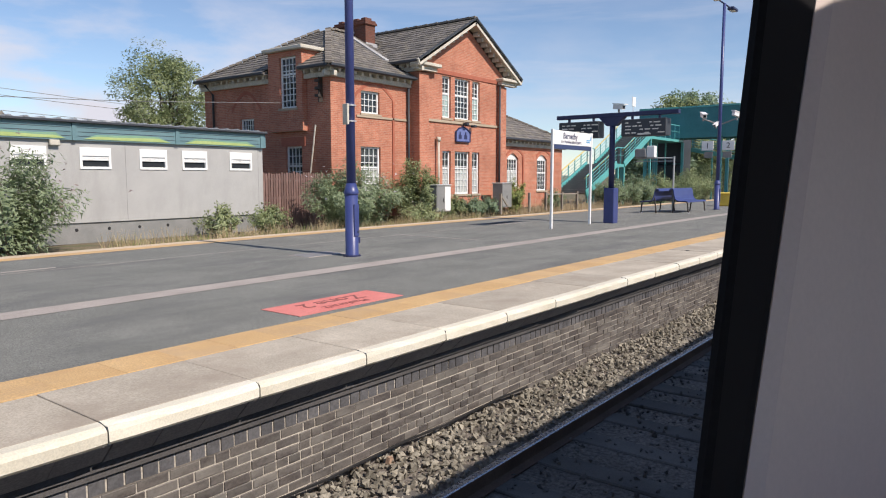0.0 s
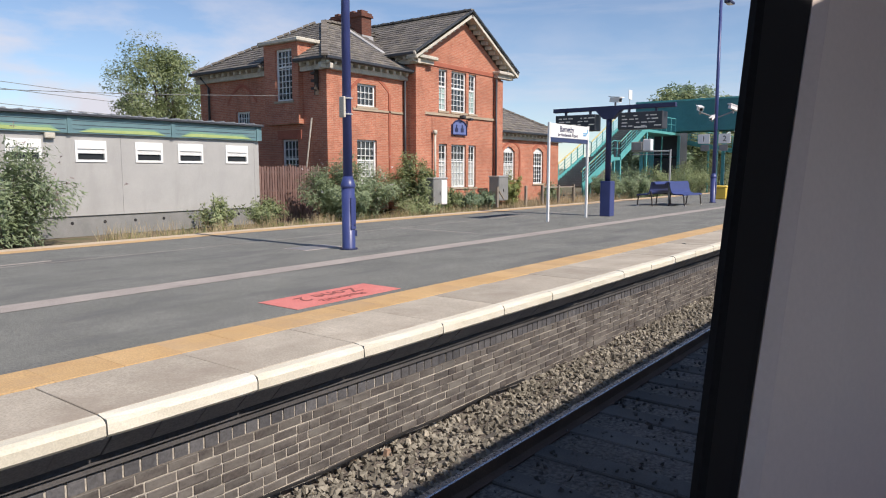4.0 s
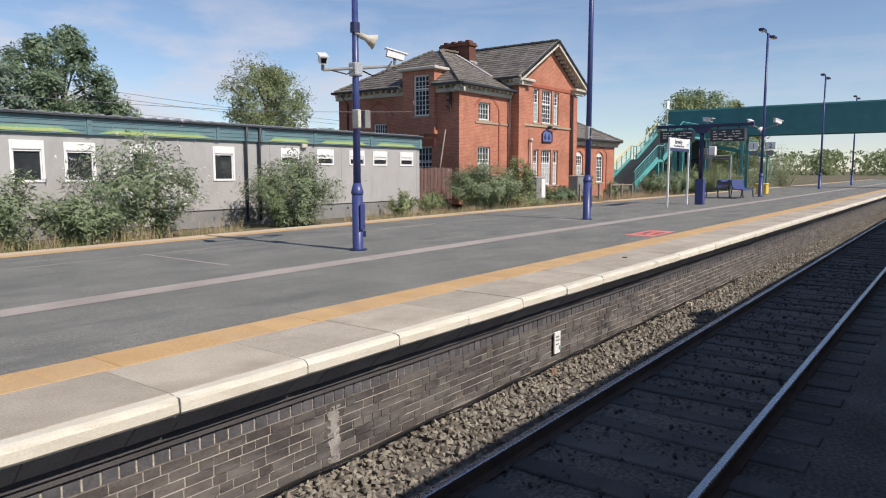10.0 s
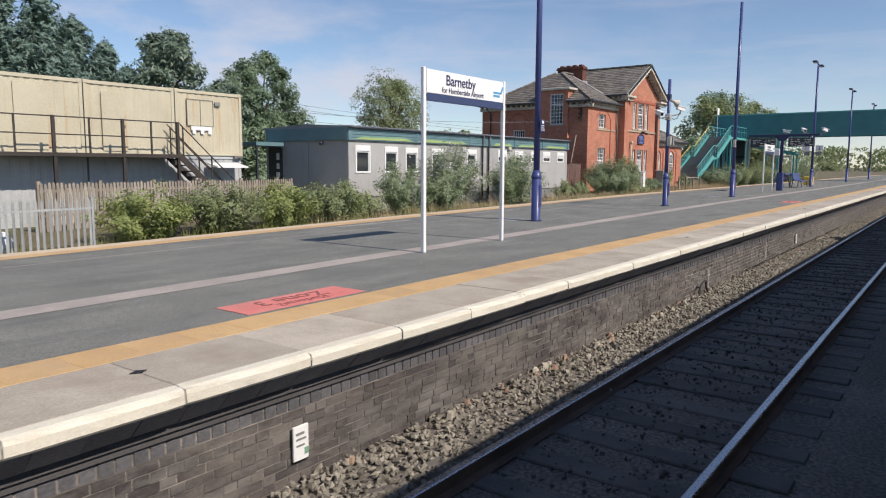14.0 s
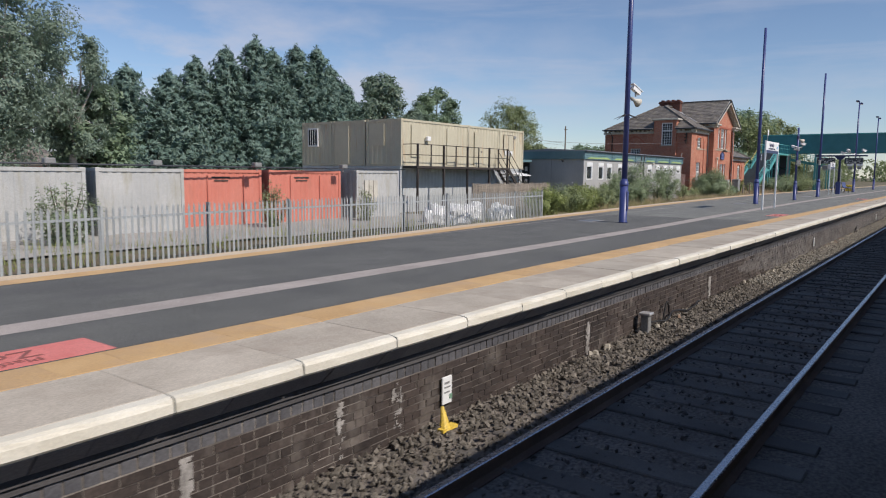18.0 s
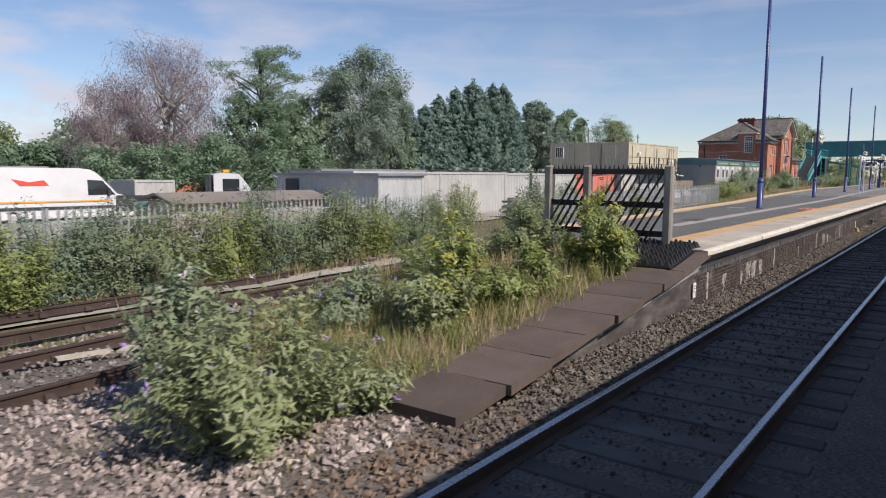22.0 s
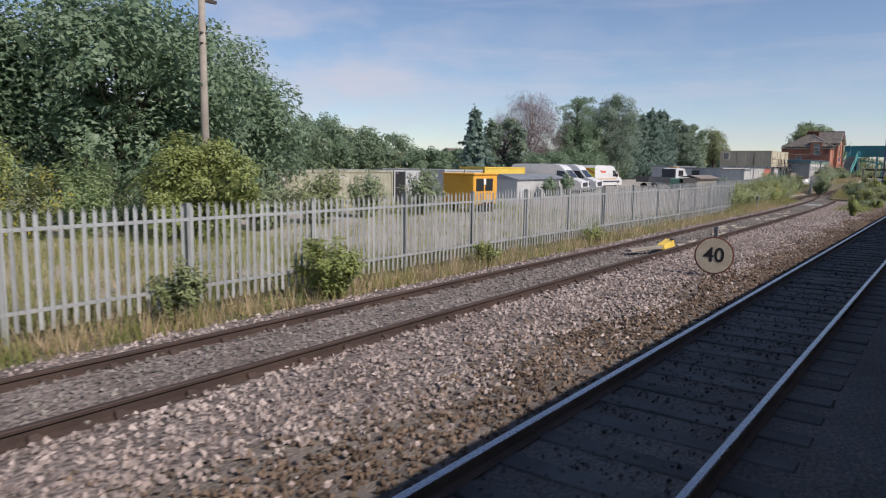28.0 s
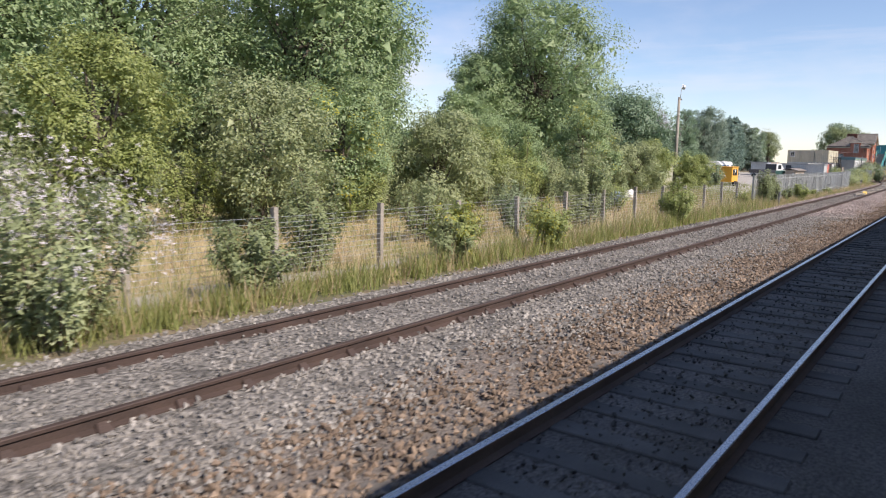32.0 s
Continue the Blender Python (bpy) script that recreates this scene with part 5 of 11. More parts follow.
        for k in range(1, 12):
            c = p.lerp(q, k / 12.5)
            part("rake_block", MB().box(c.x - 0.07, c.x + 0.07, 20.05, 20.38, c.z - 0.42, c.z - 0.24), CREAMY, st)
        a, b = (gl, gl + 1.75) if sx > 0 else (gr - 1.75, gr)
        part("eaves_return", MB().cham(a, b, 19.92, 20.4, 7.26, 7.42, 0.03).box(a + 0.1, b - 0.15, 20.1, 20.4, 7.08, 7.26), CREAMY, st, "level cream return of the gable cornice")
    # chimney
    ch = part("chimney", MB().box(24.95, 25.62, 23.9, 26.0, 8.4, 9.62), SOOTY_BRICK, st, "brick chimney stack with oversailing top")
    part("chimney_cap", MB().cham(24.87, 25.70, 23.82, 26.08, 9.62, 9.74, 0.01).cham(24.92, 25.65, 23.87, 26.03, 9.74, 9.84, 0.01), SOOTY_BRICK, ch)
    for k in range(4):
        part("chimney_pot", MB().cham(25.05, 25.5, 24.0 + k * 0.52, 24.3 + k * 0.52, 9.84, 9.97, 0.02), SOOTY_BRICK, ch)
    part("flashing", MB().box(24.9, 25.68, 23.82, 23.90, 8.5, 8.75), LEAD, ch, "pale lead flashing")
    part("valley_flashing", MB().obox((24.3, 21.9, 7.6), (24.3, 24.4, 9.05), 0.32, 0.05), LEAD, st, "pale lead valley")
    # pipes, lamp, plaque
    for x, z0, z1, y in ((24.45, 0.6, 6.3, 20.78), (31.15, 0.6, 7.0, 20.2), (20.15, 0.6, 6.2, 20.8)):
        if x > 21:
            part("downpipe", MB().tube([(x, y, z0), (x, y, z1)], 0.055, 8), GUTTER, st, "black downpipe", True)
    part("vent_pipe", MB().tube([(25.95, 20.22, 0.7), (25.95, 20.22, 3.95)], 0.05, 8).box(25.87, 26.03, 20.15, 20.3, 3.95, 4.15), CREAMY, st, "pale vent pipe", True)
    part("vent_pipe", MB().tube([(xw - 0.1, 22.1, 2.2), (xw - 0.1, 21.7, 4.4)], 0.035, 6), CREAMY, st)
    part("downpipe", MB().tube([(xw - 0.1, 28.7, 0.6), (xw - 0.1, 28.7, 6.1), (xw - 0.4, 28.9, 6.55)], 0.055, 8), GUTTER, st, "", True)
    pq = part("plaque", MB().prism([(27.45, 4.02), (28.62, 4.02), (28.62, 4.50), (28.5, 4.54), (28.35, 4.66), (28.03, 4.73), (27.7, 4.66), (27.57, 4.54), (27.45, 4.50)], "y", 20.33, 20.4), M("grey_blue_plaque", (0.12, 0.16, 0.36, 1), (0.16, 0.2, 0.42, 1), 0.6), st, "grey-blue shield-shaped plaque")
    rim = MB()
    for p, q in (((27.45, 4.02), (28.62, 4.02)), ((27.45, 4.02), (27.45, 4.5)), ((28.62, 4.02), (28.62, 4.5)), ((27.45, 4.5), (27.7, 4.67)), ((27.7, 4.67), (28.03, 4.74)), ((28.03, 4.74), (28.35, 4.67)), ((28.35, 4.67), (28.62, 4.5))):
        rim.obox((p[0], 20.31, p[1]), (q[0], 20.31, q[1]), 0.04, 0.05)
    part("rim", rim, BLUE_DARK, pq)
    part("emblem", MB().box(27.68, 27.92, 20.315, 20.329, 4.15, 4.35).box(28.14, 28.38, 20.315, 20.329, 4.15, 4.35).box(27.75, 27.84, 20.315, 20.329, 4.35, 4.5).box(28.22, 28.31, 20.315, 20.329, 4.35, 4.5), BLUE_DARK, pq, "two dark emblem shapes")
    part("flood_lamp", MB().cham(28.0, 28.2, 20.05, 20.3, 4.82, 4.95, 0.02).cham(28.65, 28.85, 20.05, 20.3, 4.74, 4.86, 0.02).box(28.3, 28.34, 20.2, 20.4, 4.8, 4.86), GUTTER, st)
    part("cable_bracket", MB().box(xw - 0.2, xw, 21.35, 21.4, 5.3, 6.3).box(xw - 0.3, xw - 0.1, 21.3, 21.5, 5.5, 5.6).box(xw - 0.3, xw - 0.1, 21.3, 21.5, 5.8, 5.9).box(xw - 0.3, xw - 0.1, 21.3, 21.5, 6.1, 6.2), DARK_STEEL, st, "rusty cable bracket")


build_station()


# ======================= the long portable cabin =======================
def build_cabin():
    c = thing("portable_cabin", 6, 23, 0.6, "long grey single-storey portable office cabin with teal fascia", "building")
    y, x0, x1, yb = 20.5, -3.7, 16.0, 25.6
    small = [(9.56, 10.47, 2.5, 3.12), (11.36, 12.27, 2.5, 3.12), (12.80, 13.72, 2.5, 3.12), (14.60, 15.52, 2.5, 3.12), (7.75, 8.66, 2.5, 3.12)]
    large = [(-3.31, -2.39, 1.95, 3.11), (-1.47, -0.58, 1.95, 3.1), (-0.06, 0.84, 1.94, 3.08), (1.9, 2.8, 1.94, 3.08), (4.82, 5.70, 1.93, 3.1)]
    part("front_wall", pierced(MB(), "y", y, x0, x1, 0.95, 3.34, small + large, 0.12), CABIN_WALL, c, "grey pebble-textured wall panels")
    part("end_wall", MB().box(x0, x0 + 0.12, y + 0.12, yb, 0.95, 3.34), CABIN_WALL, c)
    part("end_wall", MB().box(x1 - 0.12, x1, y + 0.12, yb, 0.95, 3.34), CABIN_WALL, c)
    part("back_wall", MB().box(x0, x1, yb, yb + 0.12, 0.95, 3.34), CABIN_WALL, c)
    part("floor_slab", MB().box(x0 + 0.1, x1 - 0.1, y + 0.12, yb, 0.9, 0.98), CONCRETE, c)
    part("skirt", MB().box(x0 + 0.05, x1 - 0.05, y + 0.05, y + 0.12, 0.35, 0.95), GREY_BOX, c, "grimy grey base skirt with vent holes")
    vents = MB()
    for k in range(8):
        vents.tube([(9.4 + k * 0.95, y + 0.045, 0.74), (9.4 + k * 0.95, y + 0.052, 0.74)], 0.05, 10)
    part("vents", vents, DARK, c)
    mb = MB()
    x = x0 + 1.2
    while x < x1:
        if not any(a - 0.02 < x < b + 0.02 for a, b, _, _ in small + large):
            part("panel_joint", MB().box(x - 0.006, x + 0.006, y - 0.003, y, 0.95, 3.34), GREY_BOX, c)
        x += 1.22
    mb.box(x0 - 0.003, x0, 22.9, 22.93, 0.95, 3.34)
    part("panel_joint", mb, GREY_BOX, c)
    # fascia panels with painted hills
    part("fascia", MB().box(x0 - 0.08, x1 + 0.08, y - 0.10, y - 0.02, 3.31, 3.84).box(x0 - 0.1, x0 - 0.02, y - 0.02, yb, 3.31, 3.84).box(x1 + 0.02, x1 + 0.1, y - 0.02, yb, 3.31, 3.84), TEAL_FASCIA, c, "dark teal boarded fascia")
    edges = [-3.7, 0.65, 5.0, 6.9, 9.4, 12.6, 15.9]
    for a, b in zip(edges, edges[1:]):
        part("fascia_divider", MB().box(b - 0.06, b + 0.06, y - 0.13, y - 0.10, 3.30, 3.82), TEAL_FASCIA, c)
        for z in (3.42, 3.54, 3.66):
            part("fascia_groove", MB().box(a + 0.1, b - 0.1, y - 0.108, y - 0.10, z, z + 0.012), GUTTER, c)
        if (a, b) == (5.0, 6.9):
            continue
        n = 14
        for mt, z0, amp, dy, f in ((MID_GREEN, 3.50, 0.016, 0.110, 0.6), (LIME_GREEN, 3.44, 0.012, 0.116, 0.45)):
            vs, fs = [], []
            for k in range(n + 1):
                u = a + 0.25 + (b - a - 0.5) * k / n
                e = min(1.0, k / 2.0, (n - k) / 2.0)
                vs += [(u, y - dy, 3.35), (u, y - dy, 3.35 + (z0 - 3.35) * e + amp * math.sin(k * f * 0.9 + a) * e)]
                if k:
                    o = 2 * k
                    fs.append((o - 2, o, o + 1, o - 1))
            part("painted_hill", MB().add(vs, fs), mt, c, "green painted hill shape", fix=False)
    # roof sheet with upturned ribs, gutter, pipes
    part("roof_sheet", MB().prism([(y - 0.16, 3.84), (y - 0.16, 3.88), (23.0, 4.02), (yb + 0.2, 3.9), (yb + 0.2, 3.84)], "x", x0 - 0.1, x1 + 0.1), ROOF_METAL, c)
    ribs = MB()
    k = x0
    while k < x1:
        ribs.prism([(k, 3.87), (k + 0.05, 3.915), (k + 0.11, 3.915), (k + 0.16, 3.87)], "y", y - 0.2, y + 0.9)
        k += 0.42
    part("roof_edge_profile", ribs, ROOF_METAL, c, "grey corrugated roof edge")
    part("gutter", MB().cham(x0 - 0.1, x1 + 0.1, y - 0.22, y - 0.13, 3.79, 3.86, 0.015), GUTTER, c, "black gutter")
    for px in (6.14, 6.72):
        part("downpipe", MB().tube([(px, y - 0.1, 0.5), (px, y - 0.1, 3.3), (px, y - 0.18, 3.8)], 0.05, 8), GUTTER, c, "dark downpipe", True)
    part("wall_lamp", MB().cham(8.72, 9.0, y - 0.14, y, 3.14, 3.3, 0.02), CREAMY, c, "small cream wall lamp")
    part("end_lamp", MB().tube([(x0 - 0.02, 22.0, 3.22), (x0 - 0.16, 22.0, 3.18)], [0.05, 0.08], 10), GUTTER, c, "", True)
    def shutter_window(a, b, z0, z1, tall):
        w = part("window", wbox(MB(), "y", y, a, b, 0.03, 0.0, z0, z0 + 0.07), UPVC, c, "white roller-shutter window, shutter part lowered" if not tall else "white framed window with shutter box above")
        fr = MB()
        wbox(fr, "y", y, a, a + 0.07, 0.03, -0.05, z0 + 0.07, z1)
        wbox(fr, "y", y, b - 0.07, b, 0.03, -0.05, z0 + 0.07, z1)
        wbox(fr, "y", y, a + 0.07, b - 0.07, 0.04, -0.05, z1 - (0.24 if tall else 0.24), z1)
        part("frame", fr, UPVC, w)
        zt = z1 - 0.24
        sh = zt - (0.06 if tall else 0.13)
        sl = MB()
        n = 2 if tall else 4
        for q in range(n):
            wbox(sl, "y", y, a + 0.07, b - 0.07, 0.012 - 0.004 * (q % 2), -0.02, sh + (zt - sh) * q / n, sh + (zt - sh) * (q + 0.92) / n)
        part("shutter", sl, UPVC, w)
        part("pane", wbox(MB(), "y", y, a + 0.07, b - 0.07, -0.04, -0.05, z0 + 0.07, sh), GLASS, w)
        if tall:
            part("inner_frame", wbox(wbox(MB(), "y", y, a + 0.07, a + 0.11, 0.0, -0.04, z0 + 0.07, sh), "y", y, b - 0.11, b - 0.07, 0.0, -0.04, z0 + 0.07, sh), UPVC, w)
    for a, b, z0, z1 in small:
        shutter_window(a, b, z0, z1, False)
    for a, b, z0, z1 in large:
        shutter_window(a, b, z0, z1, True)
    # end door with a canopy and rail
    part("door", MB().box(x0 - 0.06, x0 - 0.001, 24.6, 25.5, 1.0, 3.05), GUTTER, c, "dark glazed end door with notices")
    part("notice", MB().box(x0 - 0.068, x0 - 0.061, 24.75, 24.95, 2.5, 2.8).box(x0 - 0.068, x0 - 0.061, 24.75, 24.95, 2.1, 2.35).box(x0 - 0.068, x0 - 0.061, 24.75, 24.98, 1.7, 1.95), WHITE, c)
    part("canopy", MB().box(x0 - 1.6, x0 - 0.1, 24.4, 26.2, 3.1, 3.26), TEAL_FASCIA, c, "small teal door canopy")
    part("canopy_post", MB().box(x0 - 1.55, x0 - 1.47, 24.45, 24.53, 0.6, 3.1), GUTTER, c)


build_cabin()


# ======================= platform furniture =======================
def writing(name, text, size, mat, m, parent, depth=0.002, align="CENTER", bold=0.0):
    """Raised lettering in the built-in font, as a mesh, at the pose m."""
    cu = bpy.data.curves.new(name, "FONT")
    cu.body, cu.size, cu.extrude, cu.align_x, cu.align_y, cu.offset = text, size, depth, align, "CENTER", bold
    tmp = bpy.data.objects.new(name, cu)
    scene.collection.objects.link(tmp)
    me = bpy.data.meshes.new_from_object(tmp.evaluated_get(bpy.context.evaluated_depsgraph_get()))
    bpy.data.objects.remove(tmp)
    bpy.data.curves.remove(cu)
    me.transform(m)
    me.materials.clear()
    me.materials.append(mat)
    return part(name, me, mat, parent)


FACE = pose(0, 0, 0, 90, 0, 0)      # lettering that looks towards -y


def lamp_column(x, y, top, label, collar=2.0, arms=False, lean=0.0, slim=1.0):
    c = thing("lamp_column", x, y, PLAT_Z, label, "lamp post", "blue platform lamp posts")
    part("base_tube", MB().tube([(x, y, PLAT_Z), (x, y, PLAT_Z + 0.02), (x, y, collar - 0.02)], [0.125 * slim, 0.112 * slim, 0.112 * slim], 20), BLUE, c, "wide blue base tube", True)
    part("collar", MB().tube([(x, y, collar - 0.05), (x, y, collar - 0.02), (x, y, collar + 0.01), (x, y, collar + 0.15)], [0.113 * slim, 0.13 * slim, 0.125 * slim, 0.082 * slim], 20), BLUE, c, "", True)
    part("base_plate", MB().tube([(x, y, PLAT_Z), (x, y, PLAT_Z + 0.025)], 0.15, 16), BLUE_DARK, c)
    door = part("access_door", MB().cham(x - 0.055, x + 0.055, y - 0.127, y - 0.10, PLAT_Z + 0.35, collar - 0.2, 0.006), BLUE, c)
    part("lock", MB().tube([(x + 0.02, y - 0.14, PLAT_Z + 0.42), (x + 0.02, y - 0.12, PLAT_Z + 0.42)], 0.016, 8), GUTTER, door)
    part("hinge_lug", MB().tube([(x + 0.13, y - 0.03, PLAT_Z + 0.22), (x + 0.13, y - 0.03, PLAT_Z + 0.32)], 0.03, 8), BLUE_DARK, c)
    part("shaft", MB().tube([(x, y, collar + 0.14), (x + lean, y, top)], [0.078 * slim, 0.060 * slim], 16), BLUE, c, "tall slim blue shaft", True)
    if arms:
        part("lantern_arm", MB().tube([(x + lean - 0.95, y, top - 0.02), (x + lean, y, top), (x + lean + 0.95, y, top - 0.02)], 0.03, 8), BLUE_DARK, c)
        for s in (-1, 1):
            h = part("lantern", MB().cham(x + lean + s * 1.2 - 0.32, x + lean + s * 1.2 + 0.32, y - 0.14, y + 0.14, top - 0.07, top + 0.06, 0.03), BLUE_DARK, c, "flat lamp head")
            part("lens", MB().box(x + lean + s * 1.2 - 0.22, x + lean + s * 1.2 + 0.22, y - 0.1, y + 0.1, top - 0.085, top - 0.071), UPVC, h)
    return c


def camera_unit(parent, p, aim, name="surveillance_camera", size=1.0):
    """A white boxed camera on a bracket, looking along aim."""
    p, aim = Vector(p), Vector(aim).normalized()
    b = part(name, MB().obox(p - aim * 0.17 * size, p + aim * 0.19 * size, 0.13 * size, 0.13 * size), WHITE, parent, "white camera housing")
    part("sunshield", MB().obox(p - aim * 0.2 * size + Vector((0, 0, 0.085 * size)), p + aim * 0.27 * size + Vector((0, 0, 0.085 * size)), 0.17 * size, 0.025 * size), WHITE, b)
    part("lens_window", MB().obox(p + aim * 0.185 * size, p + aim * 0.195 * size, 0.10 * size, 0.09 * size), GLASS, b)
    part("bracket", MB().tube([p - Vector((0, 0, 0.2 * size)), p - Vector((0, 0, 0.06 * size))], 0.03 * size, 8), GREY_BOX, b)


def horn(parent, p, aim):
    p, aim = Vector(p), Vector(aim).normalized()
    h = part("horn_speaker", MB().tube([p - aim * 0.12, p, p + aim * 0.16], [0.05, 0.05, 0.13], 14), CREAMY, parent, "cream horn loudspeaker", True)
    part("mount", MB().tube([p - aim * 0.12, p - aim * 0.2], 0.03, 8), GREY_BOX, h)


lamp_column(8.38, 8.40, 9.4, "tall blue platform lamp post with cable box")
A_POLE = bpy.data.objects["lamp_column"]
part("cable_box", MB().cham(8.245, 8.29, 8.33, 8.45, 3.12, 3.46, 0.008), CREAMY, A_POLE, "cream strapped cable box")
part("strap", MB().tube([(8.38, 8.40, 3.17), (8.38, 8.40, 3.19)], 0.1, 14).tube([(8.38, 8.40, 3.43), (8.38, 8.40, 3.45)], 0.1, 14), ALU, A_POLE)
B = lamp_column(-0.98, 8.18, 5.15, "blue post carrying two cameras and horn speakers", 1.9, slim=0.82)
part("clamp", MB().cham(-1.07, -0.89, 8.09, 8.27, 3.8, 4.02, 0.02), ALU, B, "grey clamp block")
part("camera_arm", MB().tube([(-1.05, 8.18, 3.92), (-1.62, 8.26, 3.84)], 0.024, 8), GREY_BOX, B)
part("camera_arm", MB().tube([(-0.9, 8.18, 3.94), (-0.12, 8.08, 4.06)], 0.024, 8), GREY_BOX, B)
part("cable", MB().tube([(-0.9, 8.12, 3.9), (-0.66, 8.1, 3.84), (-0.4, 8.08, 3.9), (-0.22, 8.05, 4.12)], 0.012, 6).tube([(-1.05, 8.12, 3.9), (-1.25, 8.12, 3.8), (-1.5, 8.2, 3.84)], 0.011, 6), DARK, B)
camera_unit(B, (-1.64, 8.26, 4.0), (-0.55, -0.75, -0.28), size=0.85)
camera_unit(B, (-0.12, 8.07, 4.24), (0.8, -0.55, -0.22), size=0.85)
horn(B, (-0.86, 8.05, 4.42), (0.75, -0.5, -0.35))
part("post_clamp", MB().tube([(-0.98, 8.18, 4.5), (-0.98, 8.18, 4.66)], 0.08, 10), BLUE_DARK, B)
part("junction_box", MB().cham(-1.09, -1.01, 8.03, 8.17, 2.95, 3.25, 0.01), CREAMY, B, "cream strapped box")
part("junction_box", MB().cham(-0.95, -0.82, 8.0, 8.14, 2.95, 3.25, 0.01), GREY_BOX, B, "grey strapped box")
C = lamp_column(-9.6, 8.36, 9.4, "tall blue platform lamp post with warning notice")
nb = part("notice", MB().cham(-9.71, -9.49, 8.22, 8.235, 3.05, 3.36, 0.004), BLUE_DARK, C, "navy notice plate")
part("notice_marks", MB().box(-9.64, -9.56, 8.21, 8.218, 3.26, 3.33).box(-9.67, -9.53, 8.21, 8.218, 3.20, 3.215).box(-9.67, -9.53, 8.21, 8.218, 3.15, 3.165).box(-9.68, -9.52, 8.21, 8.218, 3.10, 3.115), WHITE, nb)
E_POLE = lamp_column(-27.75, 7.72, 9.4, "tall blue platform lamp post with anti-climb spikes and camera")
sp = MB()
for k in range(10):
    t = 2 * math.pi * k / 10
    sp.tube([(-27.75 + 0.07 * math.cos(t), 7.72 + 0.07 * math.sin(t), 3.92), (-27.75 + 0.36 * math.cos(t), 7.72 + 0.36 * math.sin(t), 3.80)], [0.012, 0.004], 5)
part("spike_collar", sp, DARK_STEEL, E_POLE, "ring of dark anti-climb spikes")
camera_unit(E_POLE, (-27.42, 7.62, 4.62), (0.75, -0.3, -0.45), size=0.9)
horn(E_POLE, (-27.48, 7.62, 4.33), (0.8, -0.35, -0.35))
lamp_column(-45.72, 6.78, 9.4, "tall blue platform lamp post near the platform end")
G = lamp_column(30.3, 8.75, 9.35, "tall blue lamp post with twin lantern arms and signs", arms=True)
for s in (-1, 1):
    camera_unit(G, (30.3 + s * 0.2, 8.75 - s * 0.62, 4.85), (s * 0.8, -0.5, -0.25), size=1.2)
part("camera_arm", MB().tube([(30.1, 9.37, 4.7), (30.3, 8.75, 4.45), (30.5, 8.13, 4.7)], 0.03, 8), GREY_BOX, G)
camera_unit(G, (30.12, 8.85, 4.45), (-0.8, 0.1, -0.35), size=0.8)
part("sign_back", MB().cham(30.18, 30.20, 8.95, 9.3, 3.08, 3.34, 0.006).cham(30.18, 30.20, 8.2, 8.55, 3.08, 3.34, 0.006), GREY_BOX, G, "grey backs of lower signs")
for k, ch in ((-1, "1"), (1, "2")):
    yk = 8.75 - k * 0.42
    pl = part("number_plate_sign", MB().cham(30.14, 30.165, yk - 0.24, yk + 0.24, 3.39, 3.78, 0.006), WHITE, G, "white platform number sign")
    writing("number", ch, 0.32, DARK, Matrix.Translation((30.132, yk, 3.575)) @ Matrix.Rotation(math.radians(-90), 4, "Z") @ FACE, pl)
lamp_column(50.5, 9.0, 9.35, "far blue lamp post with twin lantern arms", arms=True)
lamp_column(69.0, 9.0, 9.35, "distant blue lamp post with twin lantern arms", arms=True)


def name_board(x0, x1, y, z0, z1, big):
    s = thing("station_name_board", (x0 + x1) / 2, y, PLAT_Z, "white station name board with blue band on two grey posts", "sign", "station name boards")
    for x in (x0, x1):
        part("post", MB().cham(x - 0.032, x + 0.032, y - 0.032, y + 0.032, PLAT_Z, z1 + 0.02, 0.008), UPVC, s, "pale grey square post")
    bd = part("board", MB().cham(x0 + 0.045, x1 - 0.045, y - 0.03, y + 0.01, z0 + 0.115, z1, 0.006), WHITE, s, "white board")
    part("blue_band", MB().cham(x0 + 0.045, x1 - 0.045, y - 0.031, y + 0.012, z0, z0 + 0.113, 0.004), M("slate_blue_band", (0.035, 0.055, 0.13, 1), (0.045, 0.065, 0.15, 1), 0.5, bumps=0.02), s, "dark blue band")
    cx, w = (x0 + x1) / 2, x1 - x0
    writing("name", "Barnetby", 0.225, BLUE_DARK, Matrix.Translation((cx - 0.2 * w / 2.3, y - 0.033, z1 - 0.135)) @ FACE, bd, bold=0.003)
    writing("line", "for Humberside Airport", 0.118, BLUE_DARK, Matrix.Translation((cx - 0.13 * w / 2.3, y - 0.033, z1 - 0.285)) @ FACE, bd, bold=0.001)
    lb = M("sky_blue_logo", (0.06, 0.34, 0.62, 1), (0.08, 0.38, 0.66, 1), 0.5, bumps=0)
    part("logo", MB().box(x1 - 0.36, x1 - 0.12, y - 0.035, y - 0.031, z1 - 0.215, z1 - 0.185).box(x1 - 0.36, x1 - 0.16, y - 0.035, y - 0.031, z1 - 0.27, z1 - 0.235).prism([(x1 - 0.15, z1 - 0.2), (x1 - 0.08, z1 - 0.08), (x1 - 0.05, z1 - 0.11), (x1 - 0.1, z1 - 0.2)], "y", y - 0.035, y - 0.031), lb, bd, "small sky-blue logo shape")


name_board(-16.22, -13.98, 6.6, 3.22, 3.69, True)
name_board(16.10, 18.36, 8.82, 3.0, 3.48, False)


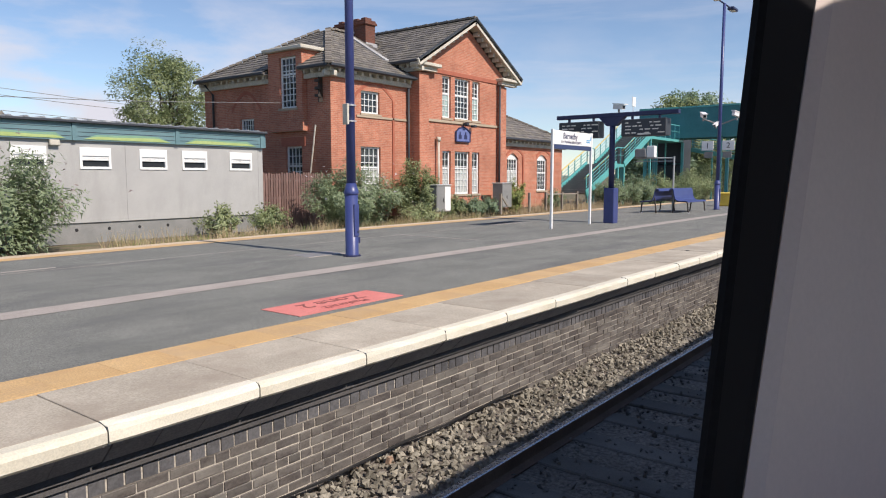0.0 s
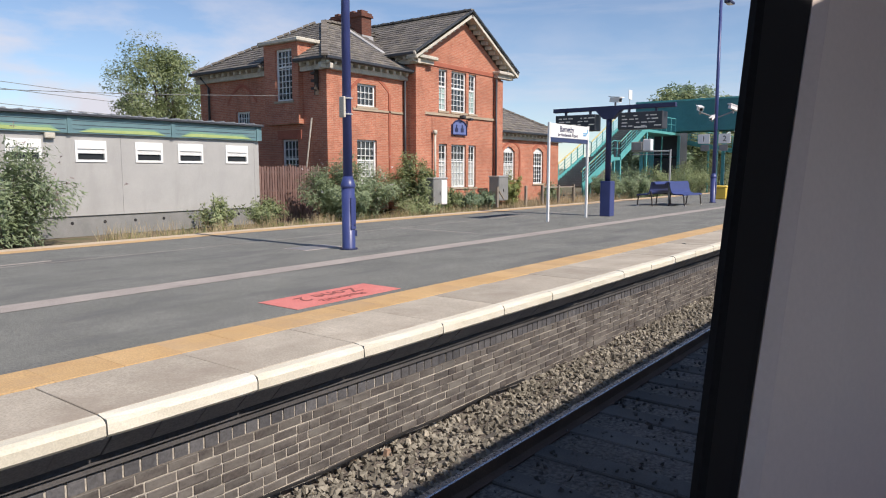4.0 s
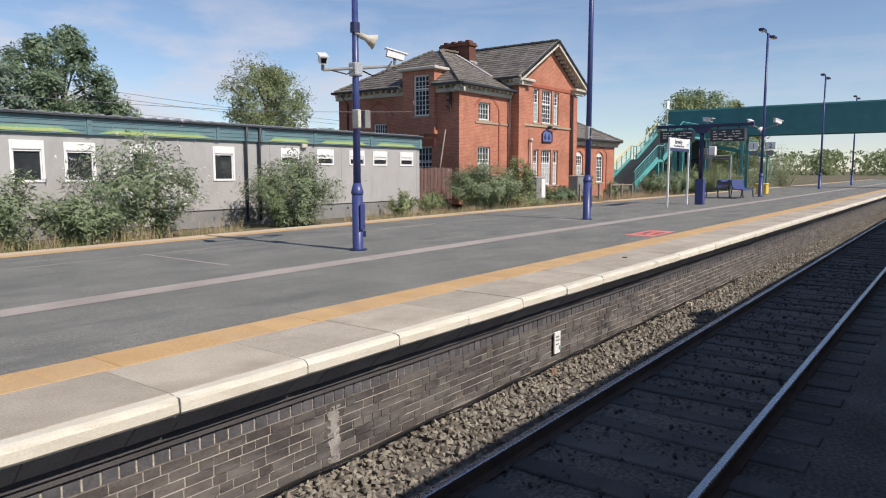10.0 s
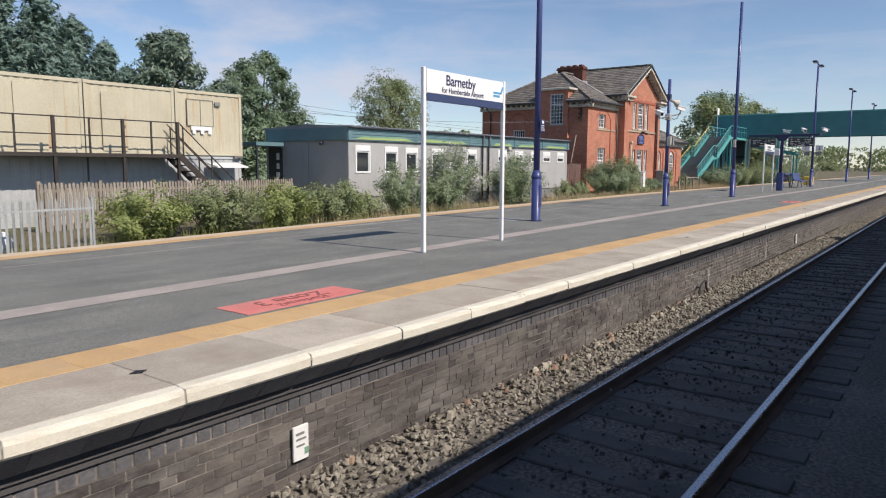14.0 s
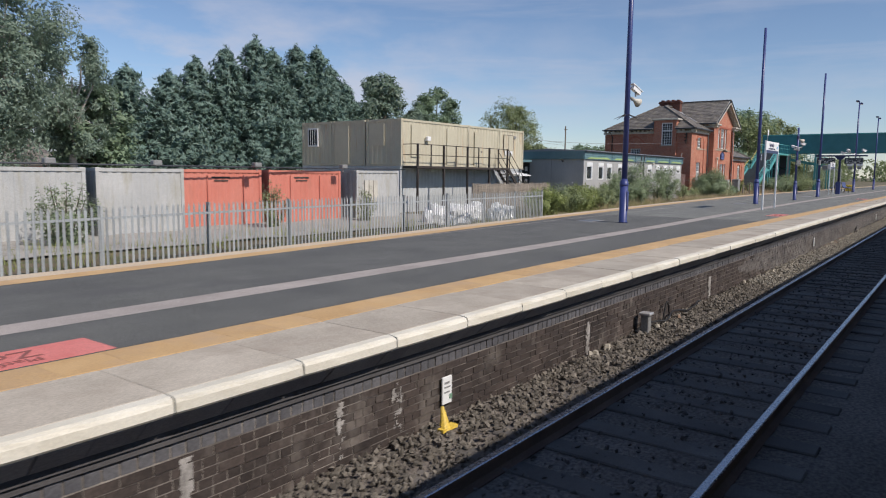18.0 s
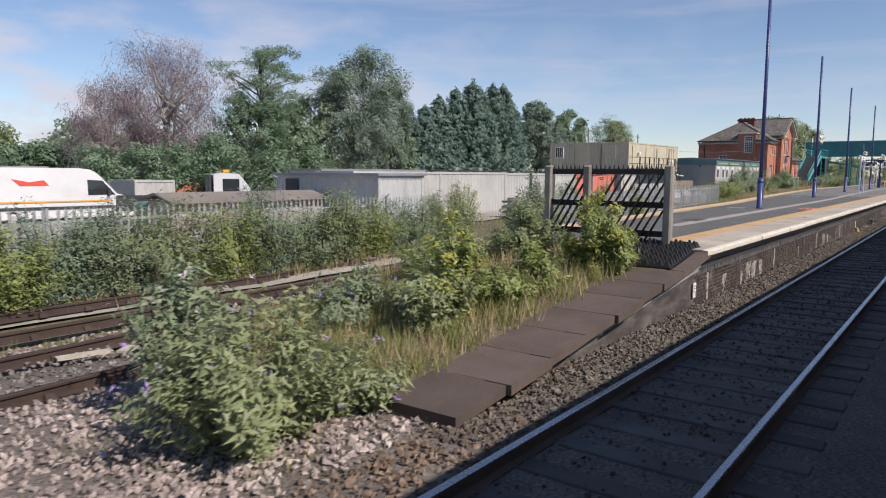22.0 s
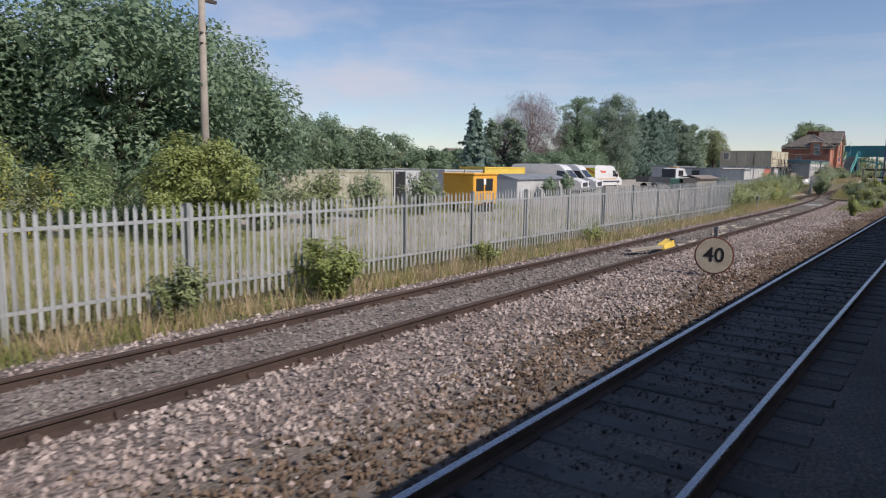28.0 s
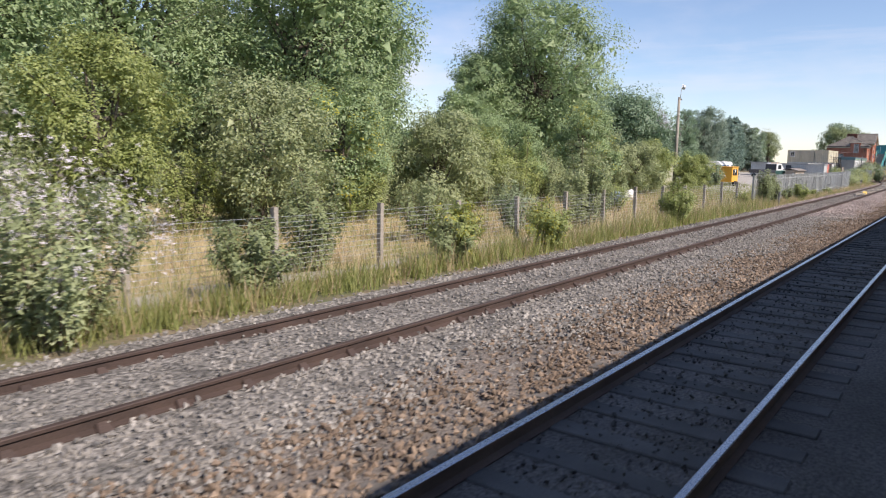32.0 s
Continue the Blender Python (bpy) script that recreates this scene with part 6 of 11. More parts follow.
def display_gantry():
    g = thing("departure_display_gantry", 19.3, 8.6, PLAT_Z, "navy T-shaped gantry with two hanging departure screens", "display")
    part("box_base", MB().cham(19.14, 19.46, 8.44, 8.76, PLAT_Z, 1.95, 0.015), BLUE, g, "boxed blue base")
    part("column", MB().tube([(19.3, 8.6, 1.95), (19.3, 8.6, 4.0)], 0.085, 14), BLUE_DARK, g, "", True)
    part("knee", MB().prism([(8.45, 3.75), (8.75, 3.75), (9.0, 4.0), (8.2, 4.0)], "x", 19.2, 19.4), BLUE_DARK, g)
    part("beam", MB().cham(19.22, 19.38, 6.65, 10.4, 4.0, 4.12, 0.01), BLUE_DARK, g, "long navy cross beam")
    dots = M("pale_display_dots", (0.72, 0.69, 0.62, 1), (0.8, 0.77, 0.7, 1), 0.5, bumps=0)
    for y0, y1, ln in ((8.95, 10.25, 3), (6.95, 8.25, 4)):
        sc = part("screen", MB().cham(19.1, 19.5, y0, y1, 3.42, 3.9, 0.015), GUTTER, g, "black departure screen with pale lines")
        for yy in (y0 + 0.25, y1 - 0.25):
            part("hanger", MB().box(19.27, 19.33, yy - 0.03, yy + 0.03, 3.9, 4.0), BLUE_DARK, sc)
        mb = MB()
        rg = random.Random(ln)
        for r in range(ln):
            z = 3.80 - r * 0.095
            yy = y1 - 0.12
            while yy > y0 + 0.2:
                w = rg.uniform(0.06, 0.2)
                mb.box(19.094, 19.099, yy - w, yy, z - 0.02, z + 0.012)
                yy -= w + 0.05
                if rg.random() < 0.2:
                    yy -= 0.2
        mb.box(19.094, 19.099, (y0 + y1) / 2 - 0.22, (y0 + y1) / 2 + 0.16, 3.455, 3.50)
        part("dot_lines", mb, dots, sc)
    camera_unit(g, (19.25, 8.4, 4.28), (-0.3, -0.8, -0.1), size=1.0)


display_gantry()


def bench(x, y, turn, label, length=2.2):
    """A curved steel bench along the platform; turn: the way along y that it faces."""
    b = thing("platform_bench", x, y, PLAT_Z, label, "bench", "blue platform benches")
    prof = [(-0.02, 0.83), (0.0, 0.88), (0.04, 0.92), (0.09, 0.935), (0.14, 0.92), (0.17, 0.87), (0.21, 0.64), (0.25, 0.53), (0.32, 0.475), (0.44, 0.455), (0.62, 0.465), (0.70, 0.45), (0.74, 0.41),
            (0.715, 0.40), (0.685, 0.425), (0.62, 0.44), (0.44, 0.43), (0.31, 0.445), (0.225, 0.51), (0.18, 0.63), (0.14, 0.86), (0.115, 0.89), (0.085, 0.905), (0.05, 0.89), (0.025, 0.86), (0.005, 0.82)]
    part("seat_shell", MB().prism([(y + p[0] * turn, PLAT_Z + p[1]) for p in prof], "x", x, x + length), BLUE, b, "curved blue perforated steel seat")
    for lx in (x + 0.1, x + length - 0.1):
        part("leg", MB().tube([(lx, y + 0.2 * turn, PLAT_Z + 0.6), (lx, y + 0.16 * turn, PLAT_Z + 0.3), (lx, y + 0.12 * turn, PLAT_Z)], 0.025, 8), DARK_STEEL, b)
        l = part("leg", MB().tube([(lx, y + 0.3 * turn, PLAT_Z + 0.44), (lx, y + 0.62 * turn, PLAT_Z + 0.43), (lx, y + 0.68 * turn, PLAT_Z + 0.36), (lx, y + 0.72 * turn, PLAT_Z)], 0.025, 8), DARK_STEEL, b)
        part("foot", MB().cham(lx - 0.05, lx + 0.05, y + 0.72 * turn - 0.04, y + 0.72 * turn + 0.04, PLAT_Z, PLAT_Z + 0.02, 0.004), ALU, l)


bench(25.65, 9.52, 1, "blue steel platform bench, back to back with another")
bench(26.4, 9.4, -1, "blue steel platform bench, back to back with another")
cp = thing("camera_post", 27.0, 9.46, PLAT_Z, "grey steel post with cross arm and white box between the benches", "post")
part("post", MB().tube([(27.0, 9.46, PLAT_Z), (27.0, 9.46, 3.08)], 0.035, 10), GALV, cp)
part("cross_arm", MB().tube([(27.0, 9.46, 3.02), (27.0, 11.0, 3.02)], 0.03, 8).tube([(27.0, 9.46, 2.9), (27.0, 11.0, 2.9)], 0.018, 6), GALV, cp)
part("white_box", MB().cham(26.86, 27.14, 10.2, 10.52, 3.05, 3.5, 0.02), UPVC, cp, "white equipment box")
part("grey_hood", MB().cham(26.84, 27.16, 10.54, 11.0, 3.05, 3.4, 0.03), GREY_BOX, cp, "grey hooded unit")
grit = thing("grit_bin", 34.6, 9.6, PLAT_Z, "small bright yellow grit bin", "bin")
part("body", MB().cham(34.3, 34.9, 9.3, 9.9, PLAT_Z, 1.45, 0.04), CONT_YELLOW, grit)
part("lid", MB().cham(34.27, 34.93, 9.27, 9.93, 1.45, 1.56, 0.04), CONT_YELLOW, grit)


def zone_panel(x0, x1, y0, y1, big, small, n):
    z = thing("zone_marking", (x0 + x1) / 2, (y0 + y1) / 2, PLAT_Z, "worn red painted zone marking on the asphalt", "floor marking", "red zone markings")
    part("paint", MB().box(x0, x1, y0, y1, PLAT_Z + 0.001, PLAT_Z + 0.006), ZONE_RED, z)
    flat = pose(0, 0, 0, 0, 0, 180)
    cx = (x0 + x1) / 2
    writing("words", big, 0.30, ZONE_INK, Matrix.Translation((cx, y0 + (y1 - y0) * 0.62, PLAT_Z + 0.008)) @ flat, z, 0.001)
    writing("words", small, 0.16, ZONE_INK, Matrix.Translation((cx, y0 + (y1 - y0) * 0.24, PLAT_Z + 0.008)) @ flat, z, 0.001)
    if n:
        part("bar", MB().box(cx - 0.55, cx - 0.35, y0 + 0.3, y0 + 0.48, PLAT_Z + 0.007, PLAT_Z + 0.009), ZONE_INK, z)


zone_panel(4.35, 5.87, 5.08, 5.66, "Zone 2", "Platform2", 0)
zone_panel(-20.72, -19.2, 5.02, 5.5, "Zone 3", "Platform2", 0)
zone_panel(-45.35, -43.87, 4.98, 5.48, "Zone", "Platform", 1)


def cover(x, y, w, d, mat, label):
    c = thing("access_cover", x, y, PLAT_Z, label, "cover plate", "platform access covers")
    part("rim", MB().box(x - w / 2, x + w / 2, y - d / 2, y + d / 2, PLAT_Z + 0.001, PLAT_Z + 0.005), LINE, c)
    part("plate", MB().cham(x - w / 2 + 0.04, x + w / 2 - 0.04, y - d / 2 + 0.04, y + d / 2 - 0.04, PLAT_Z + 0.002, PLAT_Z + 0.009, 0.002), mat, c)


PLATE = M("steel_cover_plate", (0.30, 0.30, 0.30, 1), (0.38, 0.38, 0.38, 1), 0.5, 0.4)
cover(-45.9, 7.6, 0.85, 0.6, PLATE, "grey steel access cover in the platform")
cover(-27.7, 8.75, 0.85, 0.55, PLATE, "grey steel access cover in the platform")
cover(-9.6, 9.1, 0.85, 0.55, PLATE, "grey steel access cover in the platform")
cover(8.2, 9.05, 0.9, 0.55, PLATE, "grey steel access cover in the platform")
cover(-55.0, 6.55, 1.0, 0.7, ASPHALT_OLD, "dark asphalt-filled inspection cover")
# Dark patch paints the name board's cast shadow onto the deck.
cover(17.3, 11.1, 1.5, 0.5, ASPHALT_OLD, "dark patch painting the name board's shadow on the platform")
for k, (x, y, w, d) in enumerate(((-12.6, 10.9, 2.4, 0.06), (-7.0, 11.2, 3.0, 0.06), (3.5, 10.8, 2.2, 0.06), (12.2, 9.6, 0.06, 2.4), (-3.5, 9.4, 0.06, 2.2))):
    part("patch_seam", MB().box(x - w / 2, x + w / 2, y - d / 2, y + d / 2, PLAT_Z + 0.001, PLAT_Z + 0.005), LINE, PLATFORM)


def wall_plate(x, label, tape=False):
    w = thing("wall_plate", x, 3.9, 0.15, label, "sign plate", "plates on the platform wall")
    part("plate", MB().cham(x - 0.075, x + 0.075, 3.88, 3.90, 0.02, 0.29, 0.004), UPVC, w, "white number plate")
    part("marks", MB().box(x - 0.05, x + 0.03, 3.876, 3.8795, 0.22, 0.24).box(x - 0.05, x + 0.045, 3.876, 3.8795, 0.18, 0.195).box(x - 0.05, x + 0.03, 3.876, 3.8795, 0.13, 0.145), GREY_BOX, w)
    part("sticker", MB().box(x + 0.03, x + 0.07, 3.875, 3.8795, 0.06, 0.11), MID_GREEN, w, "small green sticker")


wall_plate(-1.97, "white number plate on the brick platform wall")
wall_plate(-21.13, "white number plate on the brick platform wall")
wall_plate(-41.2, "white number plate on the brick platform wall")
wall_plate(-63.1, "peeling white plate on the wall near the ramp")
rag = thing("yellow_marker", -41.4, 3.74, -0.12, "yellow rubber marker lying against the ballast", "marker")
part("body", MB().tube([(-41.42, 3.74, -0.16), (-41.4, 3.77, -0.04), (-41.39, 3.8, 0.06)], [0.06, 0.035, 0.015], 10).box(-41.5, -41.27, 3.7, 3.78, -0.15, -0.12), CONT_YELLOW, rag)
tp = thing("trackside_post_box", -36.3, 3.75, -0.15, "small grey box on a concrete stub by the wall", "post")
part("stub", MB().cham(-36.36, -36.24, 3.70, 3.82, -0.15, 0.14, 0.01), GREY_BOX, tp)
part("cap", MB().cham(-36.39, -36.21, 3.67, 3.85, 0.14, 0.18, 0.01), ALU, tp)
cb = thing("lineside_cable", -33, 3.7, -0.1, "black cable looping out of the ballast along the wall", "cable")
pts = [(-36.6 + 0.25 * k, 3.78 + 0.06 * math.sin(k * 1.1), -0.08 + 0.05 * abs(math.sin(k * 0.7))) for k in range(14)]
part("strand", MB().tube(pts, 0.016, 6), DARK, cb)
pts = [(-35.35 + 0.035 * k, 3.83, -0.12 + 0.30 * math.sin(math.pi * k / 9)) for k in range(10)]
part("strand", MB().tube(pts, 0.014, 6), DARK, cb)
pts = [(-11.55 + 0.062 * k, 3.80 + 0.02 * math.sin(k), -0.12 + 0.24 * math.sin(math.pi * k / 9)) for k in range(10)]
part("strand", MB().tube(pts, 0.018, 6), DARK, cb)
pts = [(-8 + 0.5 * k, 3.84 + 0.02 * math.sin(k * 2.1), -0.06) for k in range(30)]
part("strand", MB().tube(pts, 0.012, 5), DARK, cb)


# ======================= fences =======================
def pale_mesh(h, w=0.065):
    """One W-section palisade pale with a three-pointed top, standing on z = 0."""
    mb = MB()
    sec = [(-w / 2, 0.0), (-w / 4, -0.018), (w / 4, -0.018), (w / 2, 0.0), (w / 4, -0.012), (-w / 4, -0.012)]
    vs = [(x, y, 0) for x, y in sec] + [(x, y, h - 0.10) for x, y in sec]
    n = len(sec)
    fs = [(i, (i + 1) % n, n + (i + 1) % n, n + i) for i in range(n)]
    mb.add(vs, fs)
    mb.add([(-w / 2, 0, h - 0.10), (-w / 4, -0.018, h - 0.10), (0, -0.018, h), (w / 4, -0.018, h - 0.10), (w / 2, 0, h - 0.10), (-w / 3, -0.004, h - 0.03), (w / 3, -0.004, h - 0.03)],
           [(0, 1, 5), (1, 3, 2), (3, 4, 6)])
    return mb.mesh("pale", GALV)


PALE = pale_mesh(1.66)


def palisade(points, label, top, gap=0.155, bay=2.75, single=True):
    """Steel palisade along a line of (x, y): posts, two rails, pales."""
    x0, y0 = points[0]
    f = thing("palisade_fence", x0, y0, -0.1, label, "fence", "steel palisade fences")
    joined_v, joined_f = [], []
    count = 0
    base = np.empty(len(PALE.vertices) * 3)
    PALE.vertices.foreach_get("co", base)
    base = base.reshape(-1, 3)
    for (xa, ya), (xb, yb) in zip(points, points[1:]):
        L = math.hypot(xb - xa, yb - ya)
        dx, dy = (xb - xa) / L, (yb - ya) / L
        ang = math.atan2(dy, dx)
        nb = max(1, round(L / bay))
        for k in range(nb + 1):
            s = L * k / nb
            part("post", MB().obox((xa + dx * s, ya + dy * s + 0.04, -0.25), (xa + dx * s, ya + dy * s + 0.04, top - 0.02), 0.10, 0.055, (dx, dy, 0)), GALV, f)
        for z in (top - 0.28, top - 1.38):
            part("fence_rail", MB().obox((xa, ya + 0.012, z), (xb, yb + 0.012, z), 0.05, 0.05), GALV, f)
        n = int(L / gap)
        for k in range(n):
            s = (k + 0.5) * gap
            rg = random.Random(k * 7 + int(xa))
            m = Matrix.Translation((xa + dx * s, ya + dy * s - 0.02, top - 1.66 + rg.uniform(-0.01, 0.01))) @ Matrix.Rotation(ang + rg.uniform(-0.1, 0.1), 4, "Z") @ Matrix.Rotation(rg.uniform(-0.012, 0.012), 4, "Y")
            if single and count < 290:
                o = new("pale", PALE)
                o.parent = f
                o.matrix_parent_inverse = BASES[f.name]
                o.matrix_basis = m
                count += 1
            else:
                off = len(joined_v)
                for v in base:
                    q = m @ Vector(v)
                    joined_v.append((q.x, q.y, q.z))
                joined_f += [tuple(i + off for i in p.vertices) for p in PALE.polygons]
    if joined_v:
        mb = MB()
        mb.v, mb.f = joined_v, joined_f
        part("pale_infill", mb, GALV, f, fix=False)["kind"] = "stuff"


palisade([(-16.3, 16.6), (-30.5, 15.65), (-42.0, 14.1), (-56.5, 11.9)], "galvanised palisade fence behind the overgrown track", 1.5)
palisade([(-57.5, 14.2), (-70.0, 13.6), (-76.5, 12.4), (-86.0, 11.3), (-91.0, 10.75)], "galvanised palisade fence half hidden by shrubs", 1.58, single=False)
palisade([(-91.1, 10.4), (-102.0, 9.95), (-134.6, 9.8)], "galvanised palisade fence along the yard", 1.6)


def paling(points, top, label, mat, gap=0.12, w=0.085, group=""):
    x0, y0 = points[0]
    f = thing("paling_fence", x0, y0, 0.2, label, "fence", group)
    for (xa, ya), (xb, yb) in zip(points, points[1:]):
        L = math.hypot(xb - xa, yb - ya)
        dx, dy = (xb - xa) / L, (yb - ya) / L
        for z in (top - 0.25, top - 0.95):
            part("fence_rail", MB().obox((xa, ya + 0.03, z), (xb, yb + 0.03, z), 0.04, 0.08), mat, f)
        for k in range(int(L / 1.9) + 1):
            s = min(L, k * 1.9)
            part("post", MB().obox((xa + dx * s, ya + dy * s + 0.09, 0.1), (xa + dx * s, ya + dy * s + 0.09, top + 0.05), 0.1, 0.1, (dx, dy, 0)), mat, f)
        for k in range(int(L / gap)):
            s = (k + 0.5) * gap
            rg = random.Random(k + int(x0 * 10))
            cx, cy, t = xa + dx * s, ya + dy * s, top + rg.uniform(-0.03, 0.03)
            a, b = (cx - dx * w / 2, cy - dy * w / 2), (cx + dx * w / 2, cy + dy * w / 2)
            pv = [(a[0], a[1], 0.3), (b[0], b[1], 0.3), (b[0], b[1], t - 0.05), (cx, cy, t), (a[0], a[1], t - 0.05)]
            part("paling", MB().add(pv + [(p[0], p[1] + 0.02, p[2]) for p in pv], [(4, 3, 2, 1, 0), (5, 6, 7, 8, 9), (0, 1, 6, 5), (1, 2, 7, 6), (2, 3, 8, 7), (3, 4, 9, 8), (4, 0, 5, 9)]), mat, f, fix=False)


paling([(-15.5, 21.2), (-5.2, 22.2)], 1.72, "weathered grey picket fence before the containers", WOOD_GREY)
paling([(16.05, 20.75), (19.7, 21.3)], 2.45, "red-brown close picket fence beside the cabin", WOOD_RED, 0.14, 0.11)


def hatch_fence():
    f = thing("lattice_windbreak", -63, 5.6, 0.7, "dark slatted timber screen between concrete posts at the platform end", "fence")
    for y in (4.44, 6.06, 6.92):
        part("post", MB().cham(-63.14, -62.98, y - 0.08, y + 0.08, 0.3, 2.42, 0.03), CONCRETE, f, "grey weathered concrete post")
    for y0, y1, n in ((4.52, 5.98, 10), (6.14, 6.84, 5)):
        for z in (2.24, 1.62, 1.08):
            part("cross_rail", MB().box(-63.08, -63.03, y0, y1, z, z + 0.11), WOOD_BLACK, f)
        for k in range(n):
            yy = y0 + (y1 - y0) * (k + 0.2) / n
            ya, yb = yy + 0.30, yy - 0.42
            za, zb = 1.02, 2.24
            if ya > y1:
                za += (ya - y1) / 0.72 * 1.22
                ya = y1
            if yb < y0:
                zb -= (y0 - yb) / 0.72 * 1.22
                yb = y0
            part("slat", MB().obox((-63.10, ya, za), (-63.10, yb, zb), 0.025, 0.062, (1, 0, 0)), WOOD_BLACK, f, fix=False)
    for k in range(26):
        y = 4.6 + k * 0.092
        part("spike", MB().tube([(-63.06, y, 2.33), (-63.06, y, 2.44)], [0.03, 0.004], 5), WOOD_BLACK, f)


hatch_fence()


def ramp_end():
    """The platform's end: spiked mats on a steep step down, then old brown slabs sloping to the ballast."""
    r = thing("platform_ramp", -66, 4.3, 0, "old brown slab ramp at the platform end", "ramp", kind="structure")
    prof = [(-63.05, 0.905), (-64.45, 0.66), (-70.7, -0.03), (-70.75, -0.3), (-63.05, -0.3)]
    part("ramp_core", MB().prism(prof, "y", 3.97, 8.3), SOIL, r)
    for k in range(7):
        xa, xb = -64.45 - k * 0.9, -64.45 - (k + 0.975) * 0.9
        za, zb = 0.665 - (k * 0.9) * 0.1105, 0.665 - ((k + 0.975) * 0.9) * 0.1105
        yo = 3.66 + 0.03 * math.sin(k * 2.3)
        part("ramp_slab", MB().add([(xa, yo, za), (xb, yo, zb), (xb, 4.62, zb), (xa, 4.62, za), (xa, yo, za - 0.11), (xb, yo, zb - 0.11), (xb, 4.62, zb - 0.11), (xa, 4.62, za - 0.11)],
                                   [(0, 1, 2, 3), (7, 6, 5, 4), (0, 4, 5, 1), (1, 5, 6, 2), (2, 6, 7, 3), (3, 7, 4, 0)]), SLAB_BROWN, r, "worn brown paving slab")
    part("steep_coping", MB().add([(-63.02, 3.64, 0.90), (-64.44, 3.66, 0.67), (-64.44, 3.86, 0.67), (-63.02, 3.86, 0.90), (-63.02, 3.64, 0.78), (-64.44, 3.66, 0.56), (-64.44, 3.86, 0.56), (-63.02, 3.86, 0.78)],
                                  [(0, 1, 2, 3), (7, 6, 5, 4), (0, 4, 5, 1), (1, 5, 6, 2), (2, 6, 7, 3), (3, 7, 4, 0)]), SLAB_BROWN, r)
    part("ramp_wall", MB().prism([(-63.0, 0.80), (-64.45, 0.56), (-70.6, -0.12), (-70.6, -0.3), (-63.0, -0.3)], "y", 3.925, 3.97), BLUEBRICK, r, "grimy wall under the ramp")
    part("ledge", MB().obox((-63.0, 3.88, 0.60), (-70.2, 3.88, -0.10), 0.10, 0.05).obox((-63.0, 3.90, 0.52), (-69.6, 3.90, -0.14), 0.08, 0.05), CORBEL, r)
    m = thing("anti_trespass_mat", -63.7, 4.5, 0.7, "black rubber mat of pyramid spikes deterring trespass", "mat")
    slope = lambda x: 0.912 + (x + 63.03) * 0.165
    part("backing", MB().add([(-62.75, 3.9, 0.925), (-64.4, 3.9, slope(-64.4) + 0.01), (-64.4, 5.45, slope(-64.4) + 0.01), (-62.75, 5.45, 0.925), (-62.75, 3.9, 0.90), (-64.4, 3.9, slope(-64.4) - 0.02), (-64.4, 5.45, slope(-64.4) - 0.02), (-62.75, 5.45, 0.90)],
                             [(0, 1, 2, 3), (7, 6, 5, 4), (0, 4, 5, 1), (1, 5, 6, 2), (2, 6, 7, 3), (3, 7, 4, 0)]), DARK, m)
    w = 0.125
    for i in range(13):
        for j in range(12):
            x, y = -62.84 - i * w, 3.97 + j * w
            z = max(slope(x), slope(x)) if x < -63.03 else 0.914
            h = 0.13 if (i + j) % 2 else 0.10
            part("spike", MB().add([(x - w / 2, y - w / 2, z), (x + w / 2, y - w / 2, z), (x + w / 2, y + w / 2, z), (x - w / 2, y + w / 2, z), (x - 0.012, y - 0.012, z + h), (x + 0.012, y - 0.012, z + h), (x + 0.012, y + 0.012, z + h), (x - 0.012, y + 0.012, z + h)],
                                   [(0, 1, 5, 4), (1, 2, 6, 5), (2, 3, 7, 6), (3, 0, 4, 7), (4, 5, 6, 7)]), DARK, m, fix=False)


ramp_end()


# ======================= containers =======================
def corrugated(mb, axis, at, u0, u1, z0, z1, pitch=0.28, depth=0.018, out=1):
    """A ribbed steel wall."""
    n = max(2, int((u1 - u0) / pitch))
    p = (u1 - u0) / n
    vs, k = [], 0
    for i in range(n):
        a = u0 + p * i
        for t, d in ((0.0, 0), (0.30, 0), (0.5, depth), (0.80, depth)):
            vs.append((a + p * t, d))
    vs.append((u1, 0))
    V = []
    for u, d in vs:
        V += [put_uv(axis, at, u, -d * out, z0), put_uv(axis, at, u, -d * out, z1)]
    return mb.add(V, [(2 * i, 2 * i + 2, 2 * i + 3, 2 * i + 1) for i in range(len(vs) - 1)])


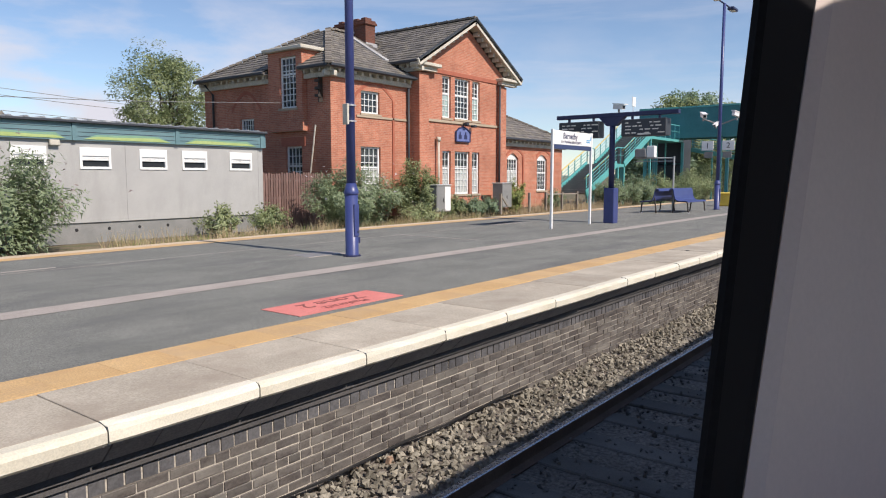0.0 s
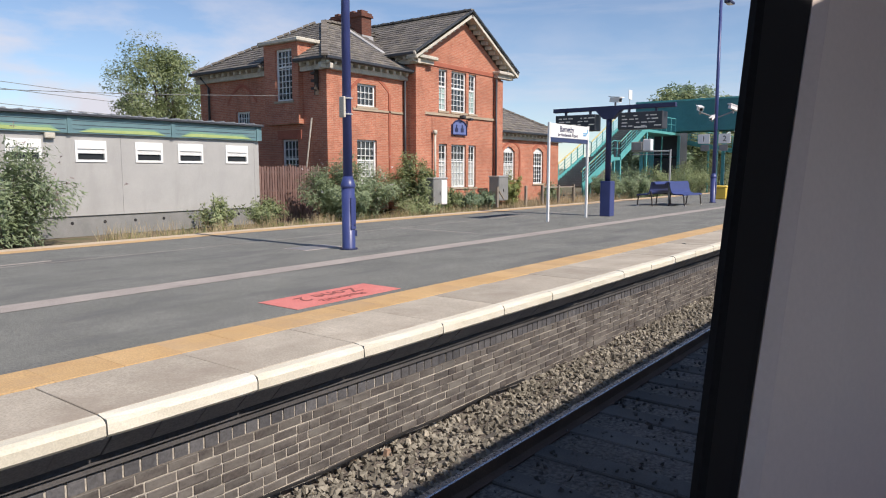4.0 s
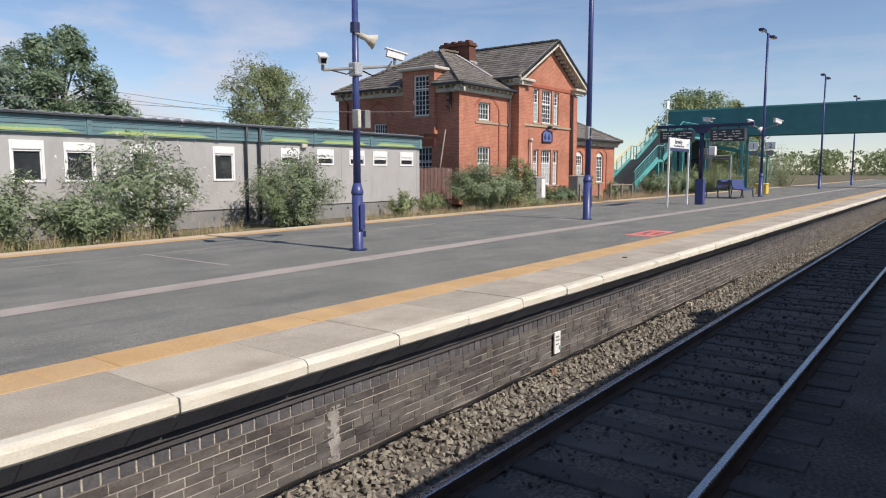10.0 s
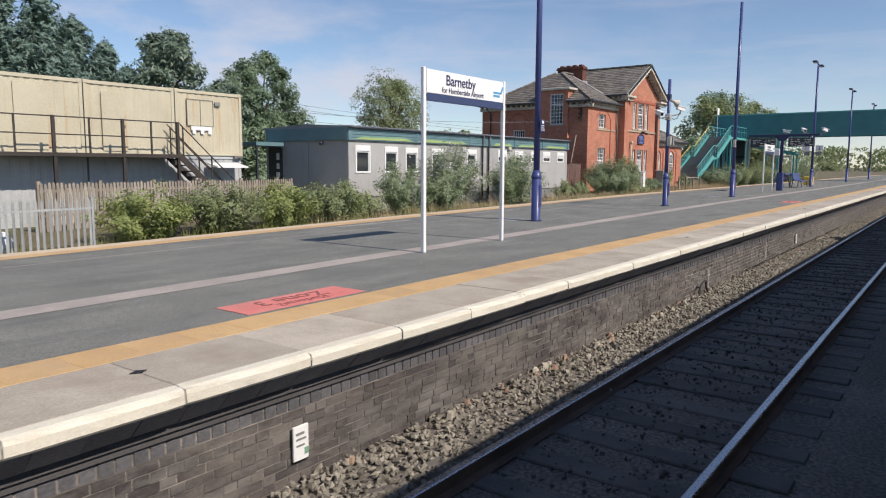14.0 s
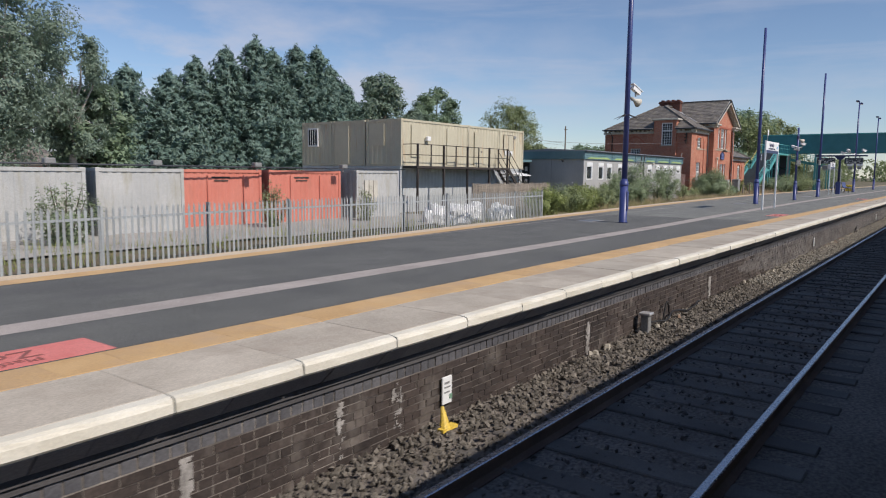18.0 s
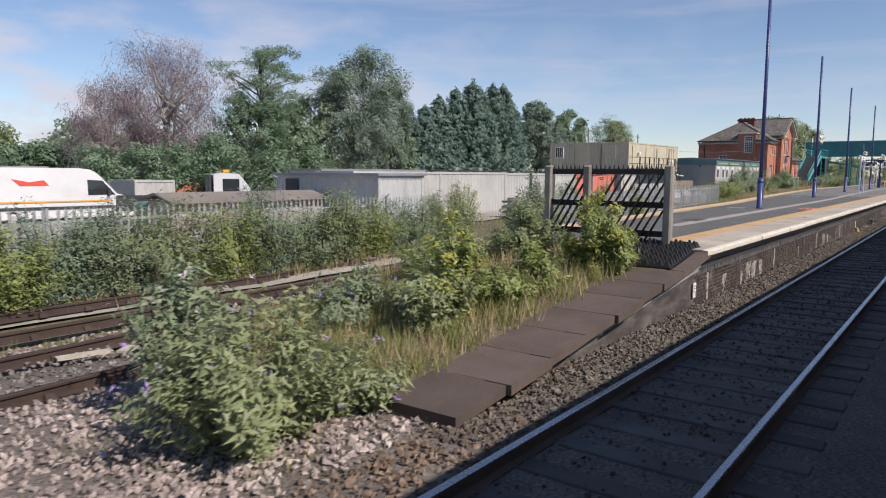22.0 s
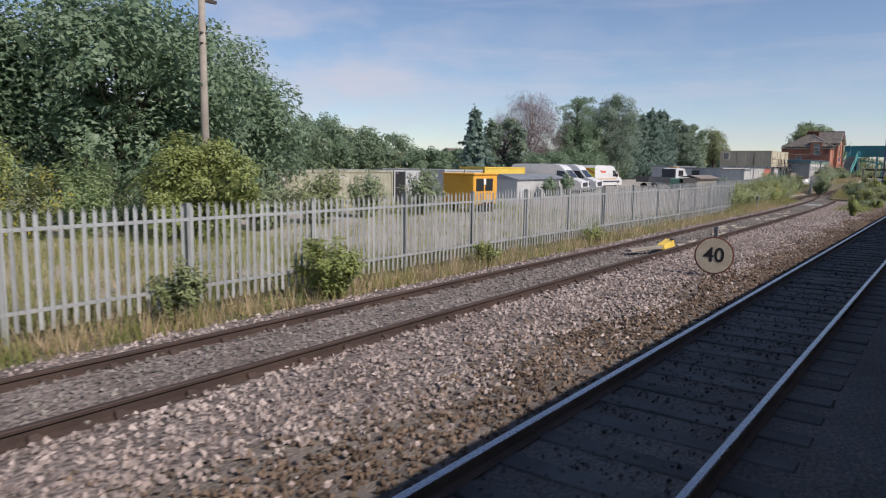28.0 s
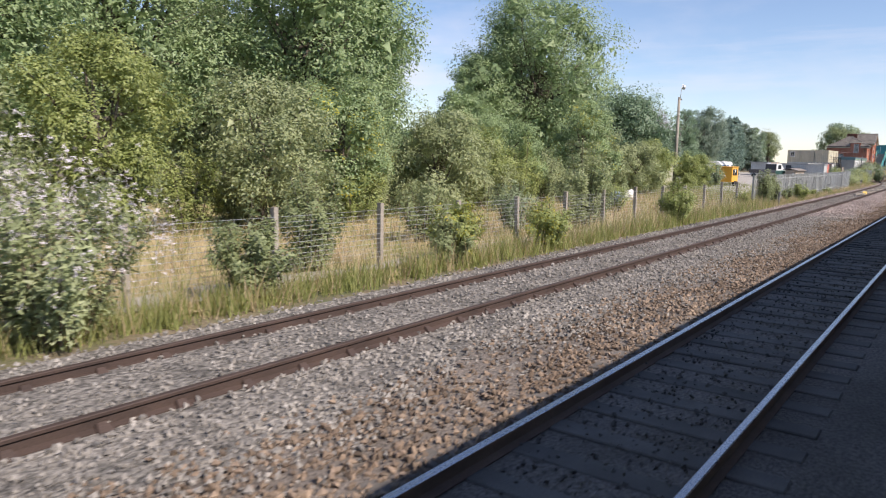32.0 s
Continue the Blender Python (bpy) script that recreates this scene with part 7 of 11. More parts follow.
def container(x0, x1, y0, y1, z0, h, mat, label, group="", doors=None, ribs=True):
    c = thing("shipping_container", (x0 + x1) / 2, (y0 + y1) / 2, z0, label, "container", group)
    z1 = z0 + h
    mb = MB()
    f = 0.11
    for x in (x0, x1 - f):
        for y in (y0, y1 - f):
            mb.box(x, x + f, y, y + f, z0, z1)
    for z in (z0, z1 - f):
        mb.box(x0 + f, x1 - f, y0, y0 + f, z, z + f).box(x0 + f, x1 - f, y1 - f, y1, z, z + f)
        mb.box(x0, x0 + f, y0 + f, y1 - f, z, z + f).box(x1 - f, x1, y0 + f, y1 - f, z, z + f)
    part("corner_frame", mb, mat, c)
    part("front_panel", corrugated(MB(), "y", y0 + 0.03, x0 + f, x1 - f, z0 + f, z1 - f), mat, c, "ribbed steel side")
    part("end_panel", corrugated(MB(), "x", x0 + 0.03, y0 + f, y1 - f, z0 + f, z1 - f), mat, c)
    part("end_panel", corrugated(MB(), "x", x1 - 0.03, y0 + f, y1 - f, z0 + f, z1 - f, out=-1), mat, c)
    part("back_panel", corrugated(MB(), "y", y1 - 0.03, x0 + f, x1 - f, z0 + f, z1 - f, out=-1), mat, c)
    part("roof_panel", MB().box(x0 + f, x1 - f, y0 + f, y1 - f, z1 - 0.06, z1 - 0.01), mat, c)
    part("floor_panel", MB().box(x0 + f, x1 - f, y0 + f, y1 - f, z0 + 0.02, z0 + 0.08), DARK_STEEL, c)
    for x in (x0 - 0.008, x1 - 0.17):
        for y in (y0 - 0.008, y1 - 0.17):
            part("corner_casting", MB().cham(x, x + 0.178, y, y + 0.178, z1 - 0.11, z1 + 0.012, 0.012), mat, c)
    return c


for x0, x1, z0, mat in ((-19.1, -13.05, 0.04, CONT_GREY), (-12.98, -6.9, 0.04, CONT_GREY)):
    container(x0, x1, 23.35, 25.8, z0, 2.56, mat, "pale grey container office under the upper row", "lower container row")
UP = [container(a, b, 23.3, 25.75, 2.62, 2.4, CONT_CREAM, "rust-streaked cream container office on the upper row", "upper container row") for a, b in ((-19.1, -13.1), (-13.06, -9.8), (-9.76, -6.85))]
container(-19.1, -13.1, 25.85, 28.3, 2.62, 2.4, CONT_CREAM, "cream container office behind on the upper row", "upper container row")
container(-19.1, -13.1, 28.35, 30.75, 2.62, 2.4, CONT_CREAM, "cream end container with a barred window", "upper container row")
container(-19.1, -13.1, 25.85, 30.75, 0.04, 2.56, CONT_GREY, "pale grey container under the upper row", "lower container row")


def stack_details():
    wd = part("door", MB().box(-15.2, -14.25, 23.27, 23.30, 2.72, 4.75), CONT_CREAM, UP[0], "cream steel door")
    part("door", MB().box(-18.3, -17.5, 23.27, 23.30, 3.1, 4.75), CONT_CREAM, UP[0], "cream shuttered panel")
    d2 = part("door", MB().box(-12.5, -11.65, 23.27, 23.30, 2.72, 4.68), CONT_CREAM, UP[1], "cream steel door")
    part("door_bolt", MB().box(-11.85, -11.7, 23.24, 23.27, 3.5, 3.6), RIDGE, d2)
    p3 = part("shutter", MB().box(-9.3, -8.75, 23.27, 23.30, 3.72, 4.65).box(-8.74, -8.2, 23.27, 23.30, 3.72, 4.65), CONT_CREAM, UP[2], "closed cream double shutter")
    part("frame_line", MB().box(-9.32, -9.30, 23.25, 23.28, 3.7, 4.68).box(-8.2, -8.18, 23.25, 23.28, 3.7, 4.68).box(-9.32, -8.18, 23.25, 23.28, 4.66, 4.69).box(-8.755, -8.735, 23.25, 23.28, 3.7, 4.66), RIDGE, p3)
    part("torn_notice", MB().box(-9.15, -8.25, 23.265, 23.27, 3.55, 3.70).box(-9.1, -8.95, 23.265, 23.27, 3.42, 3.55).box(-8.75, -8.6, 23.265, 23.27, 3.42, 3.55).box(-8.42, -8.27, 23.265, 23.27, 3.42, 3.55), UPVC, UP[2], "torn white notice")
    part("vent_grille", MB().box(-8.1, -7.85, 23.26, 23.28, 4.5, 4.65), GREY_BOX, UP[2])
    part("drain_spout", MB().box(-7.3, -6.9, 23.2, 23.3, 2.55, 2.62), RIDGE, UP[2])
    part("flood_light", MB().cham(-17.15, -16.85, 23.1, 23.3, 3.95, 4.2, 0.03), WHITE, UP[0], "white wall lamp")
    # end windows and panels
    e = bpy.data.objects["shipping_container.006"]
    w = part("window", MB().box(-19.16, -19.10, 29.4, 30.2, 3.68, 4.7), UPVC, e, "barred end window")
    part("pane", MB().box(-19.17, -19.161, 29.47, 30.13, 3.75, 4.63), GLASS, w)
    part("window_bars", MB().box(-19.18, -19.171, 29.78, 29.82, 3.75, 4.63).box(-19.18, -19.171, 29.6, 29.63, 3.75, 4.63).box(-19.18, -19.171, 29.95, 29.98, 3.75, 4.63), UPVC, w)
    part("panel", MB().box(-19.14, -19.10, 27.0, 28.02, 2.72, 4.72), CONT_CREAM, bpy.data.objects["shipping_container.005"], "flush end door")
    part("panel", MB().box(-19.14, -19.10, 24.45, 25.5, 3.66, 4.78), CONT_CREAM, UP[0], "flush shutter panel")
    # walkway, rails and stair
    g = thing("steel_walkway", -14.5, 22.6, 0.1, "dark steel access walkway with railings and stair", "walkway")
    part("deck", MB().box(-19.0, -10.2, 22.3, 23.28, 2.5, 2.62), DARK_STEEL, g)
    for x in (-18.9, -16.7, -14.5, -12.3, -10.3):
        part("support_post", MB().box(x - 0.045, x + 0.045, 22.32, 22.41, 0.1, 3.75), DARK_STEEL, g)
    for z in (3.18, 3.72):
        part("guard_rail", MB().tube([(-19.0, 22.36, z), (-10.25, 22.36, z)], 0.022, 6), DARK_STEEL, g)
        part("guard_rail", MB().tube([(-19.0, 22.36, z), (-19.0, 23.25, z)], 0.022, 6), DARK_STEEL, g)
    for x in (-17.8, -15.6, -13.4, -11.3):
        part("guard_post", MB().box(x - 0.025, x + 0.025, 22.335, 22.385, 2.62, 3.74), DARK_STEEL, g)
    top, bot = Vector((-10.25, 22.5, 2.55)), Vector((-7.7, 22.5, 0.25))
    for y in (22.32, 23.1):
        o = Vector((0, y - 22.5, 0))
        part("stringer", MB().obox(top + o, bot + o, 0.05, 0.2), DARK_STEEL, g)
        part("handrail", MB().tube([top + o + Vector((0, 0, 1.15)), bot + o + Vector((0, 0, 1.15))], 0.022, 6).tube([top + o + Vector((0, 0, 0.6)), bot + o + Vector((0, 0, 0.6))], 0.02, 6), DARK_STEEL, g)
        for t in (0.05, 0.5, 0.95):
            p = top.lerp(bot, t) + o
            part("baluster", MB().box(p.x - 0.02, p.x + 0.02, p.y - 0.02, p.y + 0.02, p.z, p.z + 1.15), DARK_STEEL, g)
    for k in range(11):
        p = top.lerp(bot, (k + 0.5) / 11)
        part("tread", MB().box(p.x - 0.13, p.x + 0.13, 22.34, 23.08, p.z - 0.02, p.z + 0.02), DARK_STEEL, g)
    part("stair_hood", MB().prism([(22.5, 2.2), (23.2, 2.35), (23.2, 2.3), (22.5, 2.15)], "x", -8.6, -7.2), UPVC, g, "pale sloping hood")


stack_details()
wc = container(-23.8, -20.9, 21.9, 24.3, 0.0, 2.34, CONT_WHITE, "small white welfare container with a shuttered window", "lower container row")
part("window_shutter", MB().box(-23.3, -22.45, 21.86, 21.9, 0.9, 1.9), CREAMY, wc, "cream shuttered window")
part("shutter_bars", MB().box(-23.05, -23.02, 21.85, 21.86, 0.9, 1.9).box(-22.75, -22.72, 21.85, 21.86, 0.9, 1.9), RIDGE, wc)
for a, b, y in ((-28.45, -24.5, 22.2), (-32.3, -28.75, 22.3)):
    rc = container(a, b, y, y + 6, 0.0, 2.3, CONT_RED, "faded red shipping container, end on", "red containers")
    mk = part("marking_bars", MB().box(a + 1.3, a + 2.1, y + 0.015, y + 0.022, 1.98, 2.04).box(a + 1.4, a + 2.0, y + 0.015, y + 0.022, 1.86, 1.91), DARK_STEEL, rc, "short dark marking bars")
    part("lock_rod", MB().tube([(a + 2.7, y - 0.01, 0.2), (a + 2.7, y - 0.01, 2.1)], 0.02, 6).tube([(a + 1.1, y - 0.01, 0.2), (a + 1.1, y - 0.01, 2.1)], 0.02, 6), CONT_RED, rc)
for k, (a, b, y) in enumerate(((-35.8, -32.8, 21.3), (-38.9, -36.15, 21.2), (-41.9, -39.25, 21.2))):
    container(a, b, y, y + 6, 0.0, 2.3, CONT_WHITE, "off-white shipping container, end on, rust streaked", "white containers")
container(-48.3, -42.2, 21.0, 23.4, 0.0, 2.33, CONT_WHITE, "off-white shipping container, side on, rust streaked", "white containers")
container(-54.6, -48.5, 20.8, 23.2, 0.0, 2.33, CONT_WHITE, "off-white shipping container, side on, rust streaked", "white containers")
sh = container(-55.8, -53.0, 18.3, 24.4, 0.0, 2.15, CONT_GREY, "pale grey site hut with flat roof, end on", "site huts")
part("roof_edge", MB().box(-55.9, -52.9, 18.2, 24.5, 2.15, 2.25), ROOF_METAL, sh)
# Flat black plate paints the dark inside of an open door.
part("doorway", MB().box(-55.83, -55.8, 22.9, 23.7, 0.2, 2.0), GUTTER, sh)
sh = container(-49.9, -41.4, 27.8, 30.3, 0.0, 2.36, CONT_GREY, "long pale grey site hut with low pitched roof", "site huts")
part("roof_edge", MB().box(-50.1, -41.2, 27.6, 30.5, 2.36, 2.48), ROOF_METAL, sh)
bt = thing("container_roof_lamps", -40, 22, 2.3, "small grey floodlights standing on the container roofs", "lamp")
for x in (-24.9, -29.5, -33.6, -37.0, -40.6, -44.0, -46.2):
    l = part("lamp_head", MB().cham(x - 0.16, x + 0.16, 21.5, 21.75, 2.4, 2.58, 0.03), GREY_BOX, bt)
    part("lamp_stem", MB().tube([(x, 21.62, 2.25), (x, 21.62, 2.42)], 0.02, 6), GREY_BOX, l)
part("feed_pipe", MB().tube([(-48, 21.62, 2.42), (-30, 21.9, 2.40), (-20.0, 22.3, 2.42)], 0.03, 6), GUTTER, bt)


# ======================= footbridge =======================
def footbridge():
    b = thing("footbridge", 52, 20, 0.9, "turquoise steel station footbridge with long stairs", "footbridge")
    ya, yb = 19.6, 21.8
    flights = [((40.2, 1.25), (44.8, 3.2)), ((46.0, 3.2), (50.6, 5.35))]
    for (xa, za), (xb, zb) in flights:
        for y in (ya, yb):
            part("stringer", MB().obox((xa, y, za), (xb, y, zb), 0.09, 0.42), TEAL, b, "turquoise stair stringer")
            part("handrail", MB().tube([(xa, y, za + 1.1), (xb, y, zb + 1.1)], 0.035, 8), YELLOW_RAIL if y == yb else TEAL, b)
            for z in (0.4, 0.62, 0.85):
                part("infill_rail", MB().tube([(xa, y, za + z), (xb, y, zb + z)], 0.018, 6), TEAL, b)
            for k in range(6):
                t = k / 5
                x, z = xa + (xb - xa) * t, za + (zb - za) * t
                part("baluster", MB().box(x - 0.025, x + 0.025, y - 0.025, y + 0.025, z, z + 1.1), TEAL, b)
        part("handrail", MB().tube([(xa, ya + 0.12, za + 0.95), (xb, ya + 0.12, zb + 0.95)], 0.03, 8), YELLOW_RAIL, b)
        for k in range(13):
            t = (k + 0.5) / 13
            x, z = xa + (xb - xa) * t, za + (zb - za) * t
            part("tread", MB().box(x - 0.18, x + 0.18, ya + 0.05, yb - 0.05, z - 0.03, z + 0.03), GREY_BOX, b)
            part("riser", MB().box(x + 0.15, x + 0.17, ya + 0.05, yb - 0.05, z - 0.12, z + 0.1), GREY_BOX, b)
    for x0, x1, z in ((44.8, 46.0, 3.2), (50.6, 58.0, 5.35)):
        part("landing", MB().box(x0, x1, ya, yb, z - 0.2, z), TEAL, b)
        for y in (ya, yb):
            part("handrail", MB().tube([(x0, y, z + 1.1), (x1, y, z + 1.1)], 0.035, 8).tube([(x0, y, z + 0.6), (x1, y, z + 0.6)], 0.018, 6), TEAL, b)
            n = max(2, int(x1 - x0))
            for k in range(n + 1):
                x = x0 + (x1 - x0) * k / n
                part("baluster", MB().box(x - 0.025, x + 0.025, y - 0.025, y + 0.025, z, z + 1.1), TEAL, b)
        for x in (x0 + 0.1, x1 - 0.1):
            for y in (ya, yb):
                part("column", MB().box(x - 0.08, x + 0.08, y - 0.08, y + 0.08, 0.4, z - 0.2), TEAL, b)
    # span over the tracks with solid parapets
    for x in (57.0, 59.4):
        part("parapet", MB().box(x - 0.05, x + 0.05, -8.0, 23.0, 5.9, 7.85), TEAL_DEEP, b, "deep teal solid bridge side")
        part("parapet_cap", MB().box(x - 0.12, x + 0.12, -8.0, 23.0, 7.85, 7.98), TEAL, b)
        part("girder", MB().box(x - 0.08, x + 0.08, -8.0, 23.0, 5.45, 5.9), TEAL_DEEP, b)
    part("span_deck", MB().box(57.0, 59.4, -8.0, 23.0, 5.75, 5.9), GREY_BOX, b)
    for y in (22.5, 16.4, -7.0):
        for x in (57.2, 59.2):
            part("column", MB().box(x - 0.12, x + 0.12, y - 0.12, y + 0.12, 0.0, 5.5), TEAL, b)
    part("lift_tower", MB().box(60.0, 62.4, 20.4, 23.2, 0.8, 6.2), GUTTER, b, "dark glazed lift tower")
    fr = MB()
    for y in (20.4, 21.8, 23.2):
        for z in (0.8, 3.4, 6.1):
            fr.box(59.95, 60.0, 20.3, 23.3, z, z + 0.1)
        fr.box(59.94, 60.0, y - 0.05, y + 0.05, 0.8, 6.2)
    part("tower_frame", fr, TEAL, b)
    # a railed walkway sloping down beyond the span
    for x in (62.6, 64.6):
        part("walkway_beam", MB().obox((x, 21.0, 4.85), (x, 15.6, 3.75), 0.08, 0.34), TEAL, b)
        part("handrail", MB().tube([(x, 21.0, 6.05), (x, 15.6, 4.95)], 0.035, 8), TEAL, b)
        for dz in (0.35, 0.58, 0.81):
            part("infill_rail", MB().tube([(x, 21.0, 4.95 + dz), (x, 15.6, 3.85 + dz)], 0.018, 6), TEAL, b)
        for k in range(8):
            y = 21.0 - 5.4 * k / 7
            z = 4.95 - 1.1 * k / 7
            part("baluster", MB().box(x - 0.025, x + 0.025, y - 0.025, y + 0.025, z - 0.1, z + 1.1), TEAL, b)
        for y, z in ((18.6, 4.3), (15.8, 3.7)):
            part("column", MB().box(x - 0.07, x + 0.07, y - 0.07, y + 0.07, 0.0, z), TEAL, b)
    part("walkway_deck", MB().obox((63.6, 21.0, 4.9), (63.6, 15.6, 3.8), 2.0, 0.06), GREY_BOX, b)
    part("white_sign", MB().cham(50.6, 51.2, 21.0, 21.05, 7.6, 8.3, 0.01).box(50.88, 50.92, 21.05, 21.09, 5.35, 8.3), WHITE, b, "white sign on the stair head")


footbridge()
for x, y, w, d, h, zb, lbl, mt in ((24.3, 19.0, 1.0, 0.7, 1.15, 0.75, "grey two-door equipment cabinet with white end", GREY_BOX), (30.2, 19.4, 0.9, 0.6, 1.2, 0.75, "grey equipment cabinet before the brick wing", GREY_BOX)):
    c = thing("equipment_cabinet", x, y, zb, lbl, "cabinet", "lineside cabinets")
    part("body", MB().cham(x - w / 2, x + w / 2, y - d / 2, y + d / 2, zb, zb + h, 0.02), mt, c)
    part("roof", MB().cham(x - w / 2 - 0.04, x + w / 2 + 0.04, y - d / 2 - 0.04, y + d / 2 + 0.04, zb + h, zb + h + 0.06, 0.02), ALU, c)
    if x < 26:
        part("pale_door", MB().cham(x + 0.08, x + w / 2 - 0.01, y - d / 2 - 0.015, y - d / 2, zb + 0.05, zb + h - 0.04, 0.005), UPVC, c, "whitish door leaf")
    part("door", MB().cham(x - w / 2 + 0.02, x + 0.06, y - d / 2 - 0.015, y - d / 2, zb + 0.05, zb + h - 0.04, 0.005), mt, c)
    part("handle", MB().box(x - 0.06, x - 0.03, y - d / 2 - 0.04, y - d / 2 - 0.015, zb + 0.45, zb + 0.6), DARK, c)
f = thing("post_and_rail", 33, 18.2, 0.75, "low weathered timber post and rail by the wing", "fence")
for x in (28.2, 30.9, 32.6, 34.4, 36.2):
    part("post", MB().cham(x - 0.06, x + 0.06, 18.14, 18.26, 0.5, 1.5, 0.01), WOOD_GREY, f)
part("rail", MB().obox((32.6, 18.2, 1.4), (36.2, 18.2, 1.36), 0.05, 0.07).obox((28.2, 18.2, 1.45), (28.8, 18.2, 0.9), 0.05, 0.07), WOOD_GREY, f)


# ======================= plants =======================
def leaf_cloud(rng, centres, n_per, spread, size, elong=1.8, out=None, droop=0.25, flat=0.8):
    """Pointed leaves scattered about clump centres. Returns verts (3n, 3)."""
    k = len(centres)
    idx = np.repeat(np.arange(k), n_per)
    n = len(idx)
    off = rng.normal(size=(n, 3))
    off *= np.minimum(1.0, 1.55 / (np.linalg.norm(off, axis=1) + 1e-9))[:, None] * np.array([1, 1, flat])
    sp = spread[idx][:, None] if isinstance(spread, np.ndarray) else spread
    p = centres[idx] + off * sp
    d = rng.normal(size=(n, 3))
    nrm = rng.normal(size=(n, 3)) * 0.6
    if out is not None:
        nrm += out[idx] * 1.3
        nrm[:, 2] += 0.35
        d += out[idx] * 0.2
    d[:, 2] -= droop
    nrm /= np.linalg.norm(nrm, axis=1)[:, None] + 1e-9
    d -= nrm * np.sum(d * nrm, axis=1)[:, None]
    d /= np.linalg.norm(d, axis=1)[:, None] + 1e-9
    s = np.cross(nrm, d)
    s /= np.linalg.norm(s, axis=1)[:, None] + 1e-9
    L = (size * rng.uniform(0.65, 1.35, n))[:, None]
    W = L / elong
    V = np.empty((n, 3, 3))
    V[:, 0] = p - s * W * 0.5
    V[:, 1] = p + s * W * 0.5
    V[:, 2] = p + d * L
    return V.reshape(-1, 3)


def tris(n):
    return np.arange(n * 3).reshape(-1, 3)


def leaf_part(name, V, mat, parent, label=""):
    return part(name, np_mesh(name, V, tris(len(V) // 3), mat), mat, parent, label)


def limb(mb, p, q, r0, r1, rg, n=4, wob=0.12):
    p, q = Vector(p), Vector(q)
    L = (q - p).length
    pts = [p.lerp(q, k / n) + Vector((rg.uniform(-1, 1), rg.uniform(-1, 1), rg.uniform(-0.3, 0.6))) * (wob * L * 0.25 if 0 < k < n else 0) for k in range(n + 1)]
    mb.tube(pts, [r0 + (r1 - r0) * k / n for k in range(n + 1)], 6, caps=False)


def inner_fill(rng, centres, radii, n, flat=1.0):
    """Broad shaded leaves deep inside a crown, which close it."""
    k, n = len(centres), n * 2
    d = rng.normal(size=(k * n, 3))
    d /= np.linalg.norm(d, axis=1)[:, None] + 1e-9
    idx = np.repeat(np.arange(k), n)
    p = centres[idx] + d * (radii[idx] * rng.uniform(0.0, 0.62, k * n))[:, None] * np.array([1, 1, flat])
    return leaf_cloud(rng, p, 1, 0.01, float(np.mean(radii)) * 0.27, 1.4, d, 0.2)


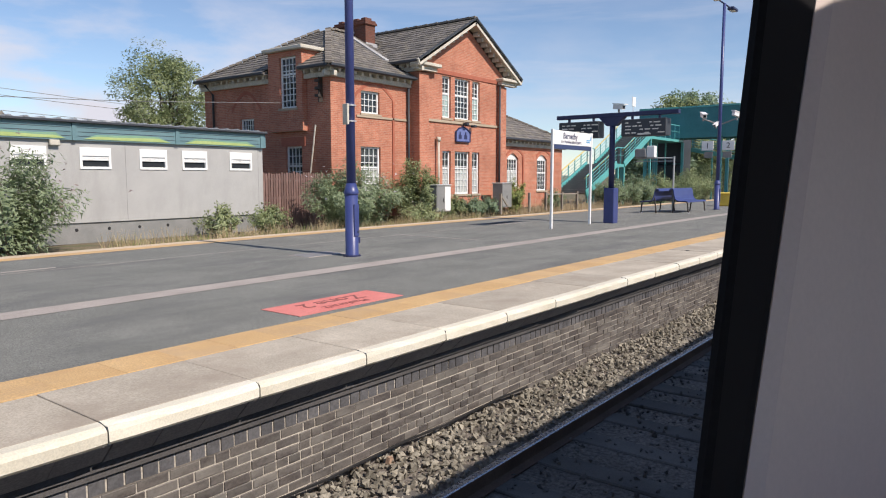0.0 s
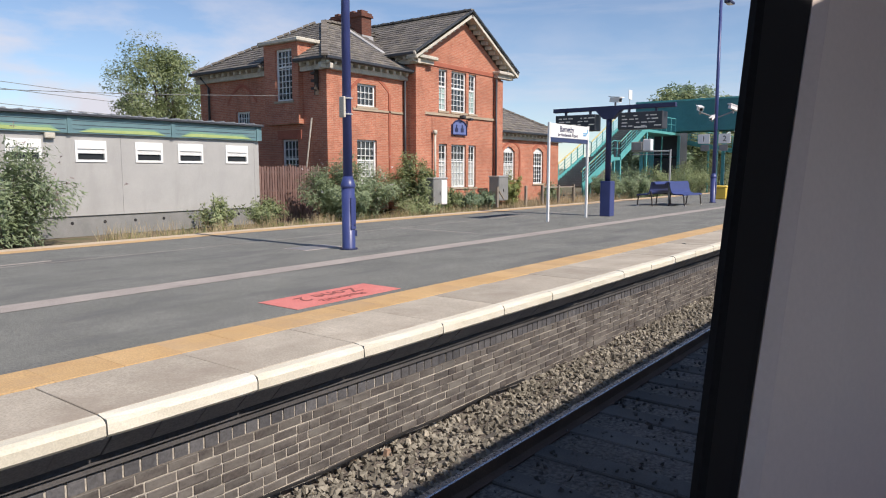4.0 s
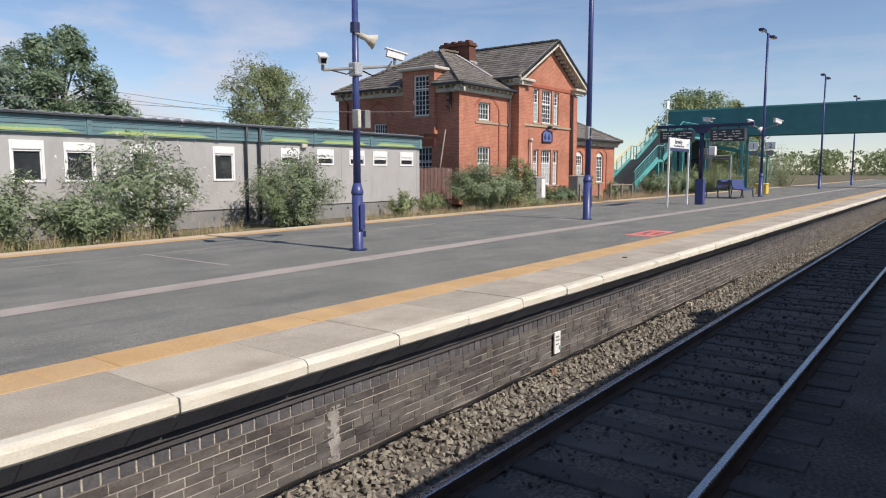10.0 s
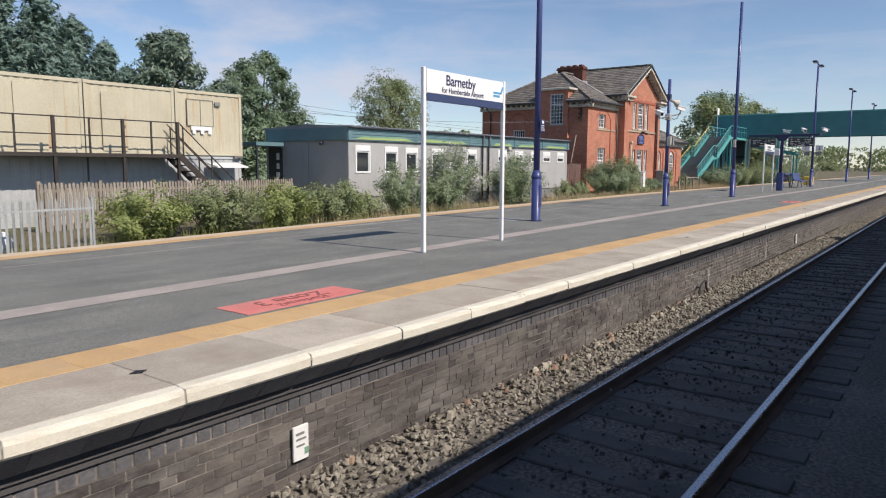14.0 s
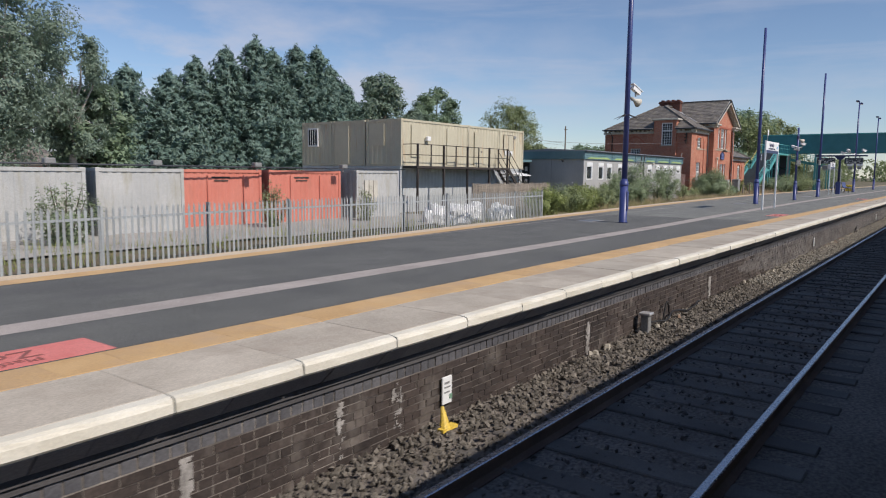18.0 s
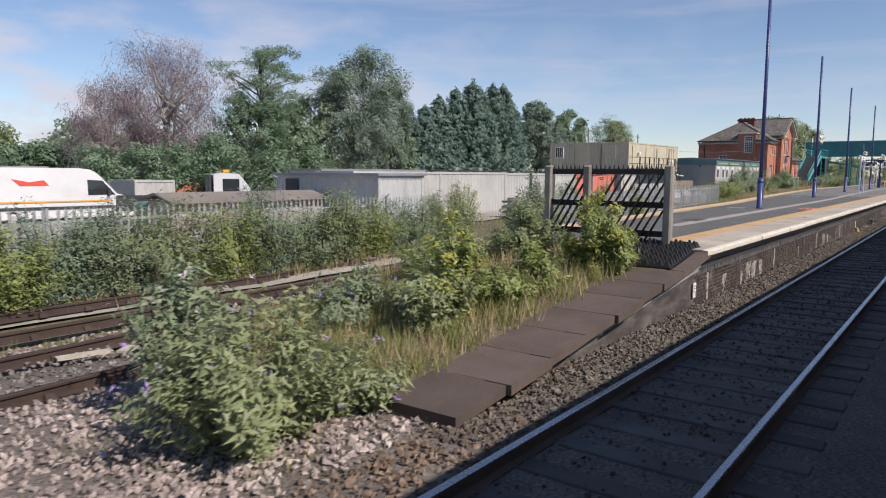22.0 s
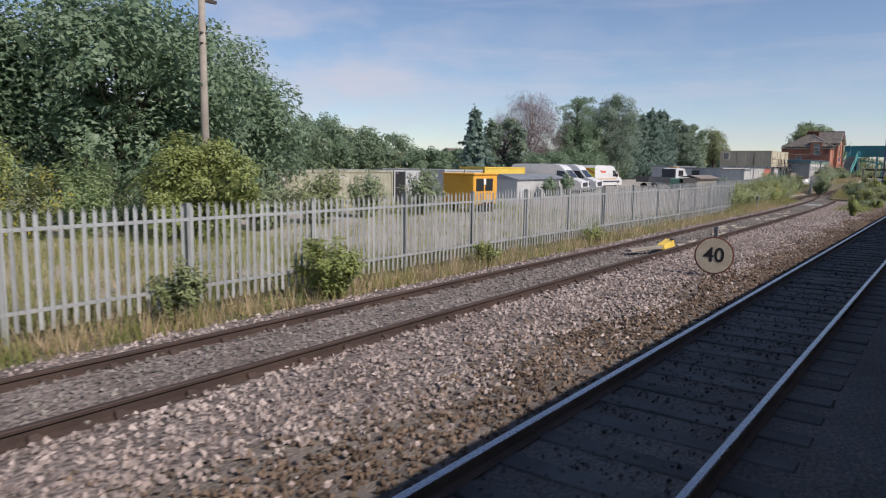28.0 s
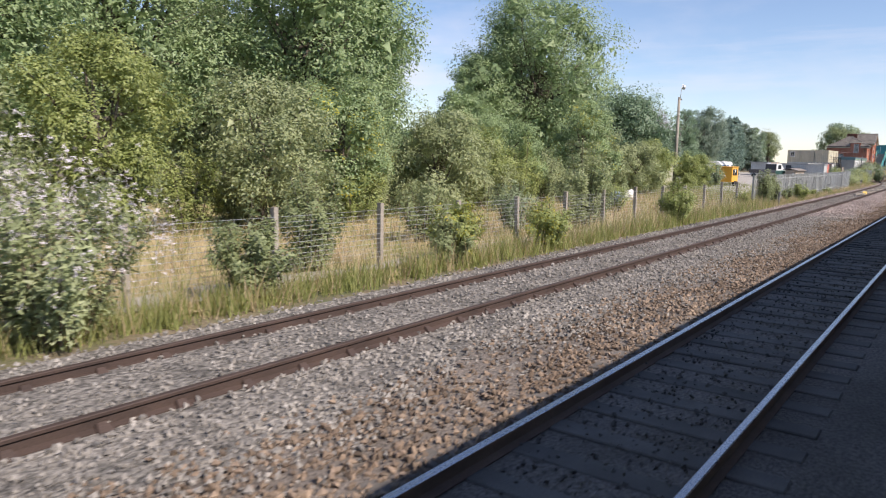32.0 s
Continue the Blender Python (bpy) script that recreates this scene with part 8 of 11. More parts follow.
def broadleaf(x, y, top, radius, label, leaf=LEAF_MID, bark=BARK, base=None, low=0.25, lobes=14, leaves=9000, size=0.24, seed=1, ragged=1.0, weep=0.0, accent=None, group="", fill=26, tall=1.0):
    """A tree with a tapered trunk, limbs and a crown of leaf clumps with gaps."""
    rg, rng = random.Random(seed), np.random.default_rng(seed)
    z0 = float(ground_z(x, y)) - 0.05 if base is None else base
    h = top - z0
    t = thing("tree", x, y, z0, label, "tree", group)
    cz, rz = z0 + h * (low + (1 - low) / 2), h * (1 - low) / 2
    mb = MB()
    limb(mb, (x, y, z0), (x + rg.uniform(-0.3, 0.3), y, z0 + h * 0.72), 0.045 * h ** 0.85, 0.04, rg, 6, 0.08)
    cs, rs = [], []
    for k in range(lobes):
        u = (k + 0.5) / lobes
        zz = 1 - 2 * u
        a = k * 2.39996 + rg.uniform(-0.5, 0.5)
        rr = math.sqrt(max(0, 1 - abs(zz) ** 2.4))
        f = rg.uniform(0.42, 0.86)
        c = np.array([x + radius * rr * math.cos(a) * f, y + radius * rr * math.sin(a) * f, cz + rz * zz * rg.uniform(0.62, 0.84)])
        cs.append(c)
        rs.append(radius * rg.uniform(0.28, 0.50) * (0.85 if zz > 0.6 else 1))
        limb(mb, (x, y, z0 + h * rg.uniform(0.2, 0.6)), tuple(c), 0.012 * h, 0.02, rg, 4)
        e = c + np.array([rg.uniform(-1, 1), rg.uniform(-1, 1), rg.uniform(-0.2, 1)]) * rs[-1] * 0.9
        limb(mb, tuple(c), tuple(e), 0.02, 0.008, rg, 2)
    part("trunk", mb, bark, t, fix=False, smooth=True)
    cl, ou = [], []
    per = max(3, int(26 * ragged))
    zf = rz / radius * 0.8 if rz < radius else 0.95 * tall
    for c, r in zip(cs, rs):
        d = rng.normal(size=(per, 3))
        d[:, 2] += 0.3 - weep
        d /= np.linalg.norm(d, axis=1)[:, None]
        q = c + d * (r * rng.uniform(0.62, 1.08, per))[:, None] * np.array([1, 1, zf])
        cl.append(q)
        ou.append(d + np.array([0, 0, 0.35]))
    cl, ou = np.concatenate(cl), np.concatenate(ou)
    cl[:, 2] = np.maximum(cl[:, 2], z0 + h * low * 0.7)
    n = max(4, int(leaves * 1.5) // len(cl))
    sp = rng.uniform(0.13, 0.25, len(cl)) * radius * 0.55
    V = leaf_cloud(rng, cl, n, sp, size * 1.3, 1.6, ou, 0.3 + weep)
    if weep:
        V = V.reshape(-1, 3, 3)
        V[:, :, 2] -= (rng.uniform(0, 1, len(V)) ** 2 * weep * radius * 0.5)[:, None]
        V = V.reshape(-1, 3)
    if fill:
        V = np.concatenate([V, inner_fill(rng, np.array(cs), np.array(rs), fill, zf)])
    leaf_part("crown", V, leaf, t)
    if weep > 0.3:
        m = rng.choice(len(cl), len(cl), replace=True)
        leaf_part("twig_veil", leaf_cloud(rng, cl[m], 9 if weep > 0.5 else 4, sp[m], 0.9 * weep + 0.3, 30, ou[m], 3.0), BARK if leaf is not LEAF_BROWN else LEAF_BROWN, t)["kind"] = "stuff"
    if accent:
        m = rng.choice(len(cl), max(1, len(cl) // 6), replace=False)
        leaf_part("accent_leaves", leaf_cloud(rng, cl[m], n // 2, sp[m], size * 1.3, 1.7, ou[m]), accent, t)
    return t


def conifer(x, y, top, radius, label, leaf=LEAF_CONIFER, seed=1, leaves=14000, size=0.34, low=0.02, tiers=0, power=0.75, group=""):
    """A conifer of separate boughs: upswept feathery sprays, or level whorls where tiers is set."""
    rng = np.random.default_rng(seed)
    z0 = float(ground_z(x, y)) - 0.05
    h = top - z0
    t = thing("conifer", x, y, z0, label, "tree", group)
    part("trunk", MB().tube([(x, y, z0), (x, y, z0 + h * 0.5), (x, y, top - 0.2)], [0.02 * h, 0.012 * h, 0.01], 7, caps=False), BARK, t, smooth=True, fix=False)
    nb, m = (400, 5) if not tiers else (tiers * 9, 7)
    u = np.sort(rng.uniform(0, 1, nb) ** 0.85)
    if tiers:
        u = (np.floor(u * tiers) + 0.3 * rng.uniform(0, 1, nb)) / tiers
    a = rng.uniform(0, 2 * math.pi, nb)
    lump = 1 + 0.2 * np.sin(a * 3 + seed) * np.sin(u * 7 + seed) + 0.16 * rng.normal(size=nb)
    r = radius * (1 - u ** (1.6 if not tiers else 1.0)) ** power * np.clip(lump, 0.55, 1.4) + 0.10
    zb = z0 + h * (low + (0.97 - low) * u)
    rise = 0.55 if not tiers else -0.12
    C, O, SP = [], [], []
    for j in range(m):
        q = 0.3 + 0.7 * (j + rng.uniform(0, 1, nb)) / m
        dz = r * rise * q ** 1.6 + (0.25 * r * (q - 0.7) ** 2 if tiers else 0)
        C.append(np.stack([x + r * q * np.cos(a), y + r * q * np.sin(a), np.minimum(zb + dz - 0.25 * r, top + 0.35 * rng.uniform(0, 1, nb))], 1))
        O.append(np.stack([np.cos(a), np.sin(a), np.full(nb, 0.75)], 1))
        SP.append((0.045 + 0.07 * (1 - q) + 0.05 * rng.uniform(0, 1, nb)) * (0.35 + r * 0.38))
    C, O, SP = np.concatenate(C), np.concatenate(O), np.concatenate(SP)
    k = max(4, leaves // len(C))
    V = [leaf_cloud(rng, C, k, SP, size, 2.8, O, -0.55 if not tiers else 0.25, 0.55)]
    core = np.stack([x + rng.normal(size=160) * 0.06, y + rng.normal(size=160) * 0.06, z0 + h * rng.uniform(low, 0.93, 160)], 1)
    V.append(inner_fill(rng, core, radius * 1.15 * (1 - ((core[:, 2] - z0) / h)) ** 0.8, 7, 0.7))
    leader = np.stack([x + rng.normal(size=7) * 0.05, y + rng.normal(size=7) * 0.05, top - 0.9 + 0.16 * np.arange(7)], 1)
    V.append(leaf_cloud(rng, leader, 12, 0.09, size, 3.0, np.tile([[0, 0, 1.0]], (7, 1)), -1.5))
    leaf_part("crown", np.concatenate(V), leaf, t)


def bush(x, y, top, radius, label, leaf=LEAF_BUDDLEIA, seed=1, leaves=2200, size=0.15, base=None, flower=None, flowers=60, wide=1.0, stems=10, upright=0.5, elong=2.6, name="shrub", group="", ry=None, accent=None):
    """A many-stemmed shrub: arching stems with leaves along them and flower heads at the tips."""
    rg, rng = random.Random(seed), np.random.default_rng(seed)
    z0 = float(ground_z(x, y)) - 0.03 if base is None else base
    h = top - z0
    ry = ry or radius * 0.8
    b = thing(name, x, y, z0, label, "shrub", group)
    mb = MB()
    cs, os_, tips = [], [], []
    ns = stems * 3
    for k in range(ns):
        a, f = rg.uniform(0, 2 * math.pi), math.sqrt(rg.random())
        hh = h * (1 - 0.5 * f * f) * rg.uniform(0.72, 1.04)
        tip = Vector((x + radius * f * math.cos(a), y + ry * f * math.sin(a), z0 + hh))
        root = Vector((x + 0.25 * radius * f * math.cos(a), y + 0.25 * ry * f * math.sin(a), z0))
        mid = root.lerp(tip, 0.55) + Vector((0, 0, hh * 0.12))
        if k < stems * 2:
            mb.tube([root, mid, tip], [0.018, 0.012, 0.005], 4, caps=False)
        tips.append(tip)
        m = 9
        for j in range(m):
            s = 0.12 + 0.88 * (j + rg.random()) / m
            p = root.lerp(mid, s / 0.55) if s < 0.55 else mid.lerp(tip, (s - 0.55) / 0.45)
            cs.append((p.x, p.y, p.z))
            os_.append((math.cos(a) * f, math.sin(a) * f, upright))
    part("stalk_clump", mb, BARK, b, fix=False)["kind"] = "stuff"
    cs, os_ = np.array(cs), np.array(os_)
    n = max(3, int(leaves * 1.9) // len(cs))
    leaf_part("leaves", leaf_cloud(rng, cs, n, 0.10 * max(radius, h * 0.4), size * 1.2, elong, os_ + np.array([0, 0, 0.25]), 0.1), leaf, b)
    if accent:
        m = rng.choice(len(cs), len(cs) // 4, replace=False)
        leaf_part("pale_leaves", leaf_cloud(rng, cs[m], n, 0.10 * max(radius, h * 0.4), size, elong, os_[m], 0.1), accent, b)
    if flower:
        tp = np.array([tuple(t) for t in tips])
        tp = tp[rng.choice(len(tp), flowers, replace=True)] + rng.normal(size=(flowers, 3)) * np.array([radius * 0.22, ry * 0.22, h * 0.10])
        o = np.tile(np.array([[0.0, -0.2, 0.8]]), (flowers, 1)) + rng.normal(size=(flowers, 3)) * 0.5
        leaf_part("blossom", leaf_cloud(rng, tp, 6, 0.018, size * 0.62, 3.2, o * 1.6, -0.1), flower, b)["kind"] = "stuff"
    return b


def grass(name, label, regions, mat, seed=1, h=0.45, w=0.008, lean=0.45):
    """Blades over patches of (x0, x1, y0, y1, count, height factor)."""
    rng = np.random.default_rng(seed)
    Vs = []
    for x0, x1, y0, y1, n, hf in regions:
        tuft = max(1, n // 9)
        cx, cy = rng.uniform(x0, x1, tuft), rng.uniform(y0, y1, tuft)
        k = rng.integers(0, tuft, n)
        px, py = cx[k] + rng.normal(size=n) * 0.11, cy[k] + rng.normal(size=n) * 0.11
        pz = ground_z(px, py) if "ramp" not in name else np.interp(px, [-70.7, -64.4], [-0.05, 0.62])
        hh = h * hf * rng.uniform(0.35, 1.15, n) * (0.6 + 0.8 * rng.random(tuft)[k])
        a = rng.uniform(0, 2 * math.pi, n)
        lx, ly = np.cos(a) * lean * hh * rng.uniform(0.2, 1.2, n), np.sin(a) * lean * hh * rng.uniform(0.2, 1.2, n)
        b = rng.uniform(0, 2 * math.pi, n)
        ww = w * rng.uniform(0.7, 1.6, n)
        sx, sy = np.cos(b) * ww, np.sin(b) * ww
        V = np.empty((n, 3, 3))
        V[:, 0] = np.stack([px - sx, py - sy, pz - 0.02], 1)
        V[:, 1] = np.stack([px + sx, py + sy, pz - 0.02], 1)
        V[:, 2] = np.stack([px + lx, py + ly, pz + hh], 1)
        Vs.append(V.reshape(-1, 3))
    V = np.concatenate(Vs)
    tagged(new(name, np_mesh(name, V, tris(len(V) // 3), mat)), label, "grass", kind="stuff")


# ---- trees behind the cabin, containers and yard
broadleaf(27.0, 44.6, 11.0, 3.6, "airy green tree beyond the cabin", LEAF_MID, seed=3, low=0.3, leaves=16000, size=0.125, lobes=22, ragged=0.65, fill=4)
broadleaf(10.8, 44.4, 11.4, 2.8, "dense dark-green tree behind the cabin", LEAF_DARK, seed=4, low=0.2, leaves=14000, size=0.16)
broadleaf(14.0, 45.5, 7.6, 2.6, "low dark-green tree behind the cabin", LEAF_DARK, seed=5, low=0.15, leaves=11000, size=0.16)
broadleaf(3.6, 45.2, 12.6, 2.7, "tall loose grey-green tree behind the cabin", LEAF_BIRCH, seed=6, low=0.15, leaves=7500, size=0.24, lobes=16, ragged=0.9)
broadleaf(5.2, 43.4, 6.6, 2.9, "low dense green tree behind the cabin", LEAF_BIRCH, seed=61, low=0.02, leaves=6000, size=0.22)
broadleaf(9.0, 43.2, 6.2, 2.6, "low dense green tree behind the cabin", LEAF_DARK, seed=62, low=0.02, leaves=5000, size=0.22)
broadleaf(7.0, 44.0, 9.6, 2.1, "loose grey-green broadleaf tree behind the cabin", LEAF_BIRCH, seed=7, low=0.1, leaves=12000, size=0.15)
for k, (x, y, tp, r) in enumerate(((-20.5, 47, 9.4, 2.9), (-17.6, 46.5, 9.4, 2.6), (-15.6, 46.2, 10.6, 2.7), (-13.4, 45.6, 11.6, 2.6), (-11.2, 44.9, 12.6, 2.7), (-9.2, 45.3, 12.0, 2.6), (-7.0, 45, 12.6, 2.8), (-4.7, 45, 12.8, 2.7), (-2.4, 45.8, 11.6, 2.6), (-0.2, 46.2, 10.4, 2.5), (1.6, 46.8, 9.0, 2.2), (-16.4, 48.5, 8.2, 2.6), (-5.8, 48.0, 10.2, 2.6), (-10.2, 48.0, 10.0, 2.6))):
    conifer(x, y, tp, r, "tall dark-green cypress in a close row", seed=20 + k, leaves=17000, size=0.30, power=0.62, group="cypress row")
broadleaf(-23.5, 46, 8.6, 2.6, "dark drooping shrub tree by the cypresses", LEAF_DARK, seed=31, low=0.05, leaves=7000, size=0.24, weep=0.3)
broadleaf(-30.0, 44.3, 13.6, 4.4, "tall silvery birch with open crown", LEAF_BIRCH, BARK_BIRCH, seed=32, low=0.14, leaves=34000, size=0.13, lobes=26, ragged=0.7, weep=0.25, fill=12)
broadleaf(-25.2, 45.0, 10.9, 2.5, "slim silvery birch tree", LEAF_BIRCH, BARK_BIRCH, seed=33, low=0.2, leaves=12000, size=0.13, lobes=12, ragged=0.6, weep=0.25, fill=9)
broadleaf(-34.6, 47.0, 9.5, 3.2, "dark-green tree between birch and pine", LEAF_DARK, seed=34, low=0.1, leaves=7500, size=0.22, weep=0.2)
broadleaf(-40.3, 45.6, 8.4, 3.3, "dark ivy-clad tree under the old pine", LEAF_SYCAMORE, seed=35, low=0.1, leaves=10000, size=0.15, lobes=16, ragged=0.7, fill=8)
pine = thing("pine_tree", -40.2, 45.3, 0, "old flat-topped pine with dark layered boughs", "tree")
mbp = MB()
limb(mbp, (-40.2, 45.3, 0), (-39.9, 45.3, 11.6), 0.3, 0.06, random.Random(5), 6, 0.05)
pc = []
rp = random.Random(17)
for k in range(34):
    z = 6.8 + 5.2 * k / 33
    w = 3.9 * (0.75 + 0.35 * math.sin(z * 2.1)) * (1.0 if z < 11 else 0.75)
    dx, dy, r = rp.uniform(-w, w), rp.uniform(-1.5, 1.2), rp.uniform(0.7, 1.2)
    limb(mbp, (-40.0, 45.3, z - 1.4), (-40.0 + dx, 45.3 + dy, z - 0.15), 0.07, 0.02, random.Random(k), 3)
    rr = np.random.default_rng(k)
    pc.append(np.array([-40.0 + dx, 45.3 + dy, z]) + rr.normal(size=(18, 3)) * np.array([r * 0.55, r * 0.6, 0.15]))
part("trunk", mbp, BARK, pine, fix=False)
leaf_part("crown", leaf_cloud(np.random.default_rng(9), np.concatenate(pc), 30, 0.2, 0.17, 3.0), LEAF_SYCAMORE, pine)
broadleaf(-45.3, 49.7, 13.2, 4.8, "wide half-dead birch, bronze and bare-twigged", LEAF_BROWN, BARK_BIRCH, seed=36, low=0.14, leaves=15000, size=0.085, lobes=34, ragged=1.0, weep=0.6, fill=0)
broadleaf(-49.5, 50.5, 9.5, 3.2, "bronze weeping birch crown", LEAF_BROWN, BARK_BIRCH, seed=37, low=0.12, leaves=9000, size=0.085, lobes=18, ragged=0.9, weep=0.7, fill=0)
conifer(-76.8, 38, 7.9, 3.0, "dark single fir tree with tiered boughs", seed=40, leaves=15000, size=0.26, tiers=13, power=0.95)
broadleaf(-72.3, 37.5, 7.3, 2.3, "loose olive-green tree beside the fir", LEAF_BIRCH, seed=41, low=0.05, leaves=6000, size=0.2, ragged=0.8, accent=LEAF_MID)
for k, (x, y, tp, r) in enumerate(((-67, 62, 6.9, 3.6), (-56, 60, 4.5, 3.4), (-72, 64, 7.9, 4.4), (-78.5, 62, 7.5, 4.2), (-101.5, 60, 5.6, 4), (-108, 64, 7.2, 5), (-116, 58, 7.6, 5), (-36, 54, 5.4, 3.6), (-52, 58, 4.4, 3.4), (-44, 56, 4.6, 3.4))):
    broadleaf(x, y, tp, r, "rounded green tree closing the yard", LEAF_SYCAMORE if k % 3 else LEAF_DARK, seed=50 + k, low=0.02, leaves=8000, size=0.22, lobes=14, group="trees behind the yard")
for k, (x, y, tp, r) in enumerate(((-18, 120, 11.5, 7), (-6, 126, 11.0, 7), (6, 122, 10.5, 7), (-30, 128, 9.5, 7), (-44, 130, 9.5, 7), (60, 60, 7.5, 4), (72, 56, 8, 4), (120, 40, 17, 6.5), (128, 42, 19, 7), (136, 38, 18, 6.5), (90, 34, 7, 5), (100, 30, 8, 5), (45, 58, 6.8, 4), (-8, 52, 6.0, 3))):
    broadleaf(x, y, tp, r, "distant rounded green tree", LEAF_MID if k % 2 else LEAF_DARK, seed=70 + k, low=0.04, leaves=4600, size=0.42, lobes=13, group="distant trees")
far_v = []
rw = np.random.default_rng(77)
for k in range(150):
    a = k / 150
    x, y = -420 + 640 * a + rw.normal() * 4, 190 + 40 * math.sin(a * 9) + rw.normal() * 12
    zt = float(ground_z(x, y))
    c = np.stack([x + rw.normal(size=34) * 3.4, y + rw.normal(size=34) * 2.5, zt + rw.uniform(0, 7.0, 34)], 1)
    far_v.append(leaf_cloud(rw, c, 9, 0.7, 1.3, 1.5))
for k in range(46):
    x, y = 300 + rw.uniform(0, 120), -30 + k * 2.4 + rw.normal() * 3
    c = np.stack([x + rw.normal(size=30) * 3.4, y + rw.normal(size=30) * 2.5, rw.uniform(-0.3, 11.0, 30)], 1)
    far_v.append(leaf_cloud(rw, c, 9, 0.7, 1.3, 1.5))
tagged(new("far_woods", np_mesh("far_woods", np.concatenate(far_v), tris(sum(len(v) for v in far_v) // 3), LEAF_MID)), "hazy line of far woodland on the low hills", "woodland", kind="stuff")

for k, (x, y, tp) in enumerate(((-47, 43, 4.6), (-42, 43.5, 4.4), (-37, 44, 4.8), (-52, 44, 4.2))):
    broadleaf(x, y, tp, 3.0, "low dark tree under the birch", LEAF_SYCAMORE, seed=700 + k, low=0.02, leaves=6000, size=0.16, lobes=12, group="low trees behind the yard")
# ---- the wood beside the line at the end
WOOD = (((-114.6, 25.8), 7.0, 3.4, LEAF_SYCAMORE, 0.02), ((-119.5, 24.6), 8.8, 4.4, LEAF_SYCAMORE, 0.03), ((-124.5, 27), 8.4, 4.2, LEAF_SYCAMORE, 0.03),
        ((-133.4, 24.8), 14.6, 5.2, LEAF_GROVE, 0.08), ((-137.2, 26.5), 10.0, 2.6, LEAF_GROVE, 0.06), ((-143.2, 23.5), 5.6, 2.6, LEAF_GROVE, 0.02), ((-130.0, 29), 11.5, 4.4, LEAF_MID, 0.1), ((-151.0, 26), 12.0, 4.0, LEAF_GROVE, 0.06), ((-155.0, 23.5), 12.5, 4.6, LEAF_GROVE, 0.06), ((-161.5, 28), 14.5, 5.0, LEAF_GROVE, 0.06),
        ((-169.0, 23.8), 13.0, 4.8, LEAF_GROVE, 0.05), ((-177.0, 25), 13.5, 5.0, LEAF_GROVE, 0.05), ((-147.0, 31), 8.5, 3.6, LEAF_GROVE, 0.03), ((-137.0, 34), 4.2, 3.6, LEAF_GROVE, 0.03), ((-152, 36), 12, 5, LEAF_MID, 0.05), ((-166, 36), 13, 5, LEAF_MID, 0.05))
for k, ((x, y), tp, r, lm, lo) in enumerate(WOOD):
    broadleaf(x, y, tp, r, "full green broadleaf tree beside the line", lm, seed=100 + k, low=lo, leaves=(40000 if x < -131 else 22000) if y < 30 else 6000, size=(0.108 if x < -131 else 0.14) if y < 30 else 0.26, lobes=34, group="lineside wood", fill=30, tall=1.1)
for k, (x, y, tp, r, lm) in enumerate(((-127.5, 18.5, 3.6, 1.7, LEAF_BRIGHT), (-137.6, 18.0, 4.4, 1.7, LEAF_LIFTED), (-141.5, 17.0, 5.6, 1.8, LEAF_GROVE), (-146.0, 19.2, 4.3, 2.0, LEAF_GROVE), (-150.5, 17.5, 3.4, 1.7, LEAF_BRIGHT), (-154.5, 16.8, 4.4, 1.9, LEAF_LIFTED),
                                        (-158.8, 18.0, 5.4, 1.9, LEAF_GROVE), (-163.0, 17.0, 4.8, 2.1, LEAF_LIFTED), (-167.5, 17.8, 5.6, 2.0, LEAF_BRIGHT), (-172.0, 16.8, 5.0, 2.0, LEAF_LIFTED), (-177.0, 17.5, 5.6, 2.2, LEAF_LIFTED), (-132.5, 17.5, 3.6, 1.7, LEAF_LIFTED), (-121, 17.6, 3.0, 1.5, LEAF_BRIGHT))):
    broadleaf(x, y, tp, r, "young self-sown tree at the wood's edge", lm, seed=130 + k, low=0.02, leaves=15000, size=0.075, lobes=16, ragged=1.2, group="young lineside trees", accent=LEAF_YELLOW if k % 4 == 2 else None)

